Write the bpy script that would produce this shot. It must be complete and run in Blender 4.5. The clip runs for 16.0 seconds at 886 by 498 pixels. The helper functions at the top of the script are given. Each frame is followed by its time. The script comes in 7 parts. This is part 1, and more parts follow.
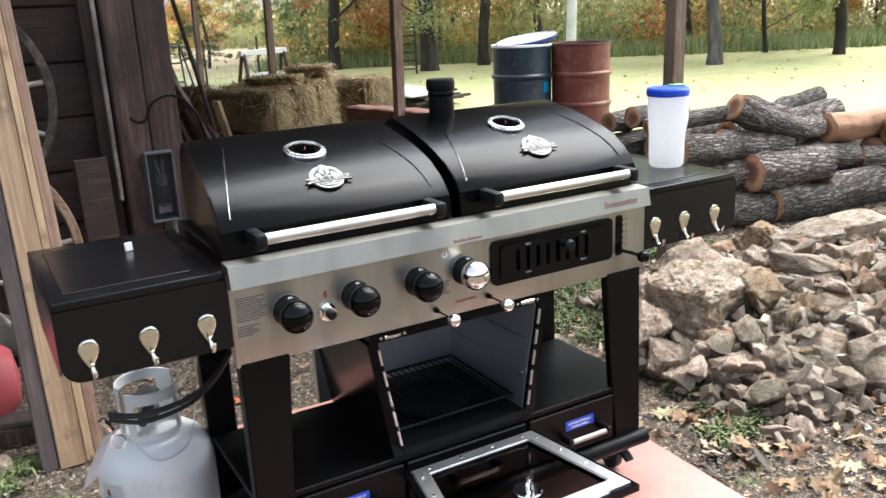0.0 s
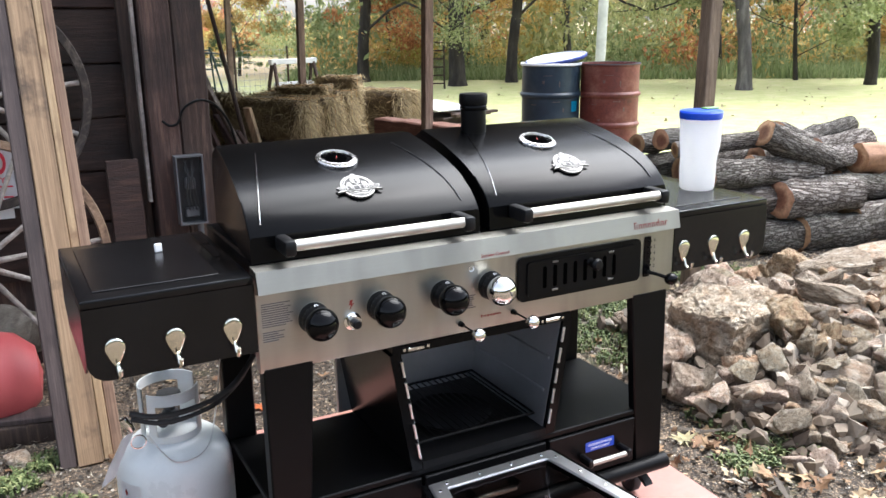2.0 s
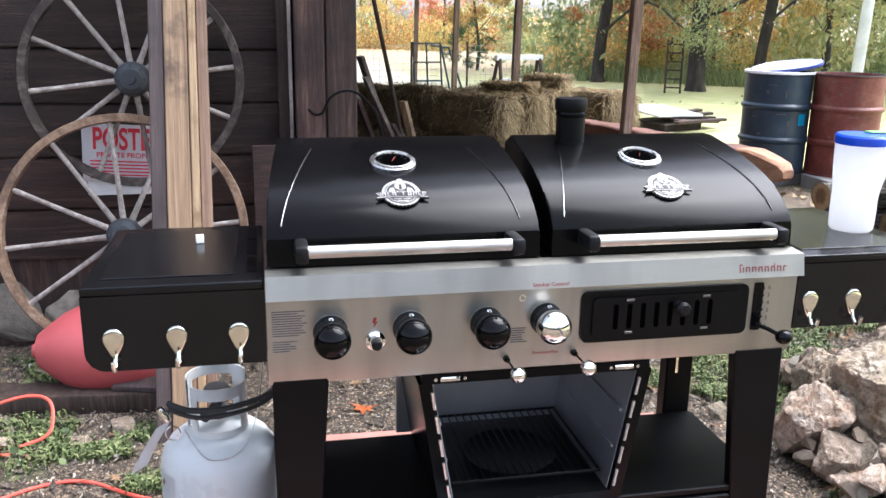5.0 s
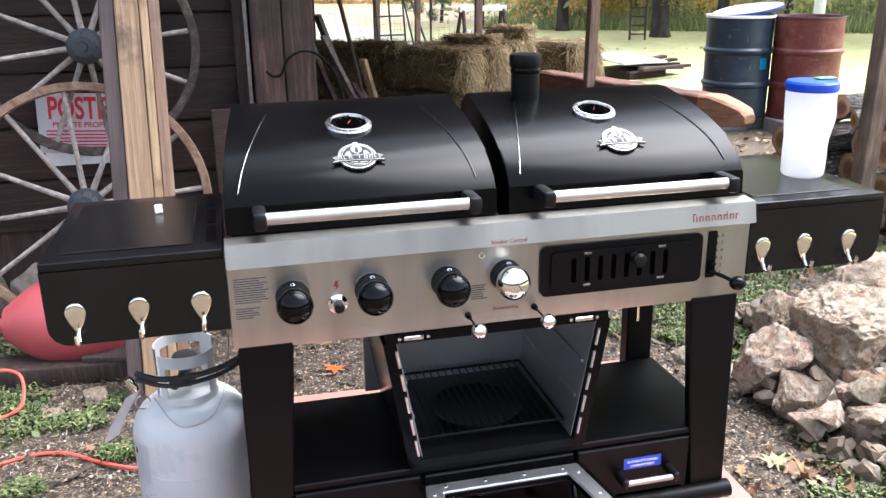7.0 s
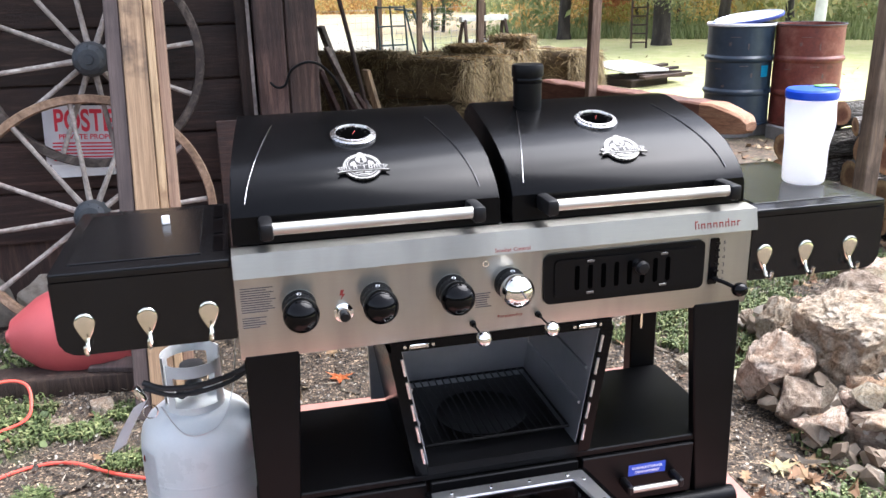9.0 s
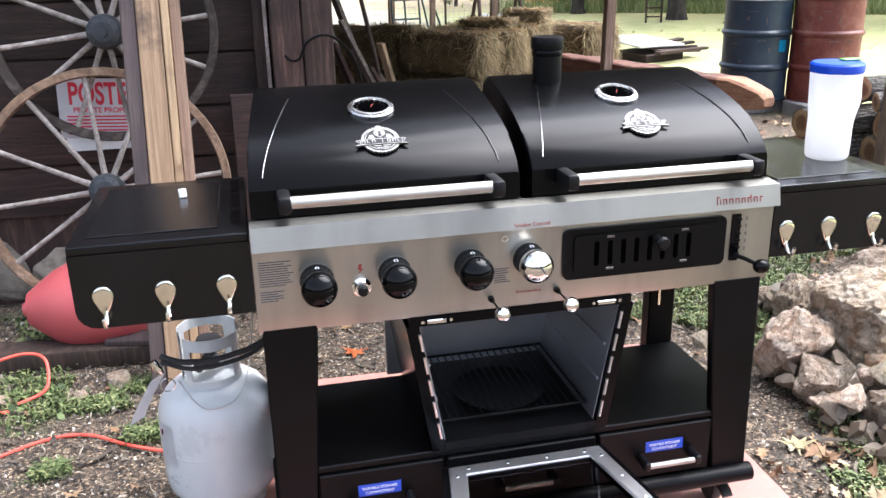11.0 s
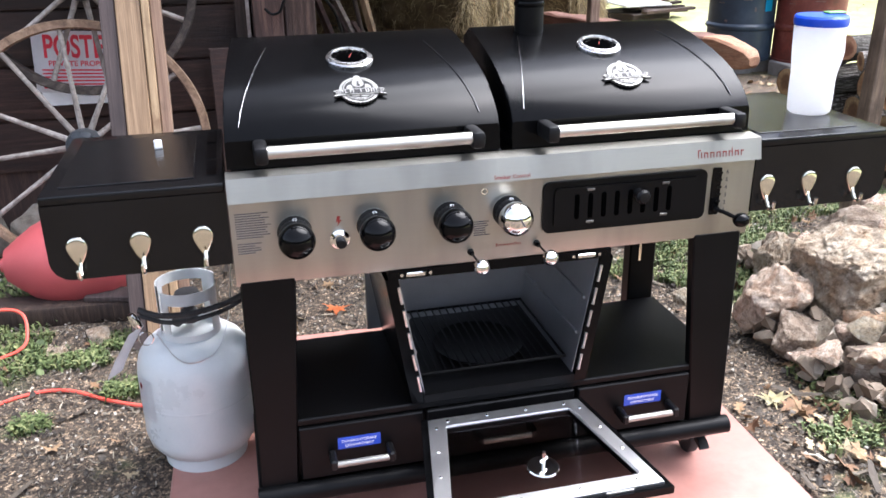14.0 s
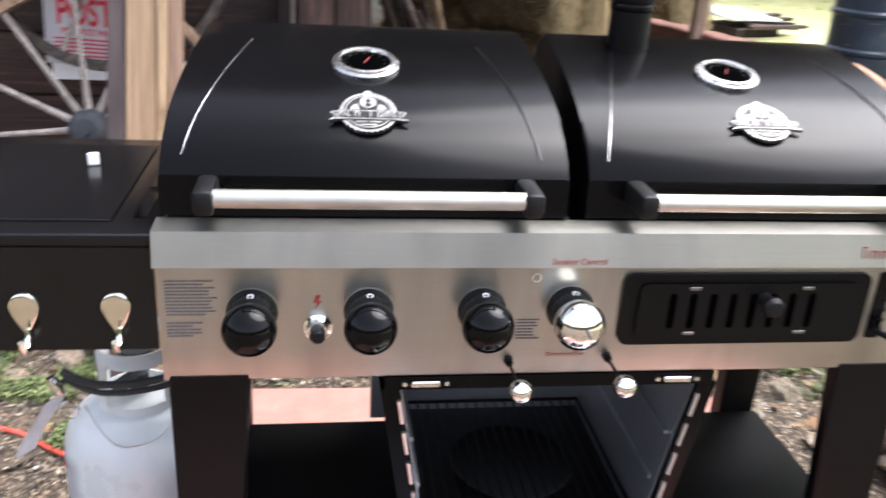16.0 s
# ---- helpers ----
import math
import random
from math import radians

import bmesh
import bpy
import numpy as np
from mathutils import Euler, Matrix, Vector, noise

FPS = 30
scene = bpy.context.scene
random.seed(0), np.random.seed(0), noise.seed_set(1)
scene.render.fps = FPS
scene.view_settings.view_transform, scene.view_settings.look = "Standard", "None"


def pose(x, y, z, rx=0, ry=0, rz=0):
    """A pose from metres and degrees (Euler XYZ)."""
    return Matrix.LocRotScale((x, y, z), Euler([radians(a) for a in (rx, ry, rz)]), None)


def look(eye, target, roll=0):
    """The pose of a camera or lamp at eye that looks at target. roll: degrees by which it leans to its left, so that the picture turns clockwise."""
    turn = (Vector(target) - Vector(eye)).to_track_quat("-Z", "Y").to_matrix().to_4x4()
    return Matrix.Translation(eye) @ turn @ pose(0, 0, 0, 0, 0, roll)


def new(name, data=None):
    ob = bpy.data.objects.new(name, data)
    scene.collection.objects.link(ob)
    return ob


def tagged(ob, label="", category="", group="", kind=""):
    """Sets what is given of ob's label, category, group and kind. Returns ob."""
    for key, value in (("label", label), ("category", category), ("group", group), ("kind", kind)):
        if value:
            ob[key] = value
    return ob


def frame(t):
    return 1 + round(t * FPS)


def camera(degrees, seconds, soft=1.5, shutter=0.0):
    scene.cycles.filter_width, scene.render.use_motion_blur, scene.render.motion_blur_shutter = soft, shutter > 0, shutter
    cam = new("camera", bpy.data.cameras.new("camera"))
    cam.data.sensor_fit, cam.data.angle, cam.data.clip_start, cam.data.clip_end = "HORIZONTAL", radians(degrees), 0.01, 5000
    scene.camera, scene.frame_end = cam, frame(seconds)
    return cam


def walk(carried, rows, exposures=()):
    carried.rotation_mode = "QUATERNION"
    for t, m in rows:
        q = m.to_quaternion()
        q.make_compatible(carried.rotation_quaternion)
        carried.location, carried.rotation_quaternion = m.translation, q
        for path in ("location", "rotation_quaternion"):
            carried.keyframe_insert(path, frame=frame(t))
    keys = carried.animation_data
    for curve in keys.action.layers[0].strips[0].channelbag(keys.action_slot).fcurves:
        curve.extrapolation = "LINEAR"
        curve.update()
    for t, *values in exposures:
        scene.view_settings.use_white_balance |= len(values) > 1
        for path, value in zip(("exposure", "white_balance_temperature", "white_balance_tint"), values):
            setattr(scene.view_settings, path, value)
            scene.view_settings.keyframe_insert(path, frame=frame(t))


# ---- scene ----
cam = camera(54.8, 16.0, shutter=0.5)
PATH = [
    (0, (-1.045, -1.753, 1.455), (-0.104, -0.078, 0.899), -2.8),
    (0.5, (-1.054, -1.752, 1.456), (-0.15, -0.053, 0.909), -3.9),
    (1, (-1.05, -1.753, 1.458), (-0.138, -0.052, 0.935), -2.3),
    (1.5, (-1.064, -1.749, 1.449), (-0.165, -0.037, 0.939), -0.6),
    (2, (-1.06, -1.741, 1.451), (-0.154, -0.036, 0.93), -0.8),
    (2.5, (-1.033, -1.772, 1.453), (-0.068, -0.092, 0.955), -0.4),
    (3, (-0.993, -1.788, 1.453), (-0.016, -0.107, 0.986), 0.3),
    (3.5, (-0.872, -1.677, 1.446), (0.085, 0.02, 0.994), 2.3),
    (4, (-0.746, -1.58, 1.465), (0.143, 0.151, 1.002), 3.2),
    (4.5, (-0.67, -1.59, 1.452), (-0.072, 0.259, 0.976), 2.9),
    (5, (-0.584, -1.664, 1.436), (-0.186, 0.224, 0.911), 0.9),
    (7.5, (-0.557, -1.689, 1.457), (-0.095, 0.151, 0.824), -1.2),
    (8, (-0.556, -1.694, 1.458), (-0.097, 0.15, 0.835), -1.5),
    (8.5, (-0.561, -1.7, 1.459), (-0.103, 0.147, 0.846), -1.4),
    (9, (-0.565, -1.703, 1.459), (-0.117, 0.15, 0.852), -1.2),
    (11.5, (-0.579, -1.684, 1.451), (-0.163, 0.155, 0.784), -1.2),
    (12, (-0.576, -1.689, 1.451), (-0.152, 0.148, 0.783), -1.1),
    (12.5, (-0.571, -1.686, 1.445), (-0.14, 0.145, 0.763), -0.9),
    (13, (-0.57, -1.682, 1.441), (-0.133, 0.141, 0.744), -1.0),
    (13.5, (-0.568, -1.686, 1.437), (-0.126, 0.13, 0.723), -1.1),
    (14, (-0.564, -1.685, 1.427), (-0.122, 0.119, 0.685), -0.7),
    (14.5, (-0.55, -1.617, 1.393), (-0.131, 0.181, 0.625), -0.7),
    (15, (-0.509, -1.35, 1.379), (-0.005, 0.437, 0.634), 1.1),
    (15.5, (-0.483, -1.186, 1.399), (0.081, 0.587, 0.665), 3.6),
    (16, (-0.372, -1.109, 1.364), (-0.087, 0.719, 0.604), 3.5),
]
walk(cam, [(t, look(eye, target, roll)) for t, eye, target, roll in PATH], [(0.0, 1.78, 6200, 9), (1.0, 1.88, 6120, 9), (2.0, 1.84, 6080, 10), (3.5, 1.82, 5950, 11), (4.5, 1.86, 5950, 13), (5.0, 2.07, 5900, 13), (7.5, 2.14, 6000, 14), (14.5, 2.1, 5980, 14), (16.0, 2.2, 6200, 14)])

# ---- light ----
world = bpy.data.worlds.new("world")
scene.world = world
world.use_nodes = True
wn = world.node_tree
sky = wn.nodes.new("ShaderNodeTexSky")
sky.sky_type = "NISHITA"
sky.sun_disc = False
SUN_EL, SUN_AZ = 60.0, 80.0  # degrees above the horizon; clockwise from +y
sky.sun_elevation, sky.sun_rotation = radians(SUN_EL), radians(SUN_AZ)
sky.dust_density, sky.air_density = 3.0, 1.0
haze = wn.nodes.new("ShaderNodeHueSaturation")  # thin high cloud greys the blue
haze.inputs["Saturation"].default_value = 0.45
wn.links.new(sky.outputs["Color"], haze.inputs["Color"])
wn.links.new(haze.outputs["Color"], wn.nodes["Background"].inputs["Color"])
wn.nodes["Background"].inputs["Strength"].default_value = 0.15
sun_data = bpy.data.lights.new("sun", "SUN")
sun_data.energy, sun_data.angle, sun_data.color = 2.1, radians(55), (1.0, 0.98, 0.94)
sun = new("sun", sun_data)
el, az = radians(SUN_EL), radians(SUN_AZ)
sun.matrix_world = look((0, 0, 0), (-math.sin(az) * math.cos(el), -math.cos(az) * math.cos(el), -math.sin(el)))
scene.view_settings.exposure = 1.7


# ---- building helpers ----
def finish(bm, angle=35.0):
    bmesh.ops.recalc_face_normals(bm, faces=bm.faces)
    me = bpy.data.meshes.new("mesh")
    bm.to_mesh(me)
    bm.free()
    me.polygons.foreach_set("use_smooth", [True] * len(me.polygons))
    me.set_sharp_from_angle(angle=radians(angle))
    return me


def part(name, bm, material, parent, label="", angle=35.0):
    """One mesh object under a thing or under a part."""
    me = finish(bm, angle) if isinstance(bm, bmesh.types.BMesh) else bm
    me.name = name
    if material is not None and not me.materials:
        me.materials.append(material)
    ob = new(name, me)
    ob.parent = parent
    if label:
        tagged(ob, label)
    return ob


def thing(name, label, category, at=(0, 0, 0), group="", kind="", rot=(0, 0, 0)):
    ob = new(name)
    ob.empty_display_size = 0.05
    ob.matrix_basis = pose(*at, *rot)
    return tagged(ob, label, category, group, kind)


def solo(name, bm, material, label, category, group="", kind="", angle=35.0):
    ob = part(name, bm, material, None, "", angle)
    return tagged(ob, label, category, group, kind)


def B():
    return bmesh.new()


def box(bm, x0, x1, y0, y1, z0, z1, bevel=0.0, seg=1, m=None):
    r = bmesh.ops.create_cube(bm, size=1.0, matrix=Matrix.Translation(((x0 + x1) / 2, (y0 + y1) / 2, (z0 + z1) / 2)) @ Matrix.Diagonal((x1 - x0, y1 - y0, z1 - z0, 1)))
    vs = r["verts"]
    if bevel > 0:
        es = list({e for v in vs for e in v.link_edges})
        rb = bmesh.ops.bevel(bm, geom=es, offset=bevel, segments=seg, affect="EDGES", profile=0.5)
        vs = list({v for f in rb["faces"] for v in f.verts} | {v for v in vs if v.is_valid})
    if m is not None:
        bmesh.ops.transform(bm, matrix=m, verts=vs)
    return bm


def prism(bm, poly, axis, a, b):
    """A polygon of two coordinates, drawn out along an axis from a to b."""
    def at(u, v, w):
        return {"x": (w, u, v), "y": (u, w, v), "z": (u, v, w)}[axis]
    lo = [bm.verts.new(at(u, v, a)) for u, v in poly]
    hi = [bm.verts.new(at(u, v, b)) for u, v in poly]
    n = len(poly)
    for i in range(n):
        bm.faces.new((lo[i], lo[(i + 1) % n], hi[(i + 1) % n], hi[i]))
    bm.faces.new(lo)
    bm.faces.new(hi)
    return bm


def cyl(bm, p0, p1, r0, r1=None, seg=16):
    r1 = r0 if r1 is None else r1
    p0, p1 = Vector(p0), Vector(p1)
    d = p1 - p0
    m = Matrix.Translation((p0 + p1) / 2) @ d.to_track_quat("Z", "Y").to_matrix().to_4x4()
    bmesh.ops.create_cone(bm, cap_ends=True, segments=seg, radius1=r0, radius2=r1, depth=d.length, matrix=m)
    return bm


def ball(bm, c, r, seg=16, squash=(1, 1, 1)):
    bmesh.ops.create_uvsphere(bm, u_segments=seg, v_segments=max(6, seg // 2), radius=r, matrix=Matrix.Translation(c) @ Matrix.Diagonal((*squash, 1)))
    return bm


def lathe(bm, prof, seg=32, m=None):
    """Radius and height pairs, turned about z; closed at ends of radius 0."""
    m = m or Matrix()
    rings = []
    for r, z in prof:
        if r < 1e-6:
            rings.append([bm.verts.new(m @ Vector((0, 0, z)))])
        else:
            rings.append([bm.verts.new(m @ Vector((r * math.cos(2 * math.pi * k / seg), r * math.sin(2 * math.pi * k / seg), z))) for k in range(seg)])
    for a, b in zip(rings, rings[1:]):
        for k in range(seg):
            q = [a[k % len(a)], a[(k + 1) % len(a)], b[(k + 1) % len(b)], b[k % len(b)]]
            u = list(dict.fromkeys(q))
            if len(u) > 2:
                bm.faces.new(u)
    return bm


def quad_ring(bm, outer, inner, z0, z1):
    o0, o1 = [bm.verts.new((x, y, z0)) for x, y in outer], [bm.verts.new((x, y, z1)) for x, y in outer]
    i0, i1 = [bm.verts.new((x, y, z0)) for x, y in inner], [bm.verts.new((x, y, z1)) for x, y in inner]
    n = len(outer)
    for k in range(n):
        j = (k + 1) % n
        bm.faces.new((o0[k], o0[j], o1[j], o1[k]))
        bm.faces.new((i0[k], i1[k], i1[j], i0[j]))
        bm.faces.new((o1[k], o1[j], i1[j], i1[k]))
        bm.faces.new((o0[k], i0[k], i0[j], o0[j]))
    return bm


def smooth_path(pts, n=6):
    """A rounded line through the points."""
    p = [Vector(q) for q in pts]
    out = []
    for i in range(len(p) - 1):
        a, b, c, d = p[max(i - 1, 0)], p[i], p[i + 1], p[min(i + 2, len(p) - 1)]
        for k in range(n):
            t = k / n
            out.append(0.5 * ((2 * b) + (c - a) * t + (2 * a - 5 * b + 4 * c - d) * t * t + (3 * b - a - 3 * c + d) * t ** 3))
    return out + [p[-1]]


def tube(bm, pts, r, seg=8):
    """A round rod along the points; r may be one radius or one for each point."""
    p = [Vector(q) for q in pts]
    rs = r if isinstance(r, (list, tuple)) else [r] * len(p)
    side = None
    rings = []
    for i, c in enumerate(p):
        d = (p[min(i + 1, len(p) - 1)] - p[max(i - 1, 0)]).normalized()
        if side is None:
            side = d.orthogonal().normalized()
        side = (side - d * side.dot(d)).normalized()
        up = d.cross(side)
        rings.append([bm.verts.new(c + rs[i] * (math.cos(2 * math.pi * k / seg) * side + math.sin(2 * math.pi * k / seg) * up)) for k in range(seg)])
    for a, b in zip(rings, rings[1:]):
        for k in range(seg):
            bm.faces.new((a[k], a[(k + 1) % seg], b[(k + 1) % seg], b[k]))
    bm.faces.new(rings[0])
    bm.faces.new(rings[-1])
    return bm


def letters(text, size, material, m, depth=0.0004, spacing=1.0, align="CENTER", bold=0.0):
    """The mesh of a line of writing, in the plane of m (x along, y up)."""
    cu = bpy.data.curves.new("text", "FONT")
    cu.body, cu.size, cu.extrude, cu.align_x, cu.space_character, cu.offset = text, size, depth, align, spacing, bold
    ob = new("text", cu)
    me = bpy.data.meshes.new_from_object(ob.evaluated_get(bpy.context.evaluated_depsgraph_get()))
    bpy.data.objects.remove(ob)
    bpy.data.curves.remove(cu)
    me.transform(m)
    me.materials.clear()
    me.materials.append(material)
    return me


# ---- materials ----
def nodes_of(name):
    ma = bpy.data.materials.new(name)
    ma.use_nodes = True
    nt = ma.node_tree
    return ma, nt, nt.nodes["Principled BSDF"]


def tex_coords(nt, stretch=(1, 1, 1)):
    tc, mp = nt.nodes.new("ShaderNodeTexCoord"), nt.nodes.new("ShaderNodeMapping")
    mp.inputs["Scale"].default_value = stretch
    nt.links.new(tc.outputs["Object"], mp.inputs["Vector"])
    return mp.outputs["Vector"]


def noise_tex(nt, vec, scale, detail=6.0, rough=0.6, warp=0.0):
    n = nt.nodes.new("ShaderNodeTexNoise")
    n.inputs["Scale"].default_value, n.inputs["Detail"].default_value, n.inputs["Roughness"].default_value, n.inputs["Distortion"].default_value = scale, detail, rough, warp
    nt.links.new(vec, n.inputs["Vector"])
    return n.outputs["Fac"]


def ramp(nt, fac, stops):
    r = nt.nodes.new("ShaderNodeValToRGB")
    while len(r.color_ramp.elements) < len(stops):
        r.color_ramp.elements.new(0.5)
    for e, (p, c) in zip(r.color_ramp.elements, stops):
        e.position, e.color = p, (*c, 1) if len(c) == 3 else c
    nt.links.new(fac, r.inputs["Fac"])
    return r.outputs["Color"]


def mix(nt, a, b, fac, kind="MIX"):
    n = nt.nodes.new("ShaderNodeMix")
    n.data_type, n.blend_type = "RGBA", kind
    for k, v in (("A", a), ("B", b)):
        sock = [s for s in n.inputs if s.name == k and s.type == "RGBA"][0]
        if isinstance(v, tuple):
            sock.default_value = (*v, 1)
        else:
            nt.links.new(v, sock)
    if isinstance(fac, (int, float)):
        n.inputs["Factor"].default_value = fac
    else:
        nt.links.new(fac, n.inputs["Factor"])
    return [s for s in n.outputs if s.type == "RGBA"][0]


def bumped(nt, bsdf, height, strength, distance=0.01):
    b = nt.nodes.new("ShaderNodeBump")
    b.inputs["Strength"].default_value, b.inputs["Distance"].default_value = strength, distance
    nt.links.new(height, b.inputs["Height"])
    nt.links.new(b.outputs["Normal"], bsdf.inputs["Normal"])


def scalar(nt, fac, lo, hi):
    m = nt.nodes.new("ShaderNodeMapRange")
    m.inputs["To Min"].default_value, m.inputs["To Max"].default_value = lo, hi
    nt.links.new(fac, m.inputs["Value"])
    return m.outputs["Result"]


def tinted(nt, color, spread=0.25, hue=0.02):
    """A shift of brightness and hue from piece to piece."""
    oi = nt.nodes.new("ShaderNodeObjectInfo")
    hs = nt.nodes.new("ShaderNodeHueSaturation")
    nt.links.new(scalar(nt, oi.outputs["Random"], 1 - spread, 1 + spread), hs.inputs["Value"])
    nt.links.new(scalar(nt, oi.outputs["Random"], 0.5 + hue, 0.5 - hue), hs.inputs["Hue"])
    nt.links.new(color, hs.inputs["Color"])
    return hs.outputs["Color"]


def material(name, a, b, scale=6.0, rough=(0.5, 0.7), metal=0.0, bump=0.0, fine=60.0, stretch=(1, 1, 1), spread=0.0, coat=0.0, dist=0.004, c=None, hue=0.0, grain=None):
    """Two or three colours mixed by a coarse and a fine grain, with relief."""
    ma, nt, bs = nodes_of(name)
    v = tex_coords(nt, stretch)
    n1, n2 = noise_tex(nt, v, scale), noise_tex(nt, v, fine, 4.0)
    stops = [(0.3, a), (0.7, b)] if c is None else [(0.25, a), (0.5, b), (0.78, c)]
    col = ramp(nt, n1, stops)
    col = mix(nt, col, ramp(nt, n2, [(0.3, (0.62, 0.62, 0.62)), (0.7, (1.0, 1.0, 1.0))]), grain if grain is not None else (0.6 if bump > 0.2 else 0.08), "MULTIPLY")
    if spread:
        col = tinted(nt, col, spread, hue)
    nt.links.new(col, bs.inputs["Base Color"])
    nt.links.new(scalar(nt, n1, *rough), bs.inputs["Roughness"])
    bs.inputs["Metallic"].default_value = metal
    bs.inputs["Coat Weight"].default_value = coat
    if bump:
        bumped(nt, bs, n2, bump, dist)
    return ma


def black_paint(name, rough=(0.22, 0.36), orange=0.06, base=0.003, spec=0.35):
    ma, nt, bs = nodes_of(name)
    v = tex_coords(nt)
    n1, n2 = noise_tex(nt, v, 5.0), noise_tex(nt, v, 420.0, 2.0)
    nt.links.new(ramp(nt, n1, [(0.3, (base, base, base * 1.08)), (0.75, (base * 1.8, base * 1.8, base * 2.0))]), bs.inputs["Base Color"])
    nt.links.new(scalar(nt, n1, *rough), bs.inputs["Roughness"])
    bs.inputs["Specular IOR Level"].default_value = spec
    if orange:
        bumped(nt, bs, n2, orange, 0.001)
    return ma


def wood(name, dark, mid, light, scale=1.0, stretch=(14, 14, 1.2), rough=(0.65, 0.9), bump=0.5, spread=0.2, stain=None, blot=1.7, blot_from=0.53):
    ma, nt, bs = nodes_of(name)
    v = tex_coords(nt, stretch)
    g1 = noise_tex(nt, v, 2.2 * scale, 8.0, 0.65, 0.8)
    g2 = noise_tex(nt, v, 9.0 * scale, 6.0, 0.7, 0.3)
    big = noise_tex(nt, tex_coords(nt), blot, 5.0, 0.65)
    col = ramp(nt, g1, [(0.25, dark), (0.5, mid), (0.75, light)])
    col = mix(nt, col, ramp(nt, g2, [(0.35, (0.45, 0.43, 0.41)), (0.6, (1, 1, 1))]), 0.7, "MULTIPLY")
    col = mix(nt, col, stain or tuple(0.5 * q for q in dark), ramp(nt, big, [(blot_from, (0, 0, 0)), (blot_from + 0.15, (0.85, 0.85, 0.85))]))
    if spread:
        col = tinted(nt, col, spread, 0.01)
    nt.links.new(col, bs.inputs["Base Color"])
    nt.links.new(scalar(nt, g1, *rough), bs.inputs["Roughness"])
    bumped(nt, bs, g2, bump, 0.006)
    return ma


BLACK = black_paint("black_enamel", (0.16, 0.25), 0.03, 0.0016, 0.1)
SHELF_BLACK = black_paint("satin_black_shelf", (0.15, 0.27), 0.05, 0.003, 0.3)
BLACK_MATT = black_paint("black_powder_coat", (0.34, 0.5), 0.12, 0.002, 0.13)
BLACK_GLOSS = black_paint("black_gloss", (0.04, 0.08), 0.0, 0.0015, 0.14)
PLASTIC = black_paint("black_plastic", (0.35, 0.5), 0.1, 0.004, 0.2)


def brushed(name, base=0.43, rough=(0.25, 0.32), stretch=(2.0, 420, 420)):
    ma, nt, bs = nodes_of(name)
    v = tex_coords(nt, stretch)
    n1, n2 = noise_tex(nt, v, 6.0, 5.0, 0.7), noise_tex(nt, tex_coords(nt), 7.0, 4.0)
    n3 = noise_tex(nt, tex_coords(nt, (4.5, 4.5, 1.0)), 1.6, 3.0, 0.5, 0.3)
    col = ramp(nt, n1, [(0.3, (base * 0.9, base * 0.88, base * 0.8)), (0.7, (base * 1.08, base * 1.06, base * 0.95))])
    col = mix(nt, col, (base * 0.76, base * 0.73, base * 0.62), scalar(nt, n2, 0.0, 0.4))
    # soft dark patches in the colour stand in for reflections of the surroundings
    nt.links.new(mix(nt, col, (base * 0.42, base * 0.41, base * 0.38), ramp(nt, n3, [(0.42, (0, 0, 0)), (0.68, (0.55, 0.55, 0.55))])), bs.inputs["Base Color"])
    nt.links.new(mix(nt, scalar(nt, n1, *rough), scalar(nt, n3, rough[0], rough[1] + 0.16), 0.6), bs.inputs["Roughness"])
    bs.inputs["Metallic"].default_value = 1.0
    bs.inputs["Anisotropic"].default_value = 0.6
    across = nt.nodes.new("ShaderNodeCombineXYZ")  # reflections smear across the brushing
    across.inputs["Z"].default_value = 1.0
    nt.links.new(across.outputs[0], bs.inputs["Tangent"])
    bumped(nt, bs, n1, 0.012, 0.001)
    return ma


STEEL = brushed("brushed_stainless_steel")
CHROME = material("chrome", (0.74, 0.73, 0.7), (0.82, 0.81, 0.78), 8, (0.05, 0.12), 1.0)
ALU = material("aluminium_frame", (0.68, 0.68, 0.69), (0.78, 0.78, 0.79), 9, (0.28, 0.42), 1.0, 0.1, 200)
LINER = material("oven_liner_steel", (0.33, 0.34, 0.36), (0.45, 0.46, 0.48), 4, (0.3, 0.5), 0.9, 0.1, 90)
RED_MARK = material("red_marking", (0.2, 0.022, 0.018), (0.26, 0.03, 0.024), 40, (0.8, 0.9))
GREY_MARK = black_paint("grey_print", (0.9, 1.0), 0.0, 0.07, 0.0)
# near-black that paints the shade inside slots; also the dial's own black
SHADE_DIAL_BLACK = black_paint("slot_shade_dial_black", (0.9, 1.0), 0.0, 0.0006, 0.0)
WHITE_MARK = material("white_print", (0.75, 0.75, 0.75), (0.82, 0.82, 0.82), 30, (0.5, 0.6))
BLUE_LABEL = material("blue_label", (0.02, 0.06, 0.42), (0.03, 0.08, 0.5), 20, (0.3, 0.4))
PEWTER = material("cast_badge_metal", (0.13, 0.13, 0.127), (0.23, 0.227, 0.22), 60, (0.38, 0.52), 1.0)
TANK_PAINT = material("grey_tank_paint", (0.56, 0.59, 0.59), (0.64, 0.665, 0.66), 5, (0.22, 0.36), 0, 0.04, 150, c=(0.6, 0.62, 0.61))
RUBBER = material("black_rubber", (0.012, 0.012, 0.013), (0.025, 0.025, 0.026), 30, (0.5, 0.7), 0, 0.2, 200)
BOARD_PAINT = material("salmon_board_paint", (0.36, 0.17, 0.135), (0.43, 0.215, 0.175), 3, (0.25, 0.5), 0, 0.15, 30, c=(0.31, 0.14, 0.11), grain=0.25)
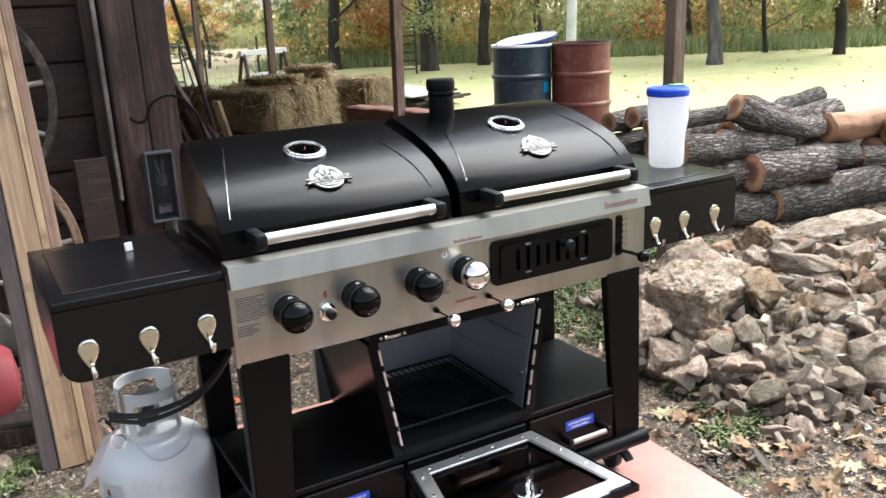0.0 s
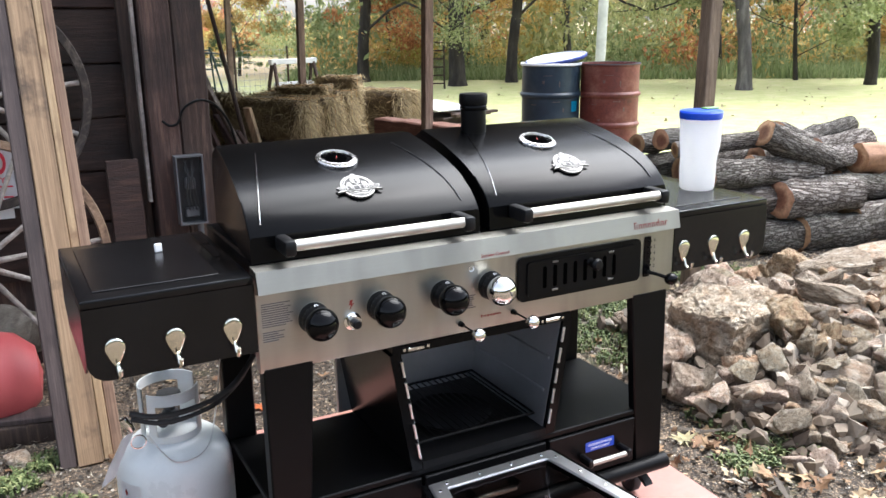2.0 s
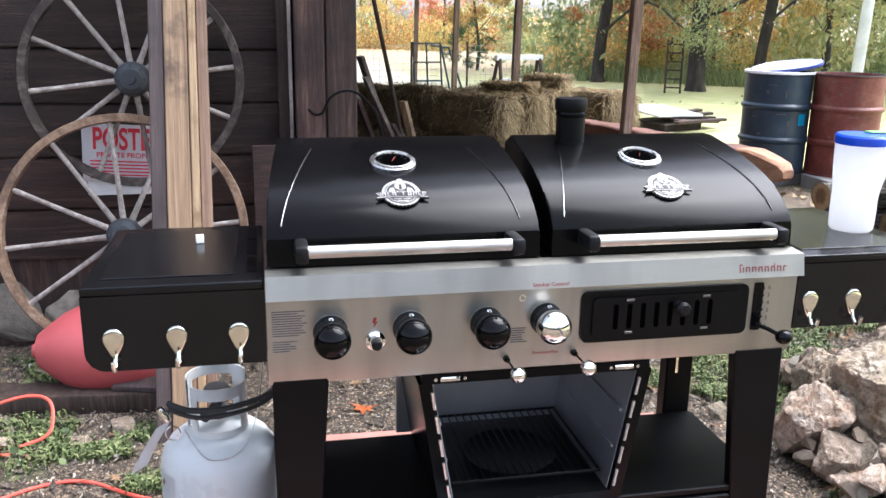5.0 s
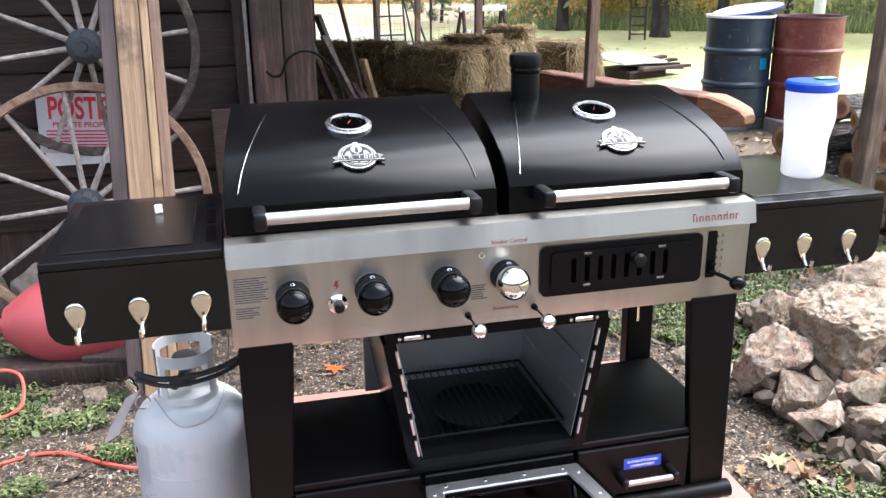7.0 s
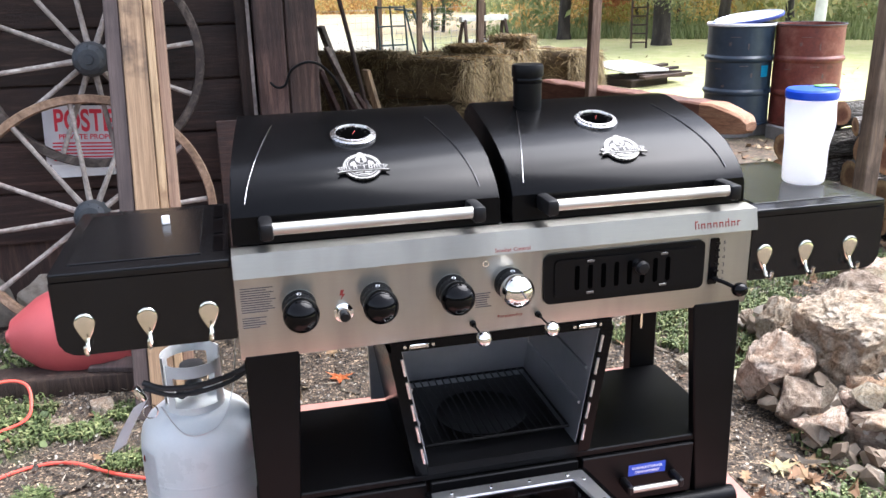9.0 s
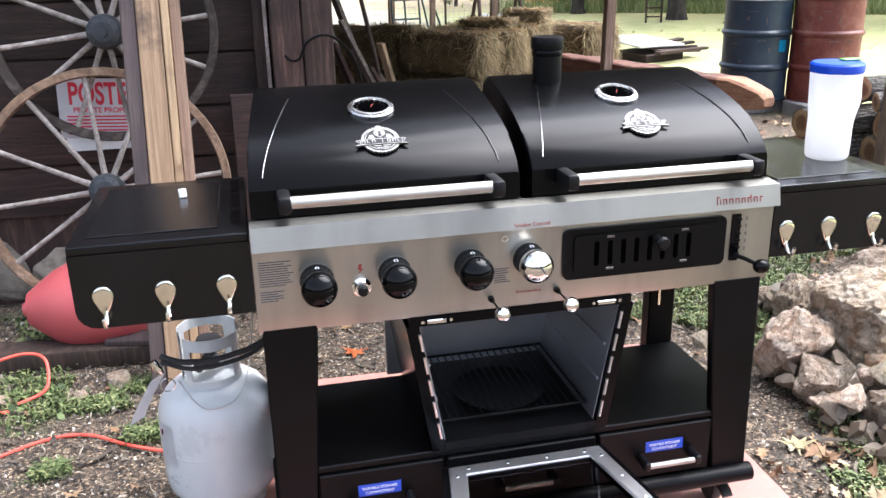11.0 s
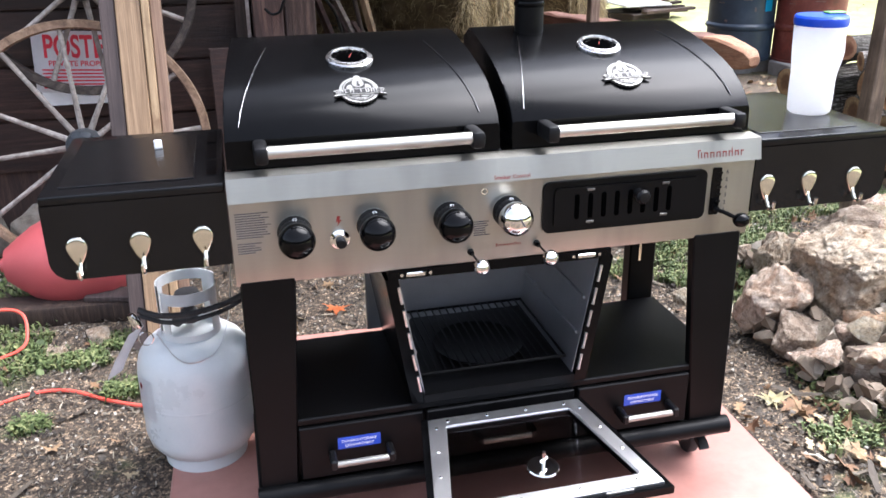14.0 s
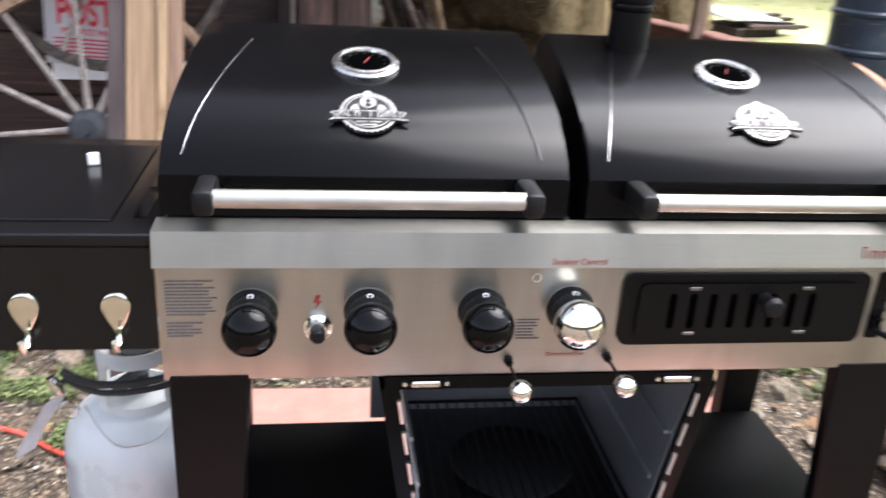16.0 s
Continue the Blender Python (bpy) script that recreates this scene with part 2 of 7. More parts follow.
RED_PLASTIC = material("faded_red_plastic", (0.42, 0.07, 0.075), (0.5, 0.1, 0.1), 4, (0.4, 0.6), 0, 0.05, 80)
CORD = material("orange_cord", (0.74, 0.085, 0.055), (0.82, 0.12, 0.08), 10, (0.4, 0.5))
BARN = wood("weathered_barn_siding", (0.011, 0.0045, 0.0033), (0.034, 0.0155, 0.011), (0.1, 0.053, 0.038), 1.0, (1.2, 14, 14), bump=0.8, spread=0.3)
POST_WOOD = wood("dark_timber_post", (0.014, 0.0068, 0.0048), (0.044, 0.0235, 0.0165), (0.13, 0.08, 0.058), 1.0, bump=0.9, spread=0.2)
SHED_POST = wood("porch_post_wood", (0.1, 0.064, 0.044), (0.22, 0.15, 0.105), (0.37, 0.27, 0.195), 1.0, spread=0.25)
PALE = wood("fresh_sawn_board", (0.09, 0.056, 0.03), (0.25, 0.165, 0.09), (0.4, 0.285, 0.17), 0.8, (26, 0.6, 0.6), spread=0.06, stain=(0.03, 0.02, 0.015), bump=0.3, blot=4.0, blot_from=0.52)
PALE_LIGHT = wood("pale_yellow_board", (0.2, 0.128, 0.07), (0.36, 0.245, 0.14), (0.48, 0.35, 0.21), 0.8, (26, 0.6, 0.6), spread=0.06, stain=(0.16, 0.09, 0.05), bump=0.25, blot=6.0)
BROWN_BOARD = wood("brown_sawn_board", (0.1, 0.062, 0.038), (0.21, 0.135, 0.085), (0.32, 0.22, 0.145), 0.8, (26, 0.6, 0.6), spread=0.06, bump=0.25)
GREY_BOARD = wood("purple_grey_board", (0.035, 0.023, 0.022), (0.068, 0.047, 0.044), (0.125, 0.09, 0.084), 1.0, (24, 0.7, 0.7), spread=0.1)
SPOKE_WOOD = wood("bleached_spoke_wood", (0.15, 0.125, 0.108), (0.34, 0.3, 0.265), (0.52, 0.475, 0.43), 1.2, (6, 6, 6), spread=0.2)
WHEEL_WOOD = wood("grey_wheel_wood", (0.045, 0.036, 0.03), (0.15, 0.122, 0.1), (0.34, 0.295, 0.25), 1.2, (6, 6, 6), spread=0.2)
WHEEL_DARK = wood("dark_wheel_rim_wood", (0.014, 0.01, 0.008), (0.05, 0.037, 0.03), (0.2, 0.165, 0.135), 1.2, (6, 6, 6), spread=0.2)
WHEEL_TAN = wood("tan_wheel_wood", (0.08, 0.05, 0.03), (0.22, 0.145, 0.085), (0.38, 0.28, 0.19), 1.2, (6, 6, 6), spread=0.2)
IRON = material("rusty_iron", (0.05, 0.06, 0.07), (0.1, 0.105, 0.11), 12, (0.55, 0.8), 0.6, 0.4, 120)
CEDAR = wood("red_cedar_beam", (0.09, 0.035, 0.024), (0.16, 0.065, 0.043), (0.25, 0.12, 0.08), 1.0, (14, 1.5, 14), spread=0)


def island(name, stops, rough=0.8):
    ma, nt, bs = nodes_of(name)
    ge = nt.nodes.new("ShaderNodeNewGeometry")
    col = ramp(nt, ge.outputs["Random Per Island"], stops)
    n2 = noise_tex(nt, tex_coords(nt), 60, 3)
    nt.links.new(mix(nt, col, ramp(nt, n2, [(0.3, (0.6, 0.6, 0.6)), (0.7, (1, 1, 1))]), 0.6, "MULTIPLY"), bs.inputs["Base Color"])
    bs.inputs["Roughness"].default_value = rough
    return ma


# ---- ground ----
def ground_material():
    ma, nt, bs = nodes_of("ground_litter_and_grass")
    v = tex_coords(nt)
    sep = nt.nodes.new("ShaderNodeSeparateXYZ")
    nt.links.new(v, sep.inputs[0])
    big, mid, fine, tiny = noise_tex(nt, v, 0.55, 5), noise_tex(nt, v, 3.2, 6), noise_tex(nt, v, 26, 5, 0.7), noise_tex(nt, v, 140, 4, 0.75)
    soil = ramp(nt, fine, [(0.3, (0.043, 0.034, 0.026)), (0.5, (0.084, 0.068, 0.052)), (0.7, (0.145, 0.121, 0.094))])
    for size, stops in ((150.0, [(0.0, (0.35, 0.32, 0.3)), (0.55, (0.85, 0.8, 0.76)), (0.8, (1.7, 1.6, 1.45)), (1.0, (4.2, 4.0, 3.6))]), (60.0, [(0.0, (0.7, 0.68, 0.66)), (0.7, (1.0, 0.98, 0.96)), (1.0, (1.7, 1.65, 1.55))])):
        vo = nt.nodes.new("ShaderNodeTexVoronoi")
        vo.inputs["Scale"].default_value = size
        nt.links.new(v, vo.inputs["Vector"])
        tone = nt.nodes.new("ShaderNodeSeparateColor")
        nt.links.new(vo.outputs["Color"], tone.inputs[0])
        soil = mix(nt, soil, ramp(nt, tone.outputs[0], stops), 1.0, "MULTIPLY")
    soil = mix(nt, soil, ramp(nt, tiny, [(0.36, (0.25, 0.23, 0.21)), (0.5, (0.95, 0.92, 0.89)), (0.64, (1.5, 1.45, 1.4))]), 0.7, "MULTIPLY")
    weeds = ramp(nt, fine, [(0.3, (0.025, 0.045, 0.012)), (0.7, (0.09, 0.14, 0.035))])
    # bare pale yard behind the shed
    yard = nt.nodes.new("ShaderNodeMapRange")
    yard.inputs["From Min"].default_value, yard.inputs["From Max"].default_value = 7.5, 9.5
    nt.links.new(sep.outputs["Y"], yard.inputs["Value"])
    soil = mix(nt, soil, ramp(nt, fine, [(0.3, (0.26, 0.23, 0.17)), (0.7, (0.44, 0.4, 0.31))]), yard.outputs["Result"])
    near = mix(nt, soil, weeds, ramp(nt, mid, [(0.58, (0, 0, 0)), (0.72, (0.6, 0.6, 0.6))]))
    lawn = ramp(nt, mid, [(0.25, (0.36, 0.39, 0.16)), (0.5, (0.47, 0.475, 0.23)), (0.75, (0.55, 0.5, 0.31))])
    lawn = mix(nt, lawn, ramp(nt, fine, [(0.3, (0.6, 0.6, 0.55)), (0.7, (1.1, 1.1, 1.0))]), 0.7, "MULTIPLY")
    # the mown field begins past the log pile and the open side of the shed
    ma1 = nt.nodes.new("ShaderNodeMath"); ma1.operation = "MULTIPLY_ADD"
    nt.links.new(sep.outputs["Y"], ma1.inputs[0]); ma1.inputs[1].default_value = 0.1
    nt.links.new(sep.outputs["X"], ma1.inputs[2])
    ma2 = nt.nodes.new("ShaderNodeMath"); ma2.operation = "MULTIPLY_ADD"
    nt.links.new(big, ma2.inputs[0]); ma2.inputs[1].default_value = 3.0
    nt.links.new(ma1.outputs[0], ma2.inputs[2])
    edge = nt.nodes.new("ShaderNodeMapRange")
    edge.inputs["From Min"].default_value, edge.inputs["From Max"].default_value = 5.9, 7.2
    nt.links.new(ma2.outputs[0], edge.inputs["Value"])
    # leaf litter under the wood
    wd = nt.nodes.new("ShaderNodeMath"); wd.operation = "MULTIPLY_ADD"
    nt.links.new(sep.outputs["Y"], wd.inputs[0]); wd.inputs[1].default_value = 1.72
    nt.links.new(sep.outputs["X"], wd.inputs[2])
    wd2 = nt.nodes.new("ShaderNodeMath"); wd2.operation = "MULTIPLY_ADD"
    nt.links.new(mid, wd2.inputs[0]); wd2.inputs[1].default_value = 4.0
    nt.links.new(wd.outputs[0], wd2.inputs[2])
    wood_edge = nt.nodes.new("ShaderNodeMapRange")
    wood_edge.inputs["From Min"].default_value, wood_edge.inputs["From Max"].default_value = 36.0, 46.0
    nt.links.new(wd2.outputs[0], wood_edge.inputs["Value"])
    litter = ramp(nt, fine, [(0.3, (0.14, 0.11, 0.06)), (0.5, (0.27, 0.21, 0.115)), (0.7, (0.42, 0.31, 0.17))])
    field = mix(nt, lawn, litter, wood_edge.outputs["Result"])
    nt.links.new(mix(nt, near, field, edge.outputs["Result"]), bs.inputs["Base Color"])
    bs.inputs["Roughness"].default_value = 0.92
    bumped(nt, bs, mix(nt, fine, tiny, 0.6), 0.8, 0.008)
    return ma


def ground_z(x, y):
    return 0.012 * noise.noise(Vector((x * 0.9, y * 0.9, 3.0))) + 0.008 * noise.noise(Vector((x * 3.1, y * 3.1, 8.0)))


bm = B()
xs = [-220, -90, -40, -16, -8, -5] + [-4 + 0.2 * i for i in range(56)] + [8, 10, 13, 18, 28, 45, 90, 220]
ys = [-220, -90, -30, -10, -5] + [-2.6 + 0.2 * i for i in range(60)] + [10, 12, 15, 20, 30, 45, 90, 220]
grid = [[bm.verts.new((x, y, ground_z(x, y))) for x in xs] for y in ys]
for j in range(len(ys) - 1):
    for i in range(len(xs) - 1):
        bm.faces.new((grid[j][i], grid[j][i + 1], grid[j + 1][i + 1], grid[j + 1][i]))
solo("ground", bm, ground_material(), "dirt and gravel yard with fallen leaves, weeds and mown grass field", "ground", kind="structure", angle=80)

# unseen far woods, added behind the camera to close the place and darken reflections
UNSEEN_WOOD = material("unseen_backdrop_green", (0.035, 0.04, 0.018), (0.085, 0.09, 0.04), 0.5, (0.9, 1.0), 0, 0.5, 2.5, c=(0.15, 0.12, 0.05), dist=0.3)
bm = B()
low, top = [], []
for k in range(121):
    a = radians(150 + 210 * k / 120)
    rr_ = 24 + 2.0 * noise.noise(Vector((k * 0.31, 4.0, 0)))
    x, y = rr_ * math.cos(a), rr_ * math.sin(a)
    low.append(bm.verts.new((x, y, -0.1)))
    top.append(bm.verts.new((x, y, 5.0 + 2.0 * noise.noise(Vector((k * 0.23, 9.0, 0))) + 1.2 * noise.noise(Vector((k * 0.9, 2.0, 0))))))
for k in range(120):
    bm.faces.new((low[k], low[k + 1], top[k + 1], top[k]))
bmesh.ops.solidify(bm, geom=bm.faces[:], thickness=0.5)
solo("backdrop", bm, UNSEEN_WOOD, "unseen wooded backdrop added to close the yard and darken reflections", "woods", kind="structure")

# ---- barn wall and shed ----
WALL_Y = 2.16
barn = thing("wall_barn", "dark weathered wooden barn wall on a stone footing", "wall", (0, 0, 0), kind="structure")
bm = box(B(), -6.0, -0.3, WALL_Y + 0.03, WALL_Y + 0.13, 0.0, 4.2)
part("backing", bm, POST_WOOD, barn)
bm = box(B(), -0.3, -0.2, WALL_Y + 0.05, 16.0, 0.0, 4.2)
part("side_wall", bm, POST_WOOD, barn, "dark wooden barn side wall under the lean-to")
z = 0.392
row = 0
rng = random.Random(5)
while z < 3.6:
    hgt = 0.222 + rng.uniform(-0.004, 0.004)
    x = -5.8
    while x < -0.48:
        x1 = min(x + (5.4 if row % 2 else 3.3), -0.47)
        bm = B()
        prism(bm, [(WALL_Y + 0.03, z), (WALL_Y + 0.011, z + 0.003), (WALL_Y + 0.009, z + 0.012), (WALL_Y + 0.015, z + hgt - 0.01), (WALL_Y + 0.03, z + hgt - 0.003)], "x", x, x1 - 0.004)
        part("siding_board", bm, BARN, barn)
        x = x1
    z += hgt
    row += 1
STONE_FOOT = material("footing_stone", (0.16, 0.13, 0.1), (0.3, 0.26, 0.21), 5, (0.8, 0.95), 0, 0.8, 30, c=(0.38, 0.34, 0.28), spread=0.25, dist=0.02)


def rock_mesh(seed, flat=0.75, n=16, rough=0.07):
    r = random.Random(seed)
    bm = B()
    for _ in range(n):
        v = Vector((r.gauss(0, 1), r.gauss(0, 1), r.gauss(0, 1))).normalized()
        k = r.uniform(0.8, 0.95) / max(abs(v.x), abs(v.y), abs(v.z)) ** 0.6
        bm.verts.new((v.x * k, v.y * k * r.uniform(0.8, 1.0), v.z * k * flat))
    h = bmesh.ops.convex_hull(bm, input=bm.verts[:])
    bmesh.ops.delete(bm, geom=list({g for g in h["geom_interior"] + h["geom_unused"] if isinstance(g, bmesh.types.BMVert)}), context="VERTS")
    bmesh.ops.bevel(bm, geom=bm.edges[:], offset=0.035, segments=1, affect="EDGES")
    bmesh.ops.triangulate(bm, faces=bm.faces[:])
    bmesh.ops.subdivide_edges(bm, edges=[e for e in bm.edges if e.calc_length() > 0.3], cuts=1, use_grid_fill=True)
    bmesh.ops.triangulate(bm, faces=bm.faces[:])
    for v in bm.verts:
        v.co += v.co.normalized() * (rough * noise.noise(v.co * 2.3 + Vector((seed, 0, 0))) + 0.05 * noise.noise(v.co * 5.1 + Vector((0, seed, 0))))
    return finish(bm, 24)


ROCKS = [rock_mesh(s, 0.55 + 0.35 * ((s * 37) % 10) / 10) for s in range(16)]
for i in range(16):
    me = ROCKS[(i * 5) % 16]
    if not me.materials:
        me.materials.append(None)
    ob = new("footing_stone", me)
    ob.parent = barn
    ob.material_slots[0].link = "OBJECT"
    ob.material_slots[0].material = STONE_FOOT
    ob.matrix_basis = pose(-5.0 + 0.3 * i, WALL_Y + 0.0 + 0.03 * (i % 3), 0.14 + 0.02 * (i % 2), rng.uniform(-8, 8), 0, rng.uniform(-15, 15)) @ Matrix.Diagonal((0.19, 0.13, 0.2, 1))

corner = thing("corner_post", "dark rough-sawn barn corner post with pale trim edge", "post", (0, 0, 0), kind="structure")
part("post_board", box(B(), -0.45, -0.325, 2.02, 2.2, 0.0, 3.6, 0.006), POST_WOOD, corner)
part("post_board", box(B(), -0.32, -0.19, 2.035, 2.2, 0.0, 3.6, 0.006), POST_WOOD, corner)
part("trim_board", box(B(), -0.52, -0.462, 2.1, WALL_Y - 0.006, 0.3, 3.6, 0.003), POST_WOOD, corner)
part("trim_strip", box(B(), -0.475, -0.4615, 2.055, 2.0985, 0.7, 3.6), SPOKE_WOOD, corner, "narrow pale weathered trim strip")

# lean-to shed: a row of posts, the eave beam and the roof
SHED_X = 2.19
for x, y in ((2.245, 1.57), (2.225, 4.68), (2.2, 7.75), (SHED_X, 10.85), (SHED_X, 14.2)):
    bm = box(B(), x - 0.038, x + 0.038, y - 0.04, y + 0.04, -0.02, 1.92, 0.005)
    for v in bm.verts:
        v.co.x += 0.02 * (v.co.z - 0.95)
    solo("porch_post", bm, SHED_POST, "square weathered wooden post of the open shed", "post", "shed posts", "structure")
solo("eave_beam", box(B(), SHED_X - 0.05, SHED_X + 0.11, 1.2, 15.0, 1.921, 2.1, 0.006), SHED_POST, "weathered wooden eave beam on the shed posts", "beam", kind="structure")
bm = B()
prism(bm, [(-0.19, 3.1), (SHED_X + 0.35, 2.06), (SHED_X + 0.35, 2.1), (-0.19, 3.14)], "y", 1.75, 15.2)
ROOF_TIN = material("rusty_roof_tin", (0.1, 0.075, 0.06), (0.2, 0.17, 0.15), 3, (0.5, 0.7), 0.4, 0.2, 40)
solo("shed_roof", bm, ROOF_TIN, "lean-to shed roof over the hay", "roof", kind="structure")


# ---- grill ----
grill = thing("combination_grill", "black and stainless barbecue grill with two hoods and open oven", "grill", (0, 0, 0.03))
GZ = Matrix.Translation((0, 0, -0.03))  # parts below are given from the yard's level


def gp(name, bm, ma, label="", parent=None, angle=35.0):
    bmesh.ops.transform(bm, matrix=GZ, verts=bm.verts)
    return part(name, bm, ma, parent or grill, label, angle)


def gtext(name, text, size, ma, x, y, z, parent, depth=0.0004, spacing=1.0, tilt=0.0):
    me = letters(text, size, ma, GZ @ pose(x, y, z, 90 + tilt, 0, 0), depth, spacing)
    return part(name, me, ma, parent)


HOOD = [(0.03, 0.94), (0.034, 0.997), (0.05, 1.02), (0.075, 1.043), (0.11, 1.065), (0.15, 1.083), (0.2, 1.101), (0.26, 1.118), (0.33, 1.134), (0.40, 1.147), (0.425, 1.148), (0.47, 1.125), (0.48, 1.09), (0.482, 0.94)]


def hood_z(y):
    for (a, za), (b, zb) in zip(HOOD, HOOD[1:]):
        if a <= y <= b:
            return za + (zb - za) * (y - a) / (b - a)


BADGE_DARK = material("dark_badge_field", (0.012, 0.012, 0.013), (0.03, 0.03, 0.031), 90, (0.3, 0.45), 1.0, 0.3, 200)


def badge(x0, parent):
    """A cast round badge with a toothed edge and a ribbon, on the hood's slope."""
    yc = 0.11
    slope = math.degrees(math.atan2(hood_z(yc + 0.03) - hood_z(yc - 0.03), 0.06))
    m = pose(x0, yc, hood_z(yc) + 0.004, slope, 0, 0)
    bm = B()
    teeth = []
    for k in range(64):
        a = 2 * math.pi * k / 64
        r = 0.04 + (0.0024 if k % 2 else 0)
        teeth.append((r * math.cos(a), r * math.sin(a)))
    prism(bm, teeth, "z", -0.003, 0.003)
    ribbon = [(-0.057, -0.02), (-0.048, -0.0125), (-0.055, -0.003), (-0.038, 0.001), (0.038, 0.001), (0.055, -0.003), (0.048, -0.0125), (0.057, -0.02), (0.038, -0.017), (-0.038, -0.017)]
    prism(bm, ribbon, "z", 0.0, 0.0056)
    bmesh.ops.transform(bm, matrix=m, verts=bm.verts)
    b = gp("badge", bm, PEWTER, "cast metal badge with toothed edge and ribbon", parent)

    def disc(bm, r, z0, z1, cy=0.0, n=36):
        return prism(bm, [(r * math.cos(2 * math.pi * k / n), cy + r * math.sin(2 * math.pi * k / n)) for k in range(n)], "z", z0, z1)

    bm = disc(B(), 0.0365, 0.0031, 0.0036)
    prism(bm, [(-0.0445, -0.0148), (0.0445, -0.0148), (0.0445, -0.0012), (-0.0445, -0.0012)], "z", 0.0057, 0.0061)
    for q in (-1, 1):
        prism(bm, [(q * 0.0535, -0.0165), (q * 0.047, -0.011), (q * 0.052, -0.0045), (q * 0.0462, -0.0032), (q * 0.0462, -0.0155)], "z", 0.0057, 0.0061)
    bmesh.ops.transform(bm, matrix=m, verts=bm.verts)
    gp("badge_field", bm, BADGE_DARK, "dark grey recessed field", b)
    # raised line work: an inner ring, a plain rounded crest, and short bars for the lettering
    bm = quad_ring(B(), [(0.034 * math.cos(radians(10 * k)), 0.034 * math.sin(radians(10 * k))) for k in range(36)], [(0.0322 * math.cos(radians(10 * k)), 0.0322 * math.sin(radians(10 * k))) for k in range(36)], 0.0036, 0.0046)
    disc(bm, 0.0125, 0.0036, 0.0048, 0.02, 18)
    disc(bm, 0.0075, 0.0036, 0.0056, 0.036, 14)
    for q in (-1, 1):
        disc(bm, 0.0055, 0.0036, 0.0046, 0.011, 12)
        prism(bm, [(q * 0.013, 0.004), (q * 0.027, 0.004), (q * 0.023, 0.013), (q * 0.015, 0.016)], "z", 0.0036, 0.0045)
        box(bm, q * 0.01 - 0.008, q * 0.01 + 0.008, -0.0225, -0.02, 0.0036, 0.0046)
    for k in range(8):
        if k != 3:
            x = -0.0385 + k * 0.011
            box(bm, x - 0.0038, x - 0.0018, -0.013, -0.003, 0.0061, 0.0068)
            if k % 3 != 1:
                box(bm, x - 0.0018, x + 0.0036, -0.005, -0.003, 0.0061, 0.0068)
                box(bm, x + 0.002, x + 0.0038, -0.013, -0.005, 0.0061, 0.0068)
            if k % 2:
                box(bm, x - 0.0018, x + 0.002, -0.013, -0.0112, 0.0061, 0.0068)
    box(bm, -0.012, 0.012, -0.029, -0.0265, 0.0036, 0.0046)
    bmesh.ops.transform(bm, matrix=m, verts=bm.verts)
    gp("badge_relief", bm, PEWTER, "raised metal relief", b)
    bm = disc(B(), 0.0035, 0.0049, 0.0053, 0.022, 10)
    disc(bm, 0.0042, 0.0049, 0.0053, 0.0135, 10)
    bmesh.ops.transform(bm, matrix=m, verts=bm.verts)
    gp("relief_hollow", bm, BADGE_DARK, "", b)


def bm_at(bm, m):
    bmesh.ops.transform(bm, matrix=m, verts=bm.verts)
    return bm


RING_CHROME = material("satin_chrome_ring", (0.5, 0.49, 0.48), (0.68, 0.67, 0.65), 30, (0.2, 0.34), 1.0)


def gauge(x0, parent):
    yc = 0.245
    slope = math.degrees(math.atan2(hood_z(yc + 0.03) - hood_z(yc - 0.03), 0.06))
    m = pose(x0, yc, hood_z(yc) - 0.002, slope, 0, 0)
    bm = lathe(B(), [(0.053, 0.0), (0.053, 0.007), (0.051, 0.009), (0.047, 0.0095), (0.0465, 0.0125), (0.041, 0.013), (0.0395, 0.011), (0.039, 0.006)], 40)
    bmesh.ops.transform(bm, matrix=m, verts=bm.verts)
    g = gp("thermometer", bm, RING_CHROME, "round chrome lid thermometer", parent)
    bm = lathe(B(), [(0, 0.0075), (0.0405, 0.0075), (0.0405, 0.003), (0, 0.003)], 32)
    bmesh.ops.transform(bm, matrix=m, verts=bm.verts)
    d = gp("dial", bm, SHADE_DIAL_BLACK, "black dial face", g)
    bm = box(B(), -0.0006, 0.0006, -0.004, 0.016, 0.0078, 0.0095, m=pose(0, 0, 0, 0, 0, -25))
    gp("needle", bm_at(bm, m), RED_MARK, "red needle", g)
    bm = B()
    for k in range(-5, 6):
        a = math.radians(90 + k * 25)
        box(bm, -0.0007, 0.0007, 0.028, 0.034, 0.0077, 0.0082, m=pose(0, 0, 0, 0, 0, math.degrees(a) - 90))
    bmesh.ops.transform(bm, matrix=m, verts=bm.verts)
    gp("dial_ticks", bm, PLASTIC, "faint dial ticks", g)


